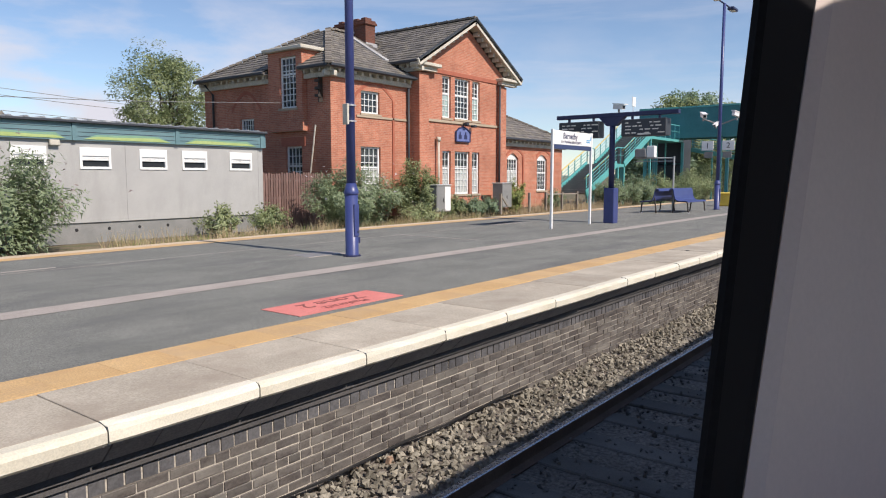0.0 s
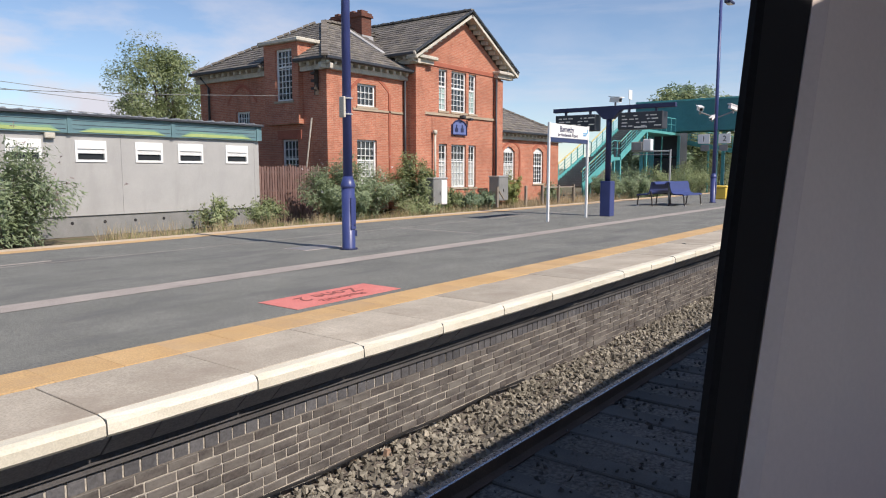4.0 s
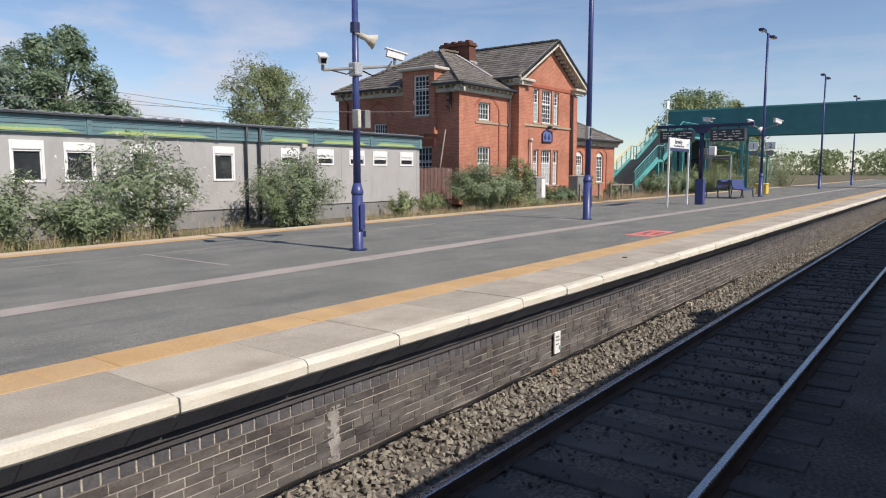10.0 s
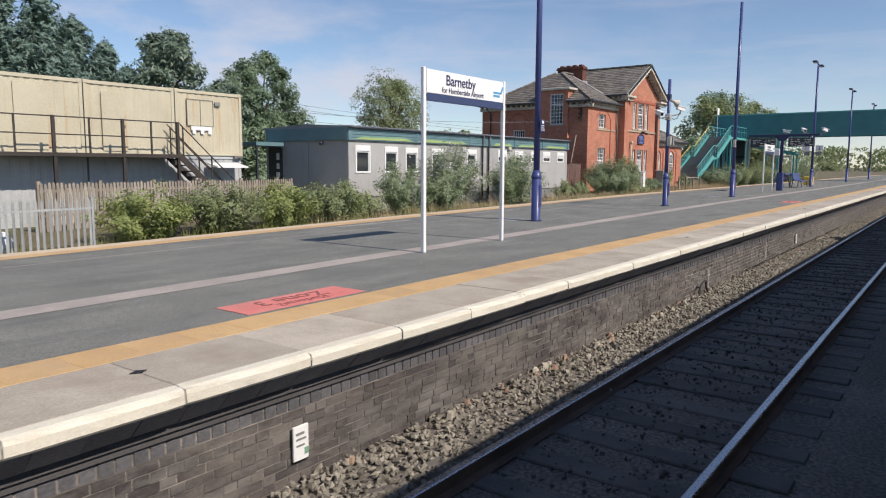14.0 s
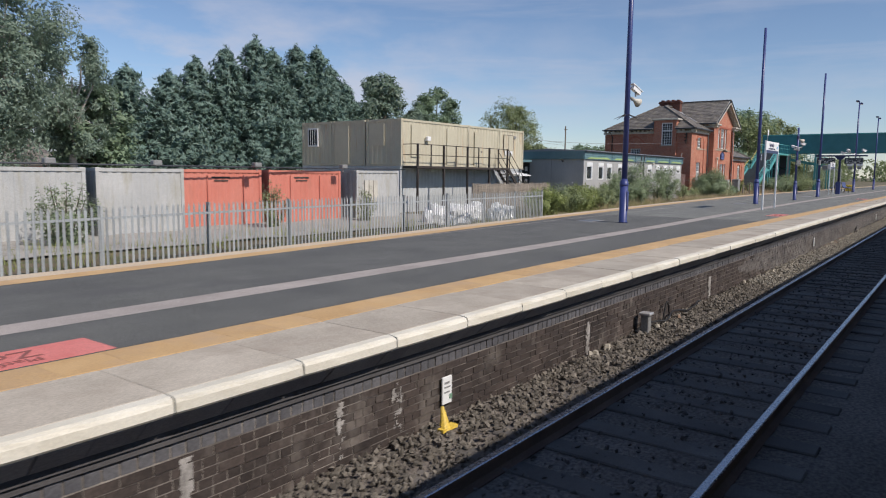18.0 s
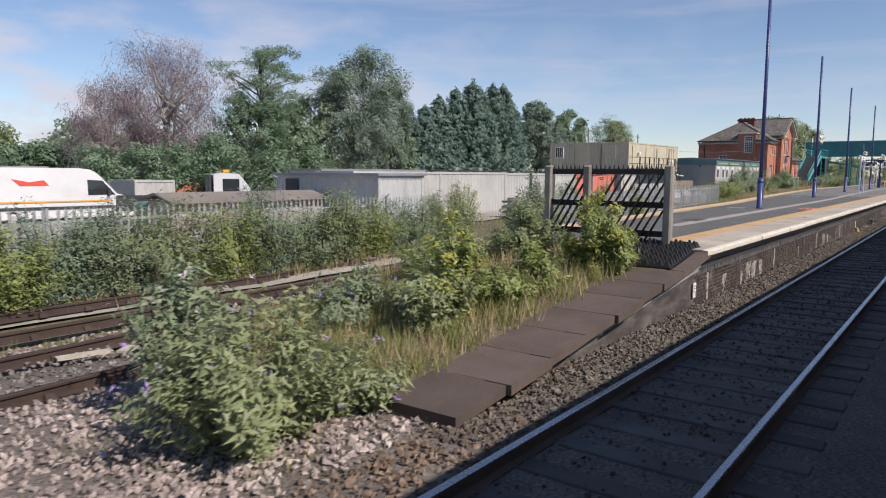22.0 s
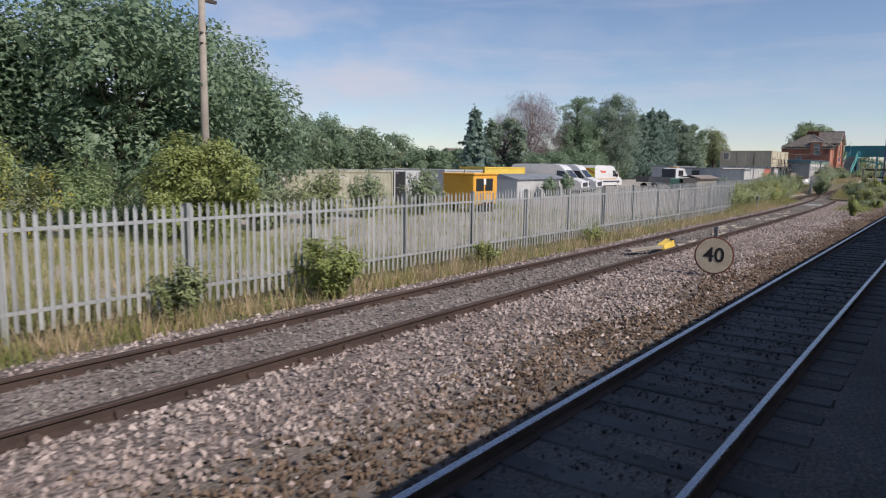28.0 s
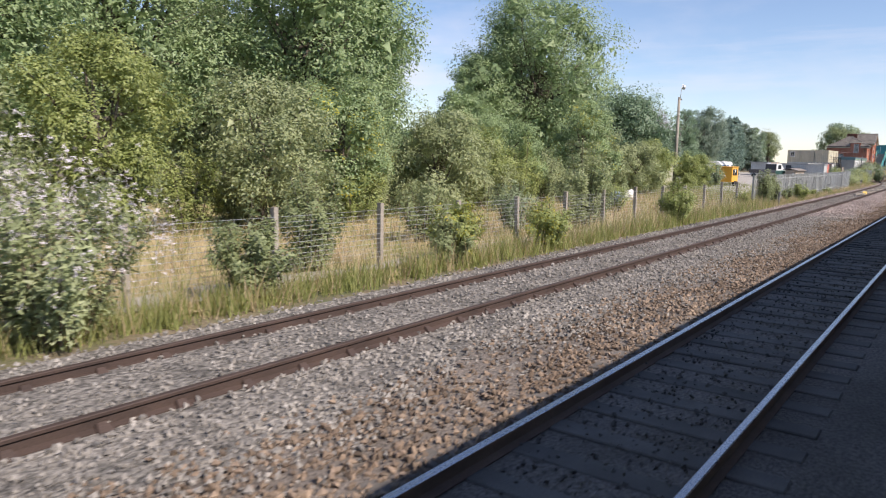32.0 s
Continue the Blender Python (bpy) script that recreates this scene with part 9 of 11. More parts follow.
# ---- shrubs along the old platform and cabin
SHRUBS = (
    (1.1, 18.9, 3.5, 2.1, LEAF_BUDDLEIA, FLOWER_PALE, 90, "big grey-green buddleia with pale dead flower heads", 3600),
    (7.0, 18.9, 3.2, 1.9, LEAF_BUDDLEIA, FLOWER_BROWN, 60, "big grey-green buddleia with brown flower heads", 3200),
    (18.9, 18.8, 2.75, 2.25, LEAF_BUDDLEIA, FLOWER_PALE, 70, "broad rounded buddleia before the station house", 6200),
    (22.4, 18.4, 1.25, 1.2, LEAF_LIFTED, FLOWER_BROWN, 30, "dry low weeds beside the buddleia", 1100),
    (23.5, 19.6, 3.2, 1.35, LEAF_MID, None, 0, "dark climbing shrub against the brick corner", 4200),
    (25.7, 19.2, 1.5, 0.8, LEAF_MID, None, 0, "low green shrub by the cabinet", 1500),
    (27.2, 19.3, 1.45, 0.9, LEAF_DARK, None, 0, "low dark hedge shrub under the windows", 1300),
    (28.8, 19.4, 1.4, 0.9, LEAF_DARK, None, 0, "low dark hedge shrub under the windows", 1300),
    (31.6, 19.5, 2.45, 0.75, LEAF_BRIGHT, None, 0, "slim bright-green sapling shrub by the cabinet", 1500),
    (13.4, 19.4, 1.45, 0.9, LEAF_LIFTED, None, 0, "straggly weed shrub along the cabin skirt", 700),
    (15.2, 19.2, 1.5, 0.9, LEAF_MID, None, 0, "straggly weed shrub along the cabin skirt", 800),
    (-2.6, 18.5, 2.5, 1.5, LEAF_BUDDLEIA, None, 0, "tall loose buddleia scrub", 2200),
    (-5.0, 18.6, 1.25, 1.5, LEAF_LIFTED, None, 0, "low loose green scrub", 1500),
    (-0.9, 17.9, 1.8, 1.2, LEAF_BUDDLEIA, None, 0, "loose low buddleia scrub", 1500),
    (-7.2, 18.0, 1.9, 1.6, LEAF_MID, None, 0, "bramble thicket behind the platform", 2300),
    (-9.6, 17.8, 1.75, 1.6, LEAF_BRIGHT, None, 0, "bramble thicket behind the platform", 2300),
    (-12.0, 17.6, 1.85, 1.5, LEAF_MID, FLOWER_PALE, 25, "bramble thicket behind the platform", 2300),
    (-14.4, 17.6, 1.7, 1.5, LEAF_BRIGHT, None, 0, "bramble thicket behind the platform", 2300),
    (35.5, 19.2, 1.7, 0.9, LEAF_BUDDLEIA, None, 0, "low scrub beside the brick wing", 1100),
    (41.5, 18.5, 2.4, 1.6, LEAF_BUDDLEIA, FLOWER_BROWN, 40, "grey-green scrub under the footbridge", 2200),
    (44.5, 18.0, 2.6, 1.8, LEAF_BUDDLEIA, FLOWER_BROWN, 40, "grey-green scrub under the footbridge", 2200),
    (48.0, 18.0, 2.7, 2.0, LEAF_MID, None, 0, "green scrub under the footbridge", 2200),
    (52.5, 17.5, 3.2, 2.2, LEAF_MID, None, 0, "green scrub under the footbridge", 2200),
    (57.0, 18.0, 3.6, 2.6, LEAF_MID, None, 0, "green scrub beyond the footbridge", 2200),
    (64.0, 18.0, 4.6, 3.2, LEAF_MID, None, 0, "green scrub beyond the footbridge", 2200),
    (73.0, 18.0, 5.0, 3.6, LEAF_DARK, None, 0, "green scrub beyond the footbridge", 2200),
    (84.0, 18.0, 5.5, 4.0, LEAF_MID, None, 0, "green scrub beyond the footbridge", 2200),
)
for k, (x, y, tp, r, lm, fl, nf, lbl, nl) in enumerate(SHRUBS):
    bush(x, y, tp, r, lbl, lm, seed=200 + k, leaves=int(nl * 1.9), size=0.115 if lm is LEAF_BUDDLEIA else 0.085, flower=fl, flowers=nf or 1, elong=3.0 if lm is LEAF_BUDDLEIA else 1.9, accent=FLOWER_PALE if k == 0 else None)

# ---- weeds and shrubs among the tracks
TRACK_SHRUBS = (
    (-56.6, 10.9, 2.25, 1.35, LEAF_BUDDLEIA, FLOWER_LILAC, 60, "lilac-flowered buddleia beside the far platform edge", 2600, -0.1),
    (-54.9, 11.3, 1.2, 0.9, LEAF_MID, FLOWER_LILAC, 30, "lilac-flowered buddleia beside the far platform edge", 1800, -0.1),
    (-44.9, 12.2, 1.6, 0.5, LEAF_BRIGHT, None, 0, "single bright sapling against the palisade", 700, -0.1),
    (-24.6, 20.6, 1.8, 0.6, LEAF_MID, FLOWER_BROWN, 10, "thin weed before the red container", 500, 0.0),
    (-29.6, 20.6, 2.0, 0.8, LEAF_MID, FLOWER_BROWN, 12, "thin weed before the red container", 700, 0.0),
    (-37.6, 19.5, 2.1, 1.0, LEAF_BUDDLEIA, FLOWER_PALE, 16, "buddleia weed before the white containers", 1500, 0.0),
    (-41.7, 19.0, 2.2, 1.1, LEAF_BUDDLEIA, FLOWER_PALE, 16, "buddleia weed before the white containers", 1600, 0.0),
    (-52.0, 17.0, 2.2, 1.0, LEAF_BRIGHT, None, 0, "tall bright weed before the white containers", 900, 0.0),
    (-64.9, 5.0, 2.1, 0.8, LEAF_BRIGHT, None, 0, "big bright-green shrub growing on the ramp", 3400, 0.2),
    (-64.6, 6.6, 1.9, 0.8, LEAF_MID, None, 0, "green shrub growing on the ramp", 1900, 0.4),
    (-66.3, 5.4, 1.3, 0.7, LEAF_BRIGHT, None, 0, "bright shrub on the ramp foot", 1500, 0.1),
    (-67.4, 5.3, 0.95, 0.6, LEAF_BRIGHT, None, 0, "small bright shrub on the ramp", 900, 0.35),
    (-72.1, 4.9, 1.2, 1.1, LEAF_LIFTED, FLOWER_LILAC, 26, "bright weed shrub in the ballast", 2300, -0.15),
    (-70.9, 5.0, 0.55, 0.8, LEAF_LIFTED, FLOWER_LILAC, 20, "low flowering weed at the ramp foot", 900, -0.15),
    (-68.8, 5.5, 1.35, 0.7, LEAF_LIFTED, FLOWER_PALE, 8, "pale-green weed shrub on the ramp", 1500, -0.05),
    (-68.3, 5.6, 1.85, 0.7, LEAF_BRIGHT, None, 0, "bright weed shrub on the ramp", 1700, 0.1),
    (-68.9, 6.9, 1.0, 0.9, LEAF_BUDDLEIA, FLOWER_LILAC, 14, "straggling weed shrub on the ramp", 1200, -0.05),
    (-65.9, 7.4, 1.6, 0.9, LEAF_LIFTED, None, 0, "pale-green shrub behind the ramp", 1600, 0.3),
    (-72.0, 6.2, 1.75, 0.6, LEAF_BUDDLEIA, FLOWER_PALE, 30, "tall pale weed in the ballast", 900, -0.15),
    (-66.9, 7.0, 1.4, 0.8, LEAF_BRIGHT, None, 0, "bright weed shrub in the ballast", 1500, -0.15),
    (-77.2, 5.3, 1.2, 1.05, LEAF_LIFTED, None, 0, "loose yellow-green weed shrub in the ballast", 1500, -0.15),
    (-78.6, 4.6, 0.45, 0.95, LEAF_LIFTED, FLOWER_LILAC, 8, "low flowering weeds in the ballast", 700, -0.15),
    (-80.4, 4.3, 0.45, 0.5, LEAF_BRIGHT, FLOWER_LILAC, 8, "low flowering weeds in the ballast", 600, -0.15),
    (-91.0, 4.5, 1.0, 0.38, LEAF_BRIGHT, FLOWER_PALE, 6, "tall weed standing in the ballast", 700, -0.15),
    (-82.9, 5.3, 0.45, 0.55, LEAF_BRIGHT, None, 0, "straggling weed in the ballast", 600, -0.15),
    (-86.2, 4.75, 0.15, 0.6, LEAF_BRIGHT, None, 0, "low weed mat in the ballast", 600, -0.15),
    (-79.6, 5.0, 0.35, 0.8, LEAF_BUDDLEIA, FLOWER_BROWN, 10, "brownish weed in the ballast", 700, -0.15),
)
for k, (x, y, tp, r, lm, fl, nf, lbl, nl, zb) in enumerate(TRACK_SHRUBS):
    bush(x, y, tp, r, lbl, lm, seed=300 + k, leaves=int(nl * 1.7), size=0.075, base=zb, flower=fl, flowers=nf or 1, elong=2.4, stems=9, accent=LEAF_YELLOW if k in (8, 15, 20) else None)
rs = random.Random(8)
for k in range(30):
    x = -58.5 - k * 1.16
    y = (12.95 if x > -71 else 12.4) + rs.uniform(-0.2, 0.2) if x > -76 else 10.75 + rs.uniform(-0.3, 0.3)
    bush(x, y, rs.uniform(1.5, 2.15) if x > -76 else rs.uniform(1.45, 1.95), rs.uniform(1.25, 1.7), "mixed buddleia and bramble thicket along the fence", ((LEAF_MID, LEAF_BUDDLEIA, LEAF_DARK, LEAF_BRIGHT) if x > -76 else (LEAF_LIFTED, LEAF_BUDDLEIA, LEAF_LIFTED, LEAF_BRIGHT))[k % 4], seed=400 + k, leaves=4200, size=0.075, upright=0.9, elong=3.0,
         ry=0.75, base=-0.15, flower=(FLOWER_LILAC, FLOWER_BROWN, None)[k % 3], flowers=18, group="lineside thicket", accent=LEAF_YELLOW if k in (17, 18, 20, 22, 25) else None)
LATE = (
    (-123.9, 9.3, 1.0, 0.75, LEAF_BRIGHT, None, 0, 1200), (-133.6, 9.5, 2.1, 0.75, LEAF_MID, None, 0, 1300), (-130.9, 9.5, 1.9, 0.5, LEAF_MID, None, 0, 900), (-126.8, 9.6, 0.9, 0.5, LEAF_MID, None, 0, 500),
    (-148.9, 9.3, 1.55, 1.0, LEAF_BRIGHT, FLOWER_PALE, 20, 1900), (-137.4, 9.7, 0.8, 0.5, LEAF_BRIGHT, None, 0, 500), (-153.7, 11.0, 3.15, 1.3, LEAF_LIFTED, None, 0, 3600), (-159.4, 9.3, 1.15, 1.05, LEAF_BRIGHT, None, 0, 1700),
    (-148.4, 9.6, 1.2, 0.7, LEAF_BRIGHT, None, 0, 900), (-172.6, 9.1, 2.5, 1.3, LEAF_LIFTED, FLOWER_PALE, 1100, 2600), (-169.2, 9.6, 1.45, 0.85, LEAF_MID, None, 0, 1500), (-163.3, 9.6, 1.45, 0.85, LEAF_BRIGHT, None, 0, 1500),
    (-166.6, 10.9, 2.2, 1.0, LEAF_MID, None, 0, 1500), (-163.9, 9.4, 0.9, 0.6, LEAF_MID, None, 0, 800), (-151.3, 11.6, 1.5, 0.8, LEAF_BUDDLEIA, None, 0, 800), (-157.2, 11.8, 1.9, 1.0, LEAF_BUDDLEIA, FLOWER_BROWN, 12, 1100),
    (-175.5, 9.4, 1.7, 1.1, LEAF_LIFTED, FLOWER_PALE, 260, 1700), (-145.2, 13.5, 1.3, 0.9, LEAF_BRIGHT, None, 0, 900), (-160.9, 12.6, 2.0, 1.1, LEAF_MID, None, 0, 1300), (-118.6, 9.3, 0.45, 0.5, LEAF_BRIGHT, None, 0, 300), (-112.0, 9.4, 0.45, 0.5, LEAF_BRIGHT, None, 0, 300))
for k, (x, y, tp, r, lm, fl, nf, nl) in enumerate(LATE):
    bush(x, y, tp, r, "lineside shrub beside the wire fence" if x < -135 else "weed shrub growing through the palisade", lm, seed=500 + k, leaves=int(nl * 1.8), size=0.078, base=-0.2, flower=fl, flowers=nf or 1, elong=2.2,
         accent=LEAF_YELLOW if k in (11, 7) else None)
for k in range(26):
    x = -136.5 - k * 2.05
    bush(x, 17.0 + rs.uniform(0, 1.6), rs.uniform(1.3, 2.6) + (1.0 if x < -143 else 0.0), rs.uniform(1.2, 1.7), "undergrowth before the wood", (LEAF_MID, LEAF_LIFTED, LEAF_BRIGHT)[k % 3], seed=560 + k, leaves=4200, size=0.085, base=-0.2, group="wood-edge undergrowth")
for k in range(16):
    x = -121.0 - k * 1.9
    bush(x, 20.6 + rs.uniform(-0.9, 1.6), rs.uniform(1.7, 2.9), rs.uniform(1.3, 1.8), "shaded undergrowth beneath the wood", (LEAF_SYCAMORE, LEAF_GROVE, LEAF_MID)[k % 3], seed=640 + k, leaves=3600, size=0.095, base=-0.2, group="wood-edge undergrowth", accent=LEAF_YELLOW if k % 5 == 2 else None)
for k, (x, y, tp, r, lm) in enumerate(((-111.0, 20.3, 2.2, 1.0, LEAF_BUDDLEIA), (-108.2, 19.6, 2.3, 1.2, LEAF_BUDDLEIA), (-104.5, 20.5, 1.7, 0.8, LEAF_BUDDLEIA), (-114.5, 19.5, 2.3, 1.5, LEAF_MID), (-117.5, 18.8, 2.2, 1.4, LEAF_BUDDLEIA), (-85.4, 23.7, 2.0, 0.75, LEAF_DARK), (-88.3, 23.7, 1.7, 0.7, LEAF_DARK))):
    bush(x, y, tp, r, "buddleia before the cream container", lm, seed=600 + k, leaves=1300, size=0.15, base=0.0, flower=FLOWER_PALE, flowers=14)
grass("dry_grass", "straw-coloured dry grass along the fences", [
    (-3, 4, 16.6, 18.2, 1300, 1.2), (-9, -3, 16.6, 17.4, 900, 1.2), (9, 27, 16.9, 18.6, 5200, 1.0), (30, 44, 17.0, 20, 4200, 1.4), (-78, -58, 12.2, 12.9, 1600, 0.8), (-92, -77, 9.65, 10.4, 4500, 0.9), (-92, -77, 10.2, 11.2, 3000, 1.4), (-135, -93, 9.0, 9.9, 8000, 0.9), (-92, -82, 9.3, 10.2, 1600, 0.8), (-182, -134, 9.0, 9.8, 8000, 1.45), (-182, -124, 10.9, 18.5, 30000, 1.1),
    (-92, -84, 9.2, 10.6, 1800, 1.1), (40, 60, 15.5, 17, 1500, 1.2)], GRASS_DRY, 1)
grass("green_grass", "rank green grass along the fences", [
    (-16, 4, 16.5, 17.8, 3000, 0.9), (9, 26, 16.8, 18.4, 2600, 0.8), (-78, -58, 12.3, 12.9, 1400, 0.8), (-93, -76, 9.6, 11.6, 20000, 1.0), (-135, -93, 8.95, 9.8, 4200, 0.8), (-182, -134, 8.9, 9.7, 17000, 1.3), (-182, -124, 10.9, 19.0, 20000, 1.0), (-56, -17, 15.5, 19, 3500, 0.8),
    (-134, -100, 10.2, 19, 13000, 0.75), (-134.5, -119, 10.2, 20, 16000, 0.95), (-112, -100, 19, 24.5, 5000, 1.1), (-100, -78, 11.2, 13, 3000, 0.6)], GRASS, 2)
grass("ramp_grass", "mixed dry grass growing over the ramp", [(-70.4, -63.3, 4.65, 8.2, 7000, 0.65), (-67.5, -63.3, 5.0, 8.2, 3000, 1.0)], GRASS_DRY, 3)
grass("ramp_weeds", "fresh green weeds growing over the ramp", [(-70.4, -63.3, 4.6, 8.2, 11000, 0.7)], GRASS, 6)
grass("track_weeds", "sparse weeds in the ballast", [(-95, -70, 4.0, 6.2, 2600, 0.5), (-86, -76, 4.2, 6.0, 3000, 0.8), (-100, -66, 9.2, 10.2, 1600, 0.5)], GRASS, 4)


# ======================= yard, vehicles, lineside things =======================
tagged(new("yard", ground_sheet("yard", lambda x: 11.9 if x < -58 else 17.5, lambda x: 45.0, -128.6, -20, 0.055, YARD, 0.8, 44)), "pale gravel yard behind the fence", "ground", kind="structure")
tagged(new("dry_meadow", ground_sheet("dry_meadow", lambda x: 9.3 if x < -134 else 10.4, lambda x: 29.0, -182, -129.0, 0.05, STRAW, 0.8, 32)), "bleached straw-coloured meadow behind the wire fence", "ground", kind="structure")
tagged(new("yard_track", ground_sheet("yard_track", lambda x: 9.95 + 0.15 * math.sin(x * 0.9), lambda x: 10.85 + 0.2 * math.sin(x * 0.7 + 1), -182, -136, 0.08, YARD, 0.8, 4)), "pale gravel path beyond the wire fence", "ground", kind="structure")

VAN_WHITE = M("white_van_paint", (0.62, 0.63, 0.63, 1), (0.68, 0.69, 0.69, 1), 0.3, big=1.5, bumps=0.02, grain=0.06)
RED_MARK = M("red_livery_mark", (0.65, 0.08, 0.05, 1), (0.7, 0.1, 0.06, 1), 0.4, bumps=0)
CHEV_Y = M("fluorescent_yellow", (0.70, 0.68, 0.05, 1), (0.75, 0.72, 0.08, 1), 0.5, bumps=0)
TYRE = M("black_tyre", (0.018, 0.018, 0.018, 1), (0.03, 0.03, 0.03, 1), 0.85, bumps=0.1)


def van(x, y, z, turn, label, length=5.9, height=2.55, chevron=False, group="parked vans"):
    """A high-roofed panel van; built nose to +x, then turned."""
    v = thing("panel_van", 0, 0, 0, label, "van", group)
    L, H, W = length, height, 1.95
    side = [(0.0, 0.35), (0.0, H - 0.25), (0.15, H - 0.03), (0.4, H), (L - 2.6, H), (L - 2.1, H - 0.06), (L - 1.78, H - 0.24), (L - 1.0, 1.36), (L - 0.35, 1.14), (L - 0.08, 0.95), (L, 0.6), (L, 0.35)]
    n = len(side)
    V = []
    for yy, inset in ((-W / 2, 0.0), (W / 2, 0.0)):
        V += [(px, yy * (1 - 0.10 * max(0, pz - 1.1) / (H - 1.1)), pz) for px, pz in side]
    F = [tuple(range(n)), tuple(range(2 * n - 1, n - 1, -1))] + [(i, n + i, n + (i + 1) % n, (i + 1) % n) for i in range(n)]
    part("body", MB().add(V, F), VAN_WHITE, v, "white van body")
    def on_side(px, pz, yy, out):
        return (px, math.copysign(W / 2 * (1 - 0.10 * max(0, pz - 1.1) / (H - 1.1)) + out, yy), pz)
    for s in (-1, 1):
        w = part("cab_window", MB().add([on_side(L - 2.25, 1.3, s, 0.008), on_side(L - 1.08, 1.3, s, 0.008), on_side(L - 1.6, 1.92, s, 0.008), on_side(L - 2.25, 1.96, s, 0.008)], [(0, 1, 2, 3)]), GLASS, v, fix=False)
        part("side_rub_strip", MB().add([on_side(0.2, 0.72, s, 0.02), on_side(L - 0.6, 0.72, s, 0.02), on_side(L - 0.6, 0.84, s, 0.02), on_side(0.2, 0.84, s, 0.02)], [(0, 1, 2, 3)]), GUTTER, v, fix=False)
        part("wing_mirror", MB().cham(L - 1.45, L - 1.33, s * 1.02 - 0.1, s * 1.02 + 0.1, 1.25, 1.6, 0.03), GUTTER, v)
        part("headlight", MB().cham(L - 0.16, L - 0.02, s * 0.75 - 0.14, s * 0.75 + 0.14, 0.85, 1.12, 0.03), UPVC, v, "clear headlight")
        if chevron:
            part("stripe", MB().add([on_side(0.1, 1.02, s, 0.01), on_side(L - 1.3, 1.02, s, 0.01), on_side(L - 1.3, 1.08, s, 0.01), on_side(0.1, 1.08, s, 0.01)], [(0, 1, 2, 3)]), CONT_ORANGE, v, "thin orange stripe", fix=False)
            part("livery_mark", MB().add([on_side(1.4, 1.72, s, 0.01), on_side(2.5, 1.72, s, 0.01), on_side(2.3, 1.95, s, 0.01), on_side(1.1, 2.0, s, 0.01), on_side(1.75, 1.86, s, 0.01)], [(0, 1, 2, 4, 3)]), RED_MARK, v, "red livery shape", fix=False)
    part("windscreen", MB().add([(L - 1.57, -0.74, H - 0.50), (L - 1.57, 0.74, H - 0.50), (L - 0.99, 0.80, 1.38), (L - 0.99, -0.80, 1.38)], [(0, 1, 2, 3)]).add([(L - 1.54, -0.74, H - 0.50), (L - 1.54, 0.74, H - 0.50), (L - 0.96, 0.80, 1.38), (L - 0.96, -0.80, 1.38)], [(0, 1, 2, 3)]), GLASS, v, "dark raked windscreen", fix=False)
    part("grille", MB().cham(L - 0.03, L + 0.02, -0.55, 0.55, 0.62, 0.98, 0.02), GUTTER, v)
    part("bumper", MB().cham(L - 0.12, L + 0.05, -0.93, 0.93, 0.32, 0.58, 0.04), GREY_BOX, v)
    for wx in (1.1, L - 1.0):
        for s in (-1, 1):
            t = part("wheel", MB().tube([(wx, s * 0.72, 0.34), (wx, s * 0.965, 0.34)], 0.34, 18), TYRE, v)
            part("hub", MB().tube([(wx, s * 0.96, 0.34), (wx, s * 0.975, 0.34)], 0.19, 12), ALU, t)
    if chevron:
        for k in range(6):
            zz = 0.55 + k * 0.33
            ch = MB()
            for s in (-1, 1):
                vs = [(-0.012, s * 0.88, zz), (-0.012, 0.0, zz + 0.45), (-0.012, 0.0, zz + 0.62), (-0.012, s * 0.88, zz + 0.17)]
                ch.add([(a, b, min(c, H - 0.3)) for a, b, c in vs], [(0, 1, 2, 3)])
            part("rear_chevron", ch, RED_MARK if k % 2 else CHEV_Y, v, "red rear chevron" if k % 2 else "yellow rear chevron", fix=False)
        part("rear_panel", MB().box(-0.008, -0.002, -0.9, 0.9, 0.5, H - 0.25), CHEV_Y, v)
    part("roof_rack", MB().box(0.8, 2.6, -0.7, 0.7, H, H + 0.06), GREY_BOX, v)
    v.matrix_basis = Matrix.Translation((x, y, z)) @ Matrix.Rotation(radians(turn), 4, "Z")
    return v


gz = -0.06
van(-79.1, 32.0, gz, -84, "white high-roofed panel van parked in the yard", 6.5, 2.48)
van(-75.3, 32.4, gz, -84, "white high-roofed panel van parked in the yard", 6.5, 2.5)
van(-65.0, 31.7, gz, -3, "white van with yellow and red rear chevrons", 6.3, 2.46, True)


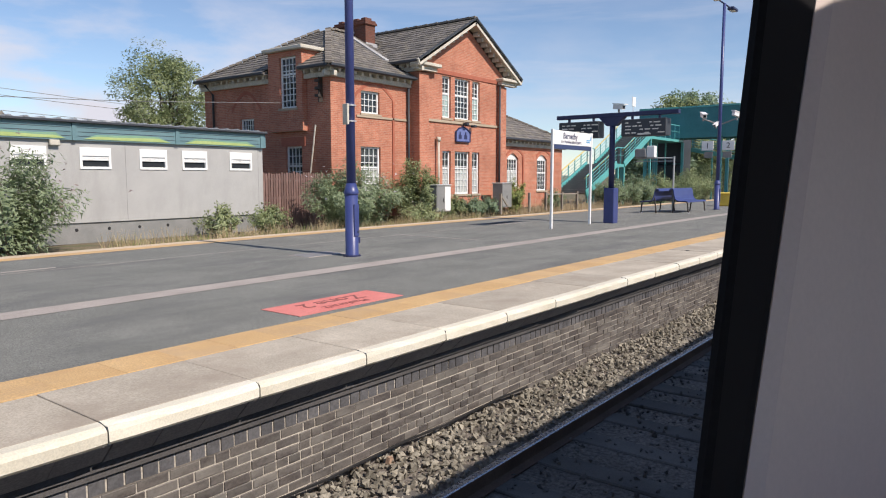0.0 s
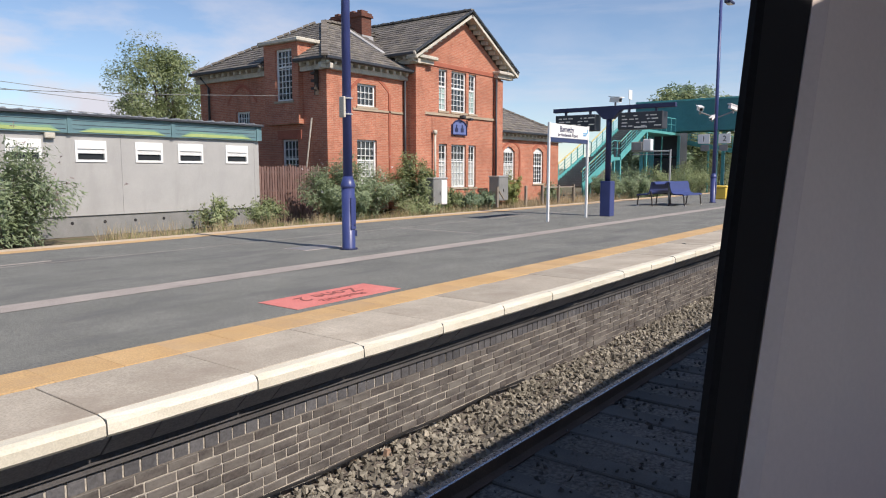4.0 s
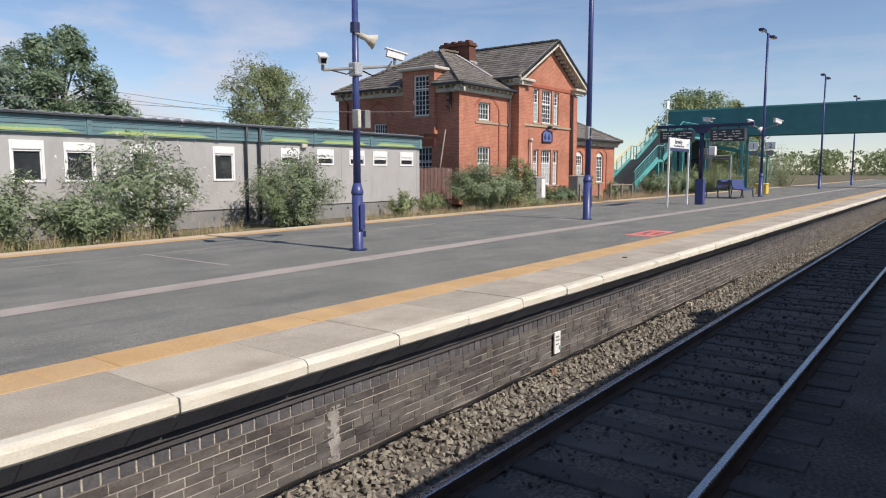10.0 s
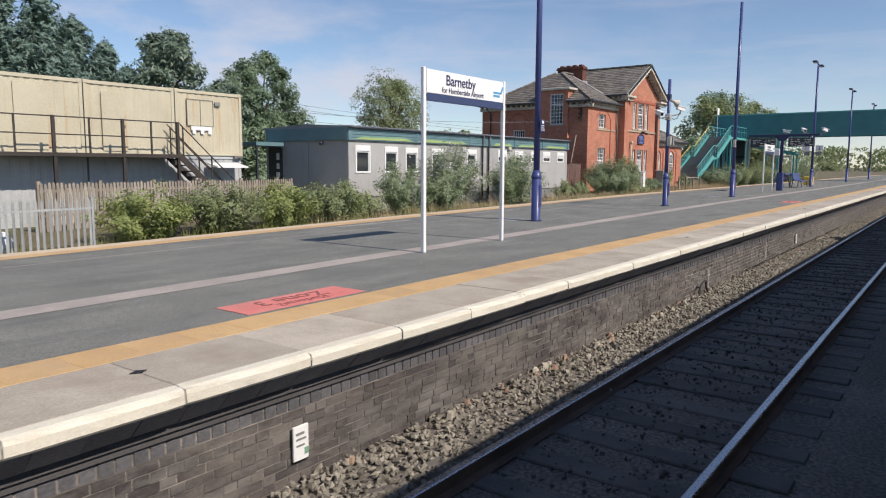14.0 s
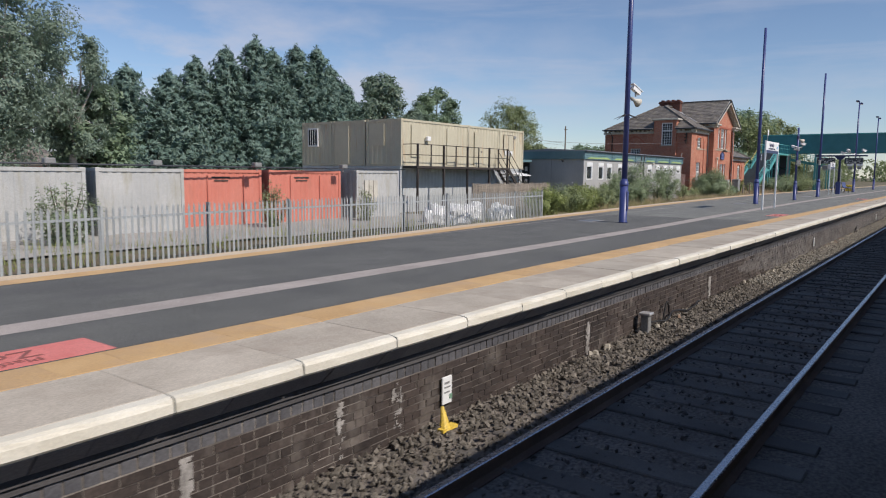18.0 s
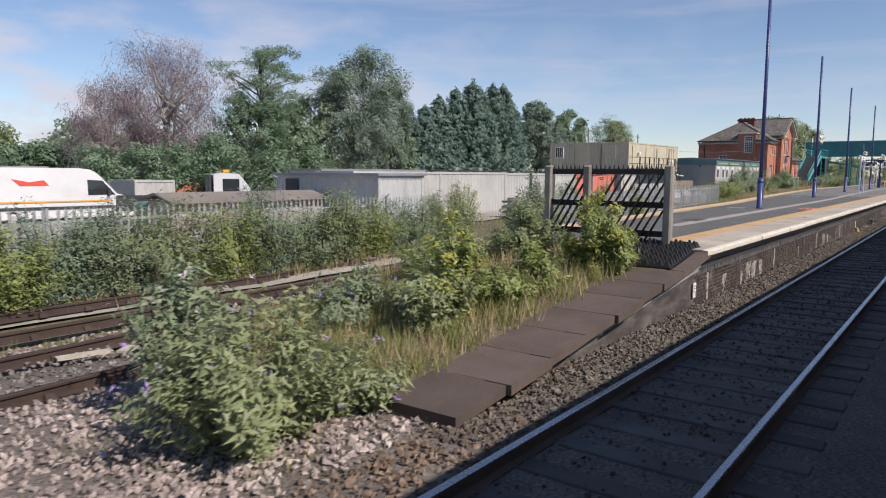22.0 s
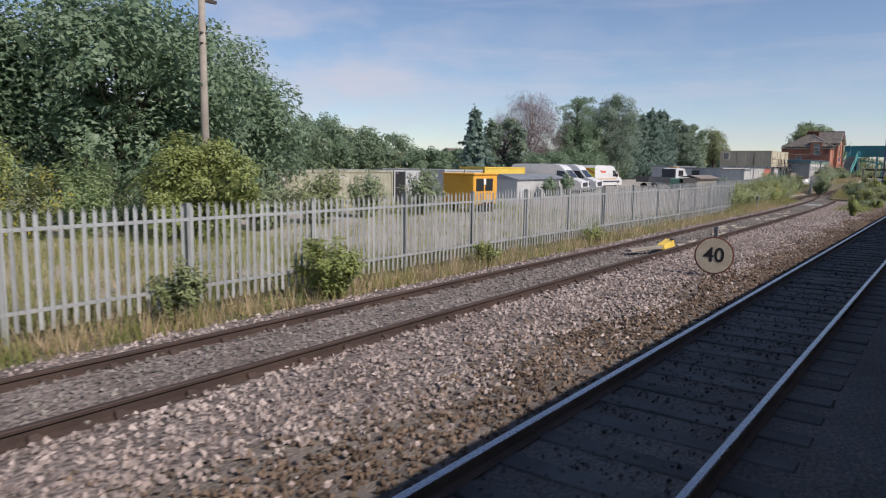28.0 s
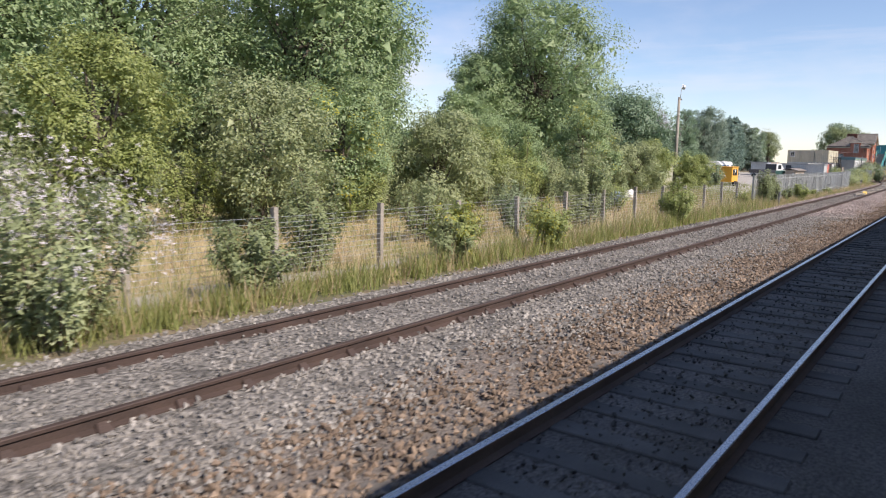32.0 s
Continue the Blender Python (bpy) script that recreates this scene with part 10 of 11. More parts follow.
def tipper(x, y, z, turn, label):
    t = thing("tipper_truck", 0, 0, 0, label, "truck")
    part("cab", MB().prism([(3.6, 0.5), (3.6, 2.2), (3.9, 2.3), (4.6, 2.25), (5.2, 1.45), (5.6, 1.2), (5.65, 0.5)], "y", -0.95, 0.95), VAN_WHITE, t, "white double cab")
    part("load_bed", MB().box(0.0, 3.5, -1.0, 1.0, 0.8, 0.9).box(0.0, 3.5, -1.0, -0.95, 0.9, 1.35).box(0.0, 3.5, 0.95, 1.0, 0.9, 1.35).box(0.0, 0.05, -0.95, 0.95, 0.9, 1.35), GUTTER, t, "dark dropside load bed")
    part("headboard", MB().box(3.42, 3.5, -1.0, 1.0, 0.9, 2.2), GUTTER, t)
    part("side_window", MB().box(3.95, 4.6, -0.965, -0.951, 1.45, 2.05), GLASS, t)
    part("windscreen", MB().add([(4.64, -0.8, 2.22), (4.64, 0.8, 2.22), (5.2, 0.85, 1.5), (5.2, -0.85, 1.5)], [(0, 1, 2, 3)]), GLASS, t, fix=False)
    part("beacon_bar", MB().cham(4.0, 4.25, -0.6, 0.6, 2.3, 2.42, 0.02), CONT_ORANGE, t, "amber beacon bar")
    for wx in (0.9, 4.7):
        for s in (-1, 1):
            part("wheel", MB().tube([(wx, s * 0.72, 0.36), (wx, s * 0.97, 0.36)], 0.36, 16), TYRE, t)
    t.matrix_basis = Matrix.Translation((x, y, z)) @ Matrix.Rotation(radians(turn), 4, "Z")


tipper(-61.6, 27.0, gz, -30, "white tipper truck with dark load bed and amber beacon")
container(-68.0, -65.3, 32.8, 35.7, gz, 1.98, CONT_WHITE, "pale cream storage container between the vans", "yard containers")
container(-57.4, -55.2, 33.2, 35.6, gz, 1.9, CONT_WHITE, "open white storage box under the trees", "yard containers")
bb = thing("broken_shed", -60.0, 21.6, 0.0, "low broken timber shed with a sagging board roof", "shed")
part("wall", MB().box(-63.0, -56.4, 20.9, 22.3, 0.0, 1.28), WOOD_GREY, bb)
part("board_roof", MB().prism([(20.6, 1.27), (21.6, 1.56), (22.6, 1.37), (22.6, 1.31), (21.6, 1.49), (20.6, 1.21)], "x", -63.2, -56.2), RIDGE, bb, "brownish sagging board roof")
part("green_tank", MB().cham(-62.8, -58.5, 22.7, 23.7, 0.0, 1.2, 0.08), M("faded_green_tank", (0.10, 0.24, 0.18, 1), (0.14, 0.29, 0.22, 1), 0.6), bb, "faded green panel tank")
# the row of stores at the yard's far end
container(-112.2, -104.0, 24.9, 27.3, -0.1, 2.0, CONT_MOSS, "long grey-cream shipping container streaked with moss", "yard containers")
oc = container(-103.9, -101.6, 24.9, 30.9, -0.1, 2.0, CONT_GREY, "pale green-grey container with open doors", "yard containers")
part("open_door", MB().box(-103.05, -101.7, 24.8, 24.88, 0.0, 1.85), CONT_GREY, oc, "grey-green door leaf")
part("lock_rod", MB().tube([(-102.7, 24.77, 0.05), (-102.7, 24.77, 1.8)], 0.02, 6).tube([(-102.1, 24.77, 0.05), (-102.1, 24.77, 1.8)], 0.02, 6), ALU, oc)
# Near-black sheet stands in for the shaded inside of the container.
part("dark_opening", MB().box(-103.8, -103.1, 24.86, 24.89, 0.02, 1.84), DARK, oc)
for k, (a, b) in enumerate(((-92.65, -90.25), (-90.1, -87.75))):
    c = container(a, b, 29.8, 35.8, -0.1, 2.0, CONT_GREY, "grey container, doors facing the line", "yard containers")
    part("red_notice", MB().box(a + 1.3, a + 2.3, 29.765, 29.78, 0.75, 1.15), WHITE, c, "white notice with red bars")
    part("notice_bar", MB().box(a + 1.36, a + 2.24, 29.755, 29.762, 0.98, 1.08).box(a + 1.36, a + 2.0, 29.755, 29.762, 0.82, 0.90), RED_MARK, c, "red bars of unread writing")
    part("yellow_label", MB().box(a + 0.2, a + 0.65, 29.765, 29.78, 1.1, 1.45), CONT_YELLOW, c, "square yellow label")
    part("lock_rod", MB().tube([(a + 0.9, 29.76, 0.05), (a + 0.9, 29.76, 1.85)], 0.02, 6).tube([(a + 1.25, 29.76, 0.05), (a + 1.25, 29.76, 1.85)], 0.02, 6), ALU, c)
container(-87.6, -81.4, 29.7, 32.1, -0.1, 2.22, CONT_YELLOW, "deep yellow shipping container", "yard containers")


def orange_cabin():
    c = thing("mobile_welfare_unit", -104.2, 19.6, 0.0, "bright orange mobile welfare cabin on wheels", "trailer")
    x0, x1, y0, y1 = -105.3, -103.2, 18.7, 20.55
    part("body", MB().cham(x0, x1, y0, y1, 0.35, 1.78, 0.04), CONT_ORANGE, c, "orange cabin body")
    part("roof", MB().cham(x0 - 0.06, x1 + 0.06, y0 - 0.06, y1 + 0.06, 1.78, 1.86, 0.02), CONT_ORANGE, c)
    for a, b in ((-105.1, -104.45), (-104.3, -103.65)):
        part("window", MB().box(a, b, y0 - 0.02, y0 - 0.001, 1.0, 1.6), GLASS, c, "dark square window")
    part("notice", MB().box(-104.47, -104.28, y0 - 0.03, y0 - 0.021, 1.3, 1.6), WHITE, c)
    for x in (-104.4, -103.85):
        part("wheel", MB().tube([(x, y0 - 0.05, 0.2), (x, y0 + 0.15, 0.2)], 0.26, 16), TYRE, c)
    part("drawbar", MB().box(x1, x1 + 1.0, 19.5, 19.65, 0.3, 0.42), CONT_YELLOW, c)


orange_cabin()
sh = thing("garden_shed", -87.8, 26.0, 0.0, "grey low-pitched garden shed in the yard", "shed")
part("wall", MB().box(-91.3, -84.0, 24.6, 27.4, -0.1, 1.3), CONT_GREY, sh)
part("roof", MB().prism([(24.45, 1.3), (26.0, 1.68), (27.55, 1.3)], "x", -91.4, -83.8), ROOF_METAL, sh)


def house(x, y, z, label, w=9.0, solar=False):
    h = thing("brick_house", x, y, z, label, "house", "houses beyond the yard")
    part("wall", MB().box(x - w / 2, x + w / 2, y, y + 7, z, z + 2.7), RED_BRICK, h)
    slate_roof(h, [(x - w / 2 - 0.4, y - 0.4, z + 2.6), (x + w / 2 + 0.4, y - 0.4, z + 2.6), (x + w / 2 + 0.4, y + 3.5, z + 4.9), (x - w / 2 - 0.4, y + 3.5, z + 4.9)], 9, 0.6)
    slate_roof(h, [(x + w / 2 + 0.4, y + 7.4, z + 2.6), (x - w / 2 - 0.4, y + 7.4, z + 2.6), (x - w / 2 - 0.4, y + 3.5, z + 4.9), (x + w / 2 + 0.4, y + 3.5, z + 4.9)], 6, 0.9)
    part("gable", MB().prism([(y, z + 2.7), (y + 7, z + 2.7), (y + 3.5, z + 4.8)], "x", x - w / 2, x - w / 2 + 0.2).prism([(y, z + 2.7), (y + 7, z + 2.7), (y + 3.5, z + 4.8)], "x", x + w / 2 - 0.2, x + w / 2), RED_BRICK, h)
    ch = part("chimney", MB().box(x + w / 4, x + w / 4 + 0.7, y + 3.1, y + 3.9, z + 4.3, z + 5.7), RED_BRICK, h)
    part("pot", MB().tube([(x + w / 4 + 0.35, y + 3.5, z + 5.7), (x + w / 4 + 0.35, y + 3.5, z + 6.0)], 0.13, 8), RIDGE, ch)
    for wx in (x - w / 4, x + w / 4):
        wn = part("window", MB().box(wx - 1.1, wx + 1.1, y - 0.06, y - 0.002, z + 1.1, z + 2.4), UPVC, h, "white window")
        for k in range(3):
            part("pane", MB().box(wx - 1.0 + k * 0.69, wx - 0.4 + k * 0.69, y - 0.075, y - 0.061, z + 1.2, z + 2.3), GLASS, wn)
    if solar:
        for i in range(5):
            for j in range(2):
                a = Vector((x - 3.4 + i * 1.35, y + 0.3 + j * 1.5, z + 3.08 + j * 0.885))
                p = part("solar_panel", MB().add([tuple(a), tuple(a + Vector((1.25, 0, 0))), tuple(a + Vector((1.25, 1.4, 0.826))), tuple(a + Vector((0, 1.4, 0.826))), tuple(a + Vector((0, 0, -0.05))), tuple(a + Vector((1.25, 0, -0.05))), tuple(a + Vector((1.25, 1.4, 0.776))), tuple(a + Vector((0, 1.4, 0.776)))],
                                                 [(0, 1, 2, 3), (7, 6, 5, 4), (0, 4, 5, 1), (1, 5, 6, 2), (2, 6, 7, 3), (3, 7, 4, 0)]), BLUE, h, "blue solar panel")


house(-89.0, 62.0, -0.2, "red brick house with blue solar panels on its roof", 8.5, True)
house(-100.0, 66.0, -0.2, "red brick house beyond the trees", 9.0)
house(-39.0, 62.0, 0.0, "grey-roofed brick house glimpsed through the trees", 10.0)
house(-24.0, 62.0, 0.0, "grey-roofed brick house glimpsed through the trees", 10.0)
house(19.5, 66.0, 3.3, "slate-roofed house behind the cabin", 12.0)


# ---- telegraph pole, wires, wire fence, signs
def pole_lamp():
    p = thing("wooden_lamp_pole", -119.43, 19.5, -0.1, "tall grey wooden pole with hooked lamp at its top", "pole")
    part("shaft", MB().tube([(-119.43, 19.5, -0.2), (-119.43, 19.5, 7.4)], [0.15, 0.10], 12), CONCRETE, p, "weathered grey shaft", True)
    part("cross_arm", MB().box(-119.5, -118.9, 19.45, 19.55, 7.2, 7.3), DARK_STEEL, p)
    part("lamp_neck", MB().tube([(-119.43, 19.42, 7.3), (-119.7, 19.3, 7.6), (-119.75, 19.25, 8.1), (-119.55, 19.2, 8.4), (-119.4, 19.2, 8.35)], 0.025, 6), ALU, p)
    l = part("lamp_head", MB().tube([(-119.4, 19.2, 8.36), (-119.38, 19.2, 8.25), (-119.38, 19.2, 8.0)], [0.05, 0.18, 0.10], 12), ALU, p, "", True)
    part("fixings", MB().box(-119.57, -119.29, 19.4, 19.44, 6.2, 6.26).box(-119.57, -119.29, 19.4, 19.44, 5.9, 5.94), DARK_STEEL, p)


pole_lamp()
wp = thing("overhead_wires", 20, 50, 8.5, "thin overhead telephone wires between poles", "wires")
for k, (z0, z1, y) in enumerate(((9.8, 7.3, 52), (9.3, 7.0, 52.3), (8.1, 6.3, 52.6))):
    pts = [(-5 + 2.5 * j, y, z0 + (z1 - z0) * j / 24 - 0.6 * math.sin(math.pi * j / 24)) for j in range(25)]
    part("wire", MB().tube(pts, 0.018, 4), GREY_BOX, wp)
part("wire", MB().tube([(0 + 20 * j / 10, 30 - 7 * j / 10, 5.2 + 0.2 * j / 10 - 0.3 * math.sin(math.pi * j / 10)) for j in range(11)], 0.012, 4), GREY_BOX, wp)
for x in (33.2, -5.0, 55.0):
    pz = thing("telegraph_pole", x, 52, 0.5, "far wooden telegraph pole", "pole", "telegraph poles")
    part("shaft", MB().tube([(x, 52, 0), (x, 52, 10.0)], [0.14, 0.10], 8), BARK, pz, "", True)
    part("cross_arm", MB().box(x - 0.6, x + 0.6, 51.9, 52.0, 9.4, 9.5), BARK, pz)


def wire_fence():
    f = thing("wire_fence", -160, 10.4, -0.2, "concrete post and galvanised wire mesh fence", "fence")
    x = -135.72
    k = 0
    while x > -200:
        rg = random.Random(k)
        ln = rg.uniform(-0.03, 0.03)
        part("post", MB().obox((x, 10.4, -0.3), (x + ln, 10.4 + rg.uniform(-0.03, 0.03), 1.2 + rg.uniform(-0.06, 0.06)), 0.11, 0.10, (1, 0, 0)), CONCRETE, f, "pale concrete post")
        x -= 2.94
        k += 1
    for j in range(11):
        z = 0.02 + j * 0.105
        pts = [(-135.0 - 2.94 * i, 10.35, z + 0.012 * math.sin(i * 1.3 + j)) for i in range(23)]
        part("line_wire", MB().tube(pts, 0.0045, 4), GALV, f)
    mb = MB()
    x = -135.1
    while x > -199:
        mb.box(x - 0.002, x + 0.002, 10.348, 10.352, 0.02, 1.08)
        x -= 0.3
    part("wire_netting", mb, GALV, f)


wire_fence()


def speed_board():
    s = thing("speed_restriction_board", -117.02, 4.3, -0.2, "leaning round white speed board, black 40, red rim", "sign")
    tilt = Matrix.Translation((-117.02, 4.29, 0.32)) @ Matrix.Rotation(radians(4), 4, "Y") @ Matrix.Rotation(radians(-84), 4, "Z") @ Matrix.Rotation(radians(90), 4, "X")
    def disc(r, a, b, n=36):
        vs = [(r * math.cos(2 * math.pi * k / n), r * math.sin(2 * math.pi * k / n), z) for z in (a, b) for k in range(n)]
        fs = [tuple(reversed(range(n))), tuple(range(n, 2 * n))] + [(k, (k + 1) % n, n + (k + 1) % n, n + k) for k in range(n)]
        m = MB()
        m.add([tuple(tilt @ Vector(v)) for v in vs], fs)
        return m
    part("rim", disc(0.42, -0.015, 0.006), M("grimy_red_rim", (0.20, 0.075, 0.05, 1), (0.28, 0.11, 0.075, 1), 0.7, big=3), s, "grimy red rim")
    # Cream is raised in colour to replace light the turned face misses.
    part("face", disc(0.385, 0.006, 0.012), M("lifted_cream_face", (0.62, 0.54, 0.40, 1), (0.74, 0.66, 0.52, 1), 0.7, big=3, stain=(0.45, 0.36, 0.24, 1), stain_at=(0.5, 0.78)), s, "dirty cream face")
    writing("number", "40", 0.44, DARK, tilt @ Matrix.Translation((0, 0.0, 0.015)), s, 0.002, bold=0.008)
    part("stake", MB().box(-116.99, -116.92, 4.25, 4.33, -0.25, 0.96), GREY_BOX, s, "grey steel stake")


speed_board()
yc = thing("yellow_point_clamp", -113.3, 6.8, -0.05, "bright yellow derailer clamp lying between the rails", "derailer")
part("block", MB().add([(-113.9, 6.45, 0.0), (-112.9, 6.5, 0.0), (-112.9, 6.8, 0.0), (-113.9, 6.75, 0.0), (-113.85, 6.5, 0.10), (-113.0, 6.52, 0.2), (-113.0, 6.76, 0.2), (-113.85, 6.7, 0.10)], [(3, 2, 1, 0), (4, 5, 6, 7), (0, 1, 5, 4), (1, 2, 6, 5), (2, 3, 7, 6), (3, 0, 4, 7)]), CONT_YELLOW, yc)
part("arm", MB().obox((-113.9, 6.6, 0.06), (-114.9, 7.1, 0.0), 0.22, 0.06), CONCRETE, yc, "grey timber arm")
part("bolt", MB().tube([(-113.2, 6.5, 0.2), (-113.2, 6.5, 0.24)], 0.06, 8), GUTTER, yc)
bx = thing("white_box_on_post", -74.4, 5.1, -0.2, "white box on a galvanised post beside the track", "post")
part("box", MB().cham(-74.53, -74.27, 5.0, 5.22, 0.32, 0.68, 0.02), CREAMY, bx)
part("post", MB().box(-74.44, -74.36, 5.07, 5.15, -0.25, 0.32), GALV, bx)
part("base_mesh", MB().cham(-74.9, -74.0, 4.8, 5.5, -0.20, -0.12, 0.02), GREY_BOX, bx)
gp = thing("grey_marker_post", -88.95, 9.6, -0.25, "short grey marker post at the grass edge", "post")
part("post", MB().cham(-88.99, -88.92, 9.57, 9.64, -0.3, 0.62, 0.01), GALV, gp)
part("head", MB().cham(-89.03, -88.87, 9.53, 9.67, 0.42, 0.66, 0.015), GREY_BOX, gp)
gp = thing("grey_marker_post", -131.1, 9.15, -0.25, "short dark marker post by the palisade", "post")
part("post", MB().cham(-131.15, -131.05, 9.1, 9.2, -0.3, 0.55, 0.01), GREY_BOX, gp)
gr = thing("track_grating", -81.0, 7.7, -0.05, "pale steel grating between the rails", "grating")
part("frame", MB().box(-82.2, -80.6, 7.35, 7.4, -0.12, -0.04).box(-82.2, -80.6, 8.2, 8.25, -0.12, -0.04), GALV, gr)
for k in range(9):
    part("bar", MB().box(-82.2, -80.6, 7.45 + k * 0.085, 7.48 + k * 0.085, -0.10, -0.045), GALV, gr)
for x, y, s, lbl, mt in ((-136.4, 16.4, 0.55, "white rubble sack lying in the dry grass", VAN_WHITE), (-135.7, 16.7, 0.45, "white rubble sack lying in the dry grass", VAN_WHITE), (-138.9, 16.2, 0.5, "pale blue sack lying in the dry grass", M("pale_blue_sack", (0.18, 0.36, 0.60, 1), (0.24, 0.42, 0.66, 1), 0.6))):
    me = bpy.data.meshes.new("sack")
    bm = bmesh.new()
    bmesh.ops.create_icosphere(bm, subdivisions=3, radius=1.0)
    for v in bm.verts:
        n = noise.noise(v.co * 2.2 + Vector((x, y, 0)))
        v.co = Vector((x, y, 0.12)) + Vector((v.co.x * s * 1.2, v.co.y * s * 0.8, max(-0.25, v.co.z * s * 0.75))) * (1 + 0.35 * n)
    bm.to_mesh(me)
    bm.free()
    me.materials.append(mt)
    tagged(new("rubble_sack", me), lbl, "sack", "sacks in the grass")
# heaps of white bags behind the palisade, and timber bits
rb = random.Random(4)
for k in range(9):
    x, y, s = -18.2 - k * 0.62, 17.6 + rb.uniform(-0.4, 0.5), rb.uniform(0.4, 0.6)
    me = bpy.data.meshes.new("bulk_bag")
    bm = bmesh.new()
    bmesh.ops.create_icosphere(bm, subdivisions=3, radius=1.0)
    for v in bm.verts:
        n = noise.noise(v.co * 2.6 + Vector((x * 3, y, 0)))
        v.co = Vector((x, y, 0.35)) + Vector((v.co.x * s, v.co.y * s * 0.8, max(-0.5, v.co.z * s * 1.1))) * (1 + 0.45 * n)
    bm.to_mesh(me)
    bm.free()
    me.materials.append(VAN_WHITE)
    tagged(new("bulk_bag", me), "crumpled white bulk bag heaped behind the palisade", "bag", "heap of bulk bags")
pal = thing("stacked_pallets", -47.0, 17.3, 0.0, "weathered timber pallets leaning by the fence", "pallet")
for k in range(4):
    part("pallet", MB().obox((-48.0, 17.2, 0.2 + k * 0.25), (-46.3, 17.2, 0.35 + k * 0.25), 0.8, 0.09), WOOD_GREY, pal)


# ======================= coping, bricks and ballast: the pieces =======================
def lay_coping():
    variants = []
    for q in range(4):
        rg = random.Random(q)
        slab = MB().cham(0.003, 0.997, 3.745, 4.522, PLAT_Z - 0.11, PLAT_Z - 0.001 * q, 0.004)
        me = slab.mesh("coping_slab", SLAB)
        fix_normals(me)
        # rounded nose, slightly chipped
        prof = [(3.742, 0.0), (3.665, 0.0), (3.638, -0.012), (3.628, -0.035), (3.63, -0.095), (3.645, -0.112), (3.742, -0.112)]
        n, k = len(prof), 9
        V, F = [], []
        for i in range(k):
            x = 0.005 + 0.99 * i / (k - 1)
            for j, (y, z) in enumerate(prof):
                c = rg.uniform(0, 0.010) if j in (1, 2, 3) else 0
                if rg.random() < 0.07 and j in (1, 2):
                    c += 0.012
                e = 0.008 if i in (0, k - 1) and j in (1, 2, 3, 4, 5) else 0
                V.append((x, y + c * 0.6 + e, PLAT_Z - 0.003 + z - c * 0.5))
        for i in range(k - 1):
            for j in range(n - 1):
                F.append((i * n + j, (i + 1) * n + j, (i + 1) * n + j + 1, i * n + j + 1))
        F += [tuple(range(n)), tuple((k - 1) * n + j for j in range(n))]
        nm = MB().add(V, F).mesh("nosing", NOSING)
        fix_normals(nm)
        variants.append((me, nm))
    tact = MB().cham(0.001, 0.449, 4.5265, 4.958, PLAT_Z - 0.02, PLAT_Z + 0.001, 0.002).mesh("tactile_slab", YELLOW)
    fix_normals(tact)
    inv = BASES[PLATFORM.name]
    for i in range(-63, 110):
        rg = random.Random(i + 900)
        me, nm = variants[rg.randrange(4)]
        s = new("coping_slab", me)
        s.parent, s.matrix_parent_inverse = PLATFORM, inv
        s.matrix_basis = Matrix.Translation((i - 0.228, rg.uniform(-0.006, 0.006), rg.uniform(-0.004, 0.003)))
        o = new("nosing", nm)
        o.parent = s
    for i in range(int(100 / 0.45)):
        s = new("tactile_slab", tact)
        s.parent, s.matrix_parent_inverse = PLATFORM, inv
        s.matrix_basis = Matrix.Translation((-62.9 + i * 0.45, 0, random.Random(i).uniform(-0.001, 0.0015)))
    part("far_tactile_strip", MB().box(37.1, 110, 4.5265, 4.958, PLAT_Z - 0.02, PLAT_Z + 0.001), YELLOW, PLATFORM, "tan tactile strip")
    part("slab_bedding", MB().box(X_END + 0.05, 110, 3.75, 4.525, PLAT_Z - 0.05, PLAT_Z - 0.012), SLAB_BED, PLATFORM, "sandy grout under the slab joints")


lay_coping()


def lay_corbel():
    """Leaning dark blocks under the coping, a hand apart in level, with open joints."""
    inv = BASES[PLATFORM.name]
    prof = [(3.92, 0.80), (3.69, 0.80), (3.698, 0.772), (3.852, 0.630), (3.875, 0.622), (3.92, 0.622)]
    vs = [(x + 0.10 * (0.8 - z) * (0.9 if x else 1.0), y + (0.003 if x else 0), z) for x in (0.004, 0.296) for y, z in prof]
    n = len(prof)
    me = MB().add(vs, [tuple(range(n)), tuple(range(n, 2 * n))] + [(i, (i + 1) % n, n + (i + 1) % n, n + i) for i in range(n)]).mesh("corbel_block", CORBEL)
    fix_normals(me)
    for i in range(299):
        rg = random.Random(i + 77)
        o = new("corbel_block", me)
        o.parent, o.matrix_parent_inverse = PLATFORM, inv
        o.matrix_basis = Matrix.Translation((X_END + 0.02 + i * 0.3, rg.uniform(-0.004, 0.004), rg.uniform(-0.003, 0.0))) @ Matrix.Rotation(rg.uniform(-0.004, 0.004), 4, "Y")
    out, i = MB(), 0
    while X_END + 89.7 + i * 0.3 < 129:
        out.add([(v[0] + X_END + 89.72 + i * 0.3, v[1], v[2]) for v in vs], [tuple(range(n)), tuple(range(n, 2 * n))] + [(j, (j + 1) % n, n + (j + 1) % n, n + j) for j in range(n)])
        i += 1
    part("corbel_course", out, CORBEL, PLATFORM, "row of dark corbel blocks")["kind"] = "stuff"


lay_corbel()


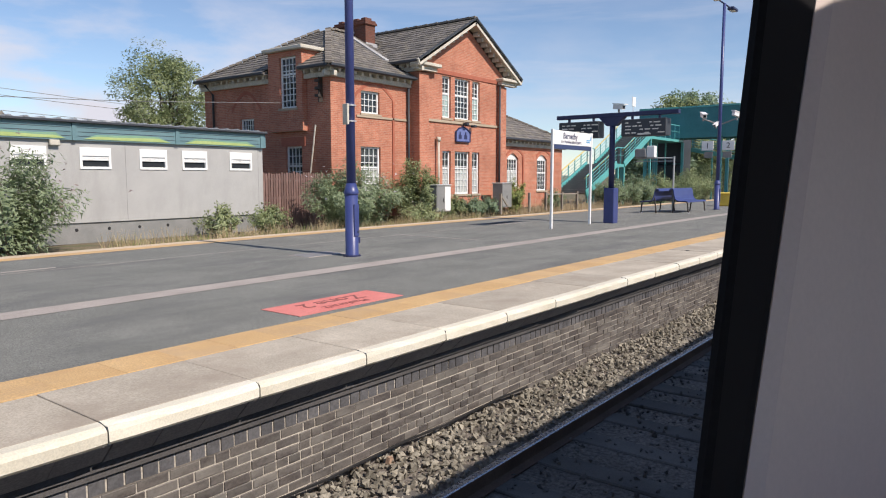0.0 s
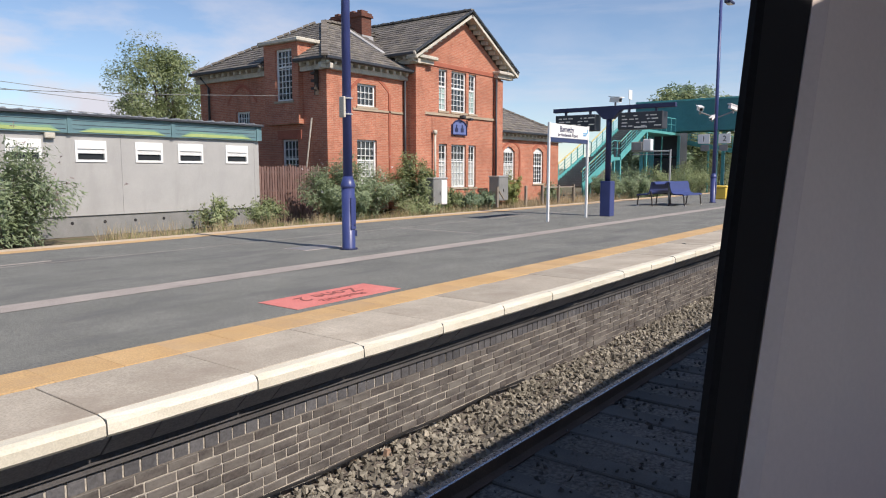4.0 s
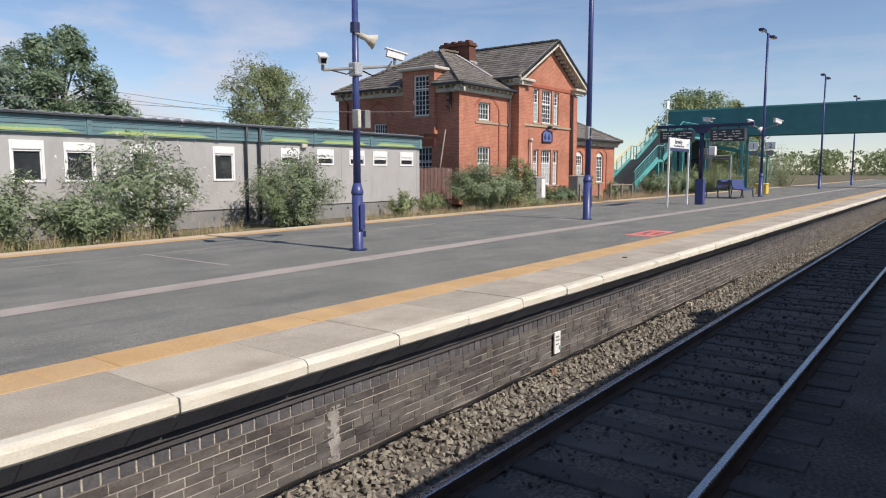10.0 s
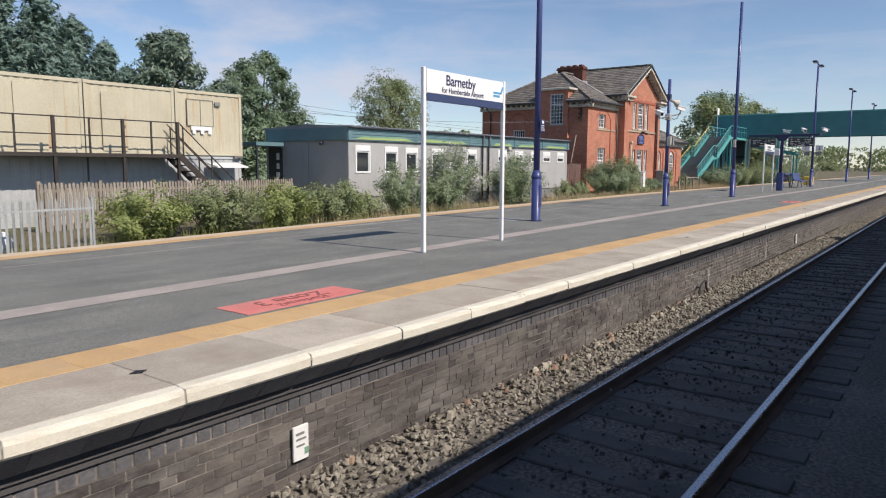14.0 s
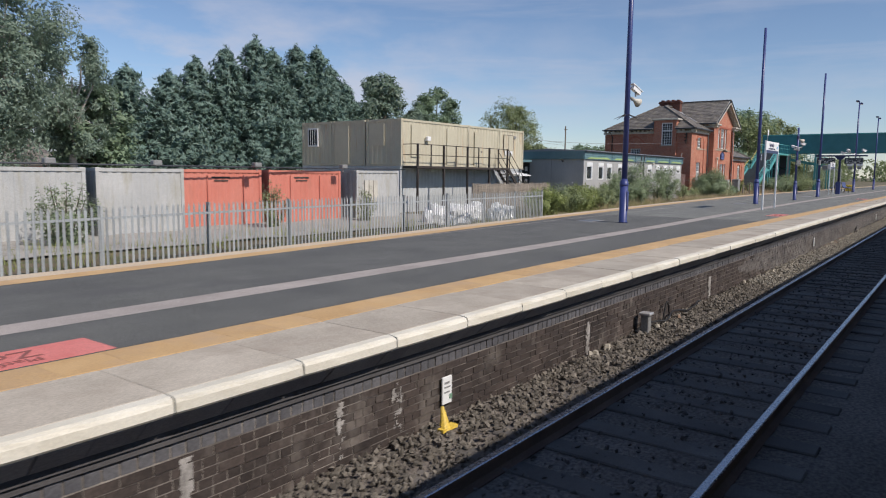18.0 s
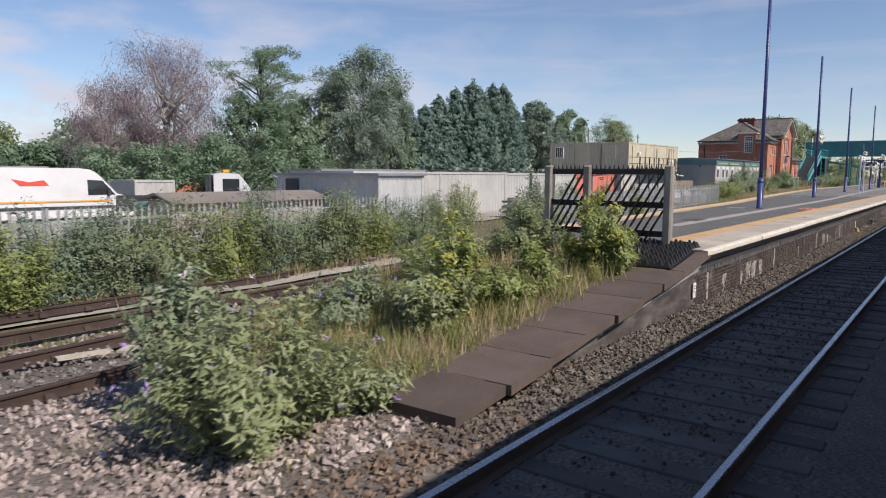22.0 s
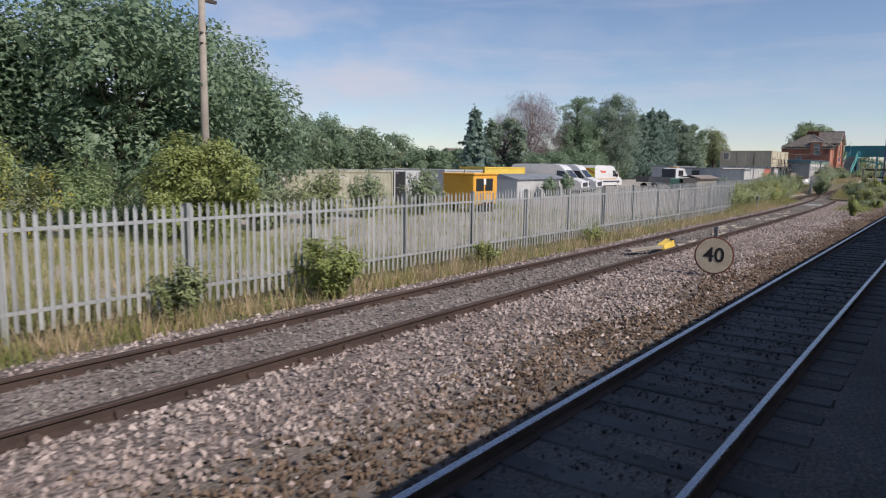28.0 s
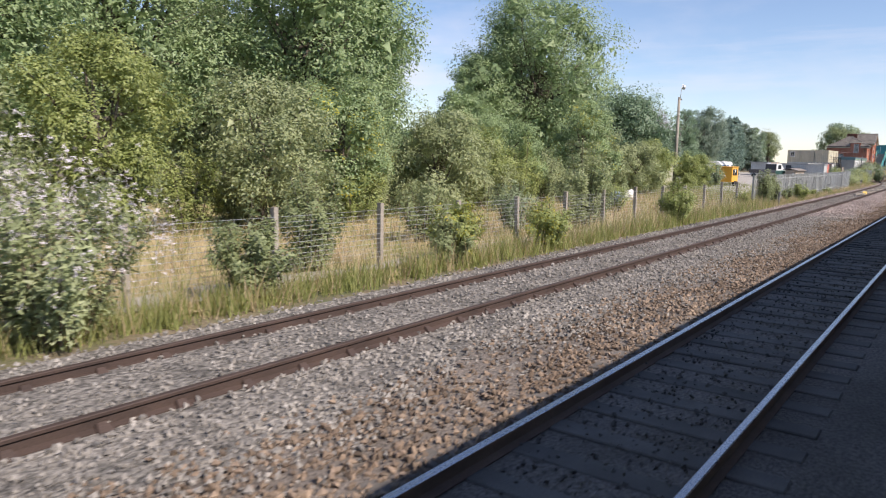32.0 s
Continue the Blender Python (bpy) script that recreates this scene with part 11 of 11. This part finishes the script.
def lay_bricks():
    """The platform wall: a header course on top, mixed bond below; the stretch passed nearest is laid brick by brick."""
    inv = BASES[PLATFORM.name]
    st = MB().cham(0, 0.207, 3.921, 3.935, 0, 0.062, 0.004).mesh("brick", BLUEBRICK)
    hd = MB().cham(0, 0.105, 3.921, 3.935, 0, 0.062, 0.004).mesh("brick", BLUEBRICK)
    so = MB().cham(0, 0.095, 3.918, 3.935, 0, 0.100, 0.005).mesh("header_brick", SOLDIER)
    st2, hd2 = st.copy(), hd.copy()
    for m in (st2, hd2):
        m.materials[0] = BROWN_BRICK
    for m in (st, hd, so, st2, hd2):
        fix_normals(m)
    groups = {}
    count = 0

    def put(me, x, z, key, j):
        nonlocal count
        if 1.0 < x < 8.0 and count < 300 and key != "h":
            o = new("brick", me)
            o.parent, o.matrix_parent_inverse = PLATFORM, inv
            o.matrix_basis = Matrix.Translation((x, j, z))
            count += 1
        else:
            groups.setdefault((me.name, me.materials[0].name), [me, []])[1].append((x, j, z))
    rg = random.Random(11)
    x = -62.9
    while x < 60:
        put(so, x, 0.417, "h", rg.uniform(-0.004, 0.004))
        x += 0.11
    for r in range(9):
        z = 0.343 - r * 0.0715
        x = -63 + (0.11 if r % 2 else 0.0)
        while x < 60:
            if rg.random() < (0.62 if r % 2 else 0.2):
                put(hd if x + 1.5 * math.sin(z * 9) > -29 else hd2, x, z, "b", rg.uniform(-0.004, 0.004))
                x += 0.115
            else:
                put(st if x + 1.5 * math.sin(z * 9) > -29 else st2, x, z, "b", rg.uniform(-0.004, 0.004))
                x += 0.217
    for me, places in groups.values():
        base = np.empty(len(me.vertices) * 3)
        me.vertices.foreach_get("co", base)
        base = base.reshape(-1, 3)
        P = np.array(places)
        V = (base[None] + P[:, None]).reshape(-1, 3)
        lo, hi = base.min(0), base.max(0)
        f0 = lo[1] + 0.002
        base = np.array([(lo[0], hi[1], lo[2]), (hi[0], hi[1], lo[2]), (hi[0], hi[1], hi[2]), (lo[0], hi[1], hi[2]), (lo[0], f0, lo[2]), (hi[0], f0, lo[2]), (hi[0], f0, hi[2]), (lo[0], f0, hi[2])])
        V = (base[None] + P[:, None]).reshape(-1, 3)
        fs = [(4, 5, 6, 7), (0, 1, 5, 4), (1, 2, 6, 5), (2, 3, 7, 6), (3, 0, 4, 7)]
        nv, out = len(base), MB()
        out.v = [tuple(v) for v in V]
        out.f = [tuple(i + k * nv for i in f) for k in range(len(P)) for f in fs]
        part("brickwork", out, me.materials[0], PLATFORM, fix=False)["kind"] = "stuff"
    # lime runs and a pale ledge of mortar under the headers
    part("mortar_ledge", MB().box(-62.9, 60, 3.922, 3.933, 0.407, 0.416), MORTAR, PLATFORM)
    rl = np.random.default_rng(5)
    for x, w, top in ((-5.72, 0.06, 0.38), (-10.6, 0.06, 0.3), (-32.5, 0.08, 0.3), (-41.9, 0.06, 0.42), (-42.6, 0.05, 0.4), (-44.9, 0.07, 0.46), (-45.4, 0.12, 0.5), (-45.95, 0.08, 0.43),
                      (-46.4, 0.06, 0.42), (-47.7, 0.10, 0.1), (-48.2, 0.16, 0.2), (-49.1, 0.24, 0.28), (-50.45, 0.12, 0.45), (-53.4, 0.06, 0.2), (-56.55, 0.06, 0.48), (-58.0, 0.12, 0.24), (-58.6, 0.22, 0.26),
                      (-59.2, 0.2, 0.3), (-59.7, 0.1, 0.14), (-61.1, 0.14, 0.26), (-62.26, 0.1, 0.52), (-38.0, 0.05, 0.3), (-44.0, 0.05, 0.42)):
        top, c = min(top, 0.39), 0.011
        n, m = int(2.6 * w / c), int((top + 0.16) / c)
        fine = rl.normal(size=(n + 4, m + 4))
        fine = sum(fine[a:a + n, b:b + m] for a in range(4) for b in range(4)) / 4
        col = np.convolve(rl.normal(size=n + 8), np.ones(9) / 3, "valid")[:n]
        u, d = np.abs(np.linspace(-1, 1, n)) ** 2, np.linspace(1, 0, m)
        keep = 1.0 + 0.55 * col[:, None] + 0.5 * fine - 1.5 * u[:, None] - 0.95 * d[None] - 0.5 * (d[None] < 0.08) > 0.0
        vs, fs = [], []
        for a, b in np.argwhere(keep):
            xa, za, o = x - 1.3 * w + a * c, -0.16 + b * c, len(vs)
            vs += [(xa, 3.9165, za), (xa + c, 3.9165, za), (xa + c, 3.9165, za + c), (xa, 3.9165, za + c)]
            fs.append((o, o + 1, o + 2, o + 3))
        part("lime_run", MB().add(vs, fs), LIME, PLATFORM, "white lime stain on the wall", fix=False)["kind"] = "stuff"


lay_bricks()


def scatter_stones(name, label, mat, areas, seed, size=0.045):
    """Crushed stone: jittered little blocks. areas: (x0, x1, near(x), far(x), per square metre, z(x, y))."""
    rng = np.random.default_rng(seed)
    # a lopsided eight-faced lump
    cube = np.array([(1.0, 0.1, 0.25), (0.1, 0.95, -0.2), (-0.95, -0.1, 0.2), (-0.1, -0.9, -0.2), (0.3, 0.1, 0.8), (-0.2, 0.1, -0.8)])
    faces = np.array([(0, 1, 4), (1, 2, 4), (2, 3, 4), (3, 0, 4), (1, 0, 5), (2, 1, 5), (3, 2, 5), (0, 3, 5)])
    Vs, n_all = [], 0
    for x0, x1, near, far, dens, zf in areas:
        xs = np.linspace(x0, x1, 60)
        wmax = max(far(x) - near(x) for x in xs)
        n = int((x1 - x0) * wmax * dens)
        x = rng.uniform(x0, x1, n)
        u = rng.uniform(0, 1, n)
        yn, yf = np.interp(x, xs, [near(v) for v in xs]), np.interp(x, xs, [far(v) for v in xs])
        keep = rng.uniform(0, 1, n) < (yf - yn) / wmax
        x, u, yn, yf = x[keep], u[keep], yn[keep], yf[keep]
        y = yn + (yf - yn) * u + rng.normal(size=len(x)) * 0.05
        z = zf(x, y)
        n = len(x)
        s = size * rng.uniform(0.55, 1.15, (n, 1, 1)) * rng.uniform(0.6, 1.15, (n, 1, 3)) * 0.5
        v = cube[None] * (1 + rng.uniform(-0.35, 0.35, (n, 6, 3))) * s
        q = rng.normal(size=(n, 4))
        q /= np.linalg.norm(q, axis=1)[:, None]
        w, a, b, c = q.T
        R = np.stack([np.stack([1 - 2 * (b * b + c * c), 2 * (a * b - c * w), 2 * (a * c + b * w)], -1), np.stack([2 * (a * b + c * w), 1 - 2 * (a * a + c * c), 2 * (b * c - a * w)], -1), np.stack([2 * (a * c - b * w), 2 * (b * c + a * w), 1 - 2 * (a * a + b * b)], -1)], 1)
        v = np.einsum("nij,nkj->nki", R, v) + np.stack([x, y, z + rng.uniform(-0.012, 0.022, n)], 1)[:, None]
        Vs.append(v.reshape(-1, 3))
        n_all += n
    V = np.concatenate(Vs)
    F = (faces[None] + 6 * np.arange(n_all)[:, None, None]).reshape(-1, 3)
    tagged(new(name, np_mesh(name, V, F, mat)), label, "ballast", kind="stuff")


def bed(x, y):
    return -0.155 + 0.0 * x


def shoulder(x, y):
    return -0.155 + 0.015 * np.clip((y - 3.0) / 0.85, 0, 1)


def infill(x, y):
    return -0.13 + 0.0 * x


def low(x, y):
    return -0.158 + 0.0 * x


scatter_stones("ballast_by_wall", "grey angular ballast heaped against the platform wall", STONE_GREY, [(-30, 30, lambda x: 2.99, lambda x: 3.9, 370, shoulder), (30, 60, lambda x: 2.99, lambda x: 3.9, 110, shoulder)], 1, 0.078)
scatter_stones("dim_ballast_by_wall", "brown-grey angular ballast against the platform wall", STONE_DIM, [(-71, -30, lambda x: 2.99, lambda x: 3.9, 370, shoulder)], 7, 0.078)
scatter_stones("ballast_between_rails", "dark ballast between the rails", STONE_DARK, [(-190, 20, lambda x: 1.45, lambda x: 2.82, 55, low)], 2, 0.06)
scatter_stones("brown_ballast", "rust-brown ballast beside the running rail", STONE_RUST, [(-148, -70, lambda x: 2.97, lambda x: 4.1 + 0.25 * math.sin(x * 0.9), 225, bed), (-148, -76, lambda x: 4.0, lambda x: 4.6, 70, bed), (-148, -100, lambda x: 4.6, lambda x: 5.3, 25, bed)], 3, 0.084)
scatter_stones("tan_ballast", "dusty light-brown ballast beside the running rail", STONE_TAN, [(-182, -143, lambda x: 2.97, lambda x: 4.2 + 0.25 * math.sin(x * 0.9), 205, bed), (-182, -143, lambda x: 4.1, lambda x: 4.9, 80, bed)], 9, 0.084)
scatter_stones("pink_ballast", "pinkish granite ballast between the lines", STONE_PINK, [(-141, -78, lambda x: 3.5, lambda x: 4.2, 45, bed), (-78, -70.7, lambda x: 3.9, lambda x: 5.2, 160, bed), (-141, -71, lambda x: 4.15 + 0.3 * math.sin(x * 1.1), lambda x: max(4.3, min(t2(x) - 0.82, 3.95 + (-66 - x) * 0.9)), 175, bed), (-141, -66, lambda x: t2(x) + 0.85, lambda x: t2(x) + 1.65, 110, bed)], 4, 0.088)
scatter_stones("pale_ballast", "pale grey granite ballast between the lines", STONE_PALE, [(-182, -138, lambda x: 3.6, lambda x: 4.3, 50, bed), (-182, -138, lambda x: 4.2 + 0.3 * math.sin(x * 1.1), lambda x: t2(x) - 0.82, 180, bed), (-182, -138, lambda x: t2(x) + 0.85, lambda x: t2(x) + 1.75, 130, bed), (-182, -60, lambda x: t2(x) - 0.7, lambda x: t2(x) + 0.7, 85, infill)], 5, 0.08)


def wall_foot_rubble():
    """Broken mortar and brick bits along the foot of the platform wall, and lifting sockets in the coping."""
    rng = random.Random(21)
    for k in range(52):
        x = rng.choice((rng.uniform(2.8, 5.4), rng.uniform(-23, -12), rng.uniform(-40, -34), rng.uniform(-62, 20)))
        y, r = rng.uniform(3.74, 3.88), rng.uniform(0.02, 0.055)
        a = rng.uniform(0, 3.14)
        vs = []
        for i in range(5):
            t = a + i * 1.2566
            vs.append((x + r * 1.3 * math.cos(t) * rng.uniform(0.7, 1.2), y + r * math.sin(t) * rng.uniform(0.7, 1.2), -0.15))
        vs += [(v[0] + (x - v[0]) * 0.35, v[1] + (y - v[1]) * 0.35, -0.15 + r * rng.uniform(0.5, 1.0) + 0.03) for v in vs]
        fs = [(i, (i + 1) % 5, 5 + (i + 1) % 5, 5 + i) for i in range(5)] + [(5, 6, 7, 8, 9)]
        solid("rubble_piece", MB().add(vs, fs), RUBBLE if k % 3 else BRICK_BIT, "pale broken mortar lump at the wall foot" if k % 3 else "broken orange brick bit at the wall foot", "rubble", "rubble along the platform wall", fix=False)
    for x in (-62.23, -51.23, -22.23, -11.23, 0.77, 12.77):
        x = round(x + 0.228) - 0.228
        s = 0.04
        part("lifting_socket", MB().add([(x - s * 1.5, 4.17, PLAT_Z + 0.0035), (x, 4.17 - s, PLAT_Z + 0.0035), (x + s * 1.5, 4.17, PLAT_Z + 0.0035), (x, 4.17 + s, PLAT_Z + 0.0035),
                                         (x - s * 1.5, 4.17, PLAT_Z - 0.02), (x, 4.17 - s, PLAT_Z - 0.02), (x + s * 1.5, 4.17, PLAT_Z - 0.02), (x, 4.17 + s, PLAT_Z - 0.02)],
                                        [(0, 1, 2, 3), (0, 4, 5, 1), (1, 5, 6, 2), (2, 6, 7, 3), (3, 7, 4, 0)]), DARK, PLATFORM, "dark diamond lifting socket", fix=False)


wall_foot_rubble()
# pale debris and timber bits between the rusty rails
rg = random.Random(31)
for k in range(34):
    x = rg.uniform(-112, -70)
    y, w, d, a = t2(x) + rg.uniform(-0.5, 0.5), rg.uniform(0.08, 0.32), rg.uniform(0.04, 0.09), rg.uniform(-0.6, 0.6)
    solid("pale_fragment", MB().obox((x - w * math.cos(a), y - w * math.sin(a), -0.105), (x + w * math.cos(a), y + w * math.sin(a), -0.10), d * 2, 0.035), RUBBLE, "bleached timber or concrete fragment between the rails", "debris", "debris between the rails")
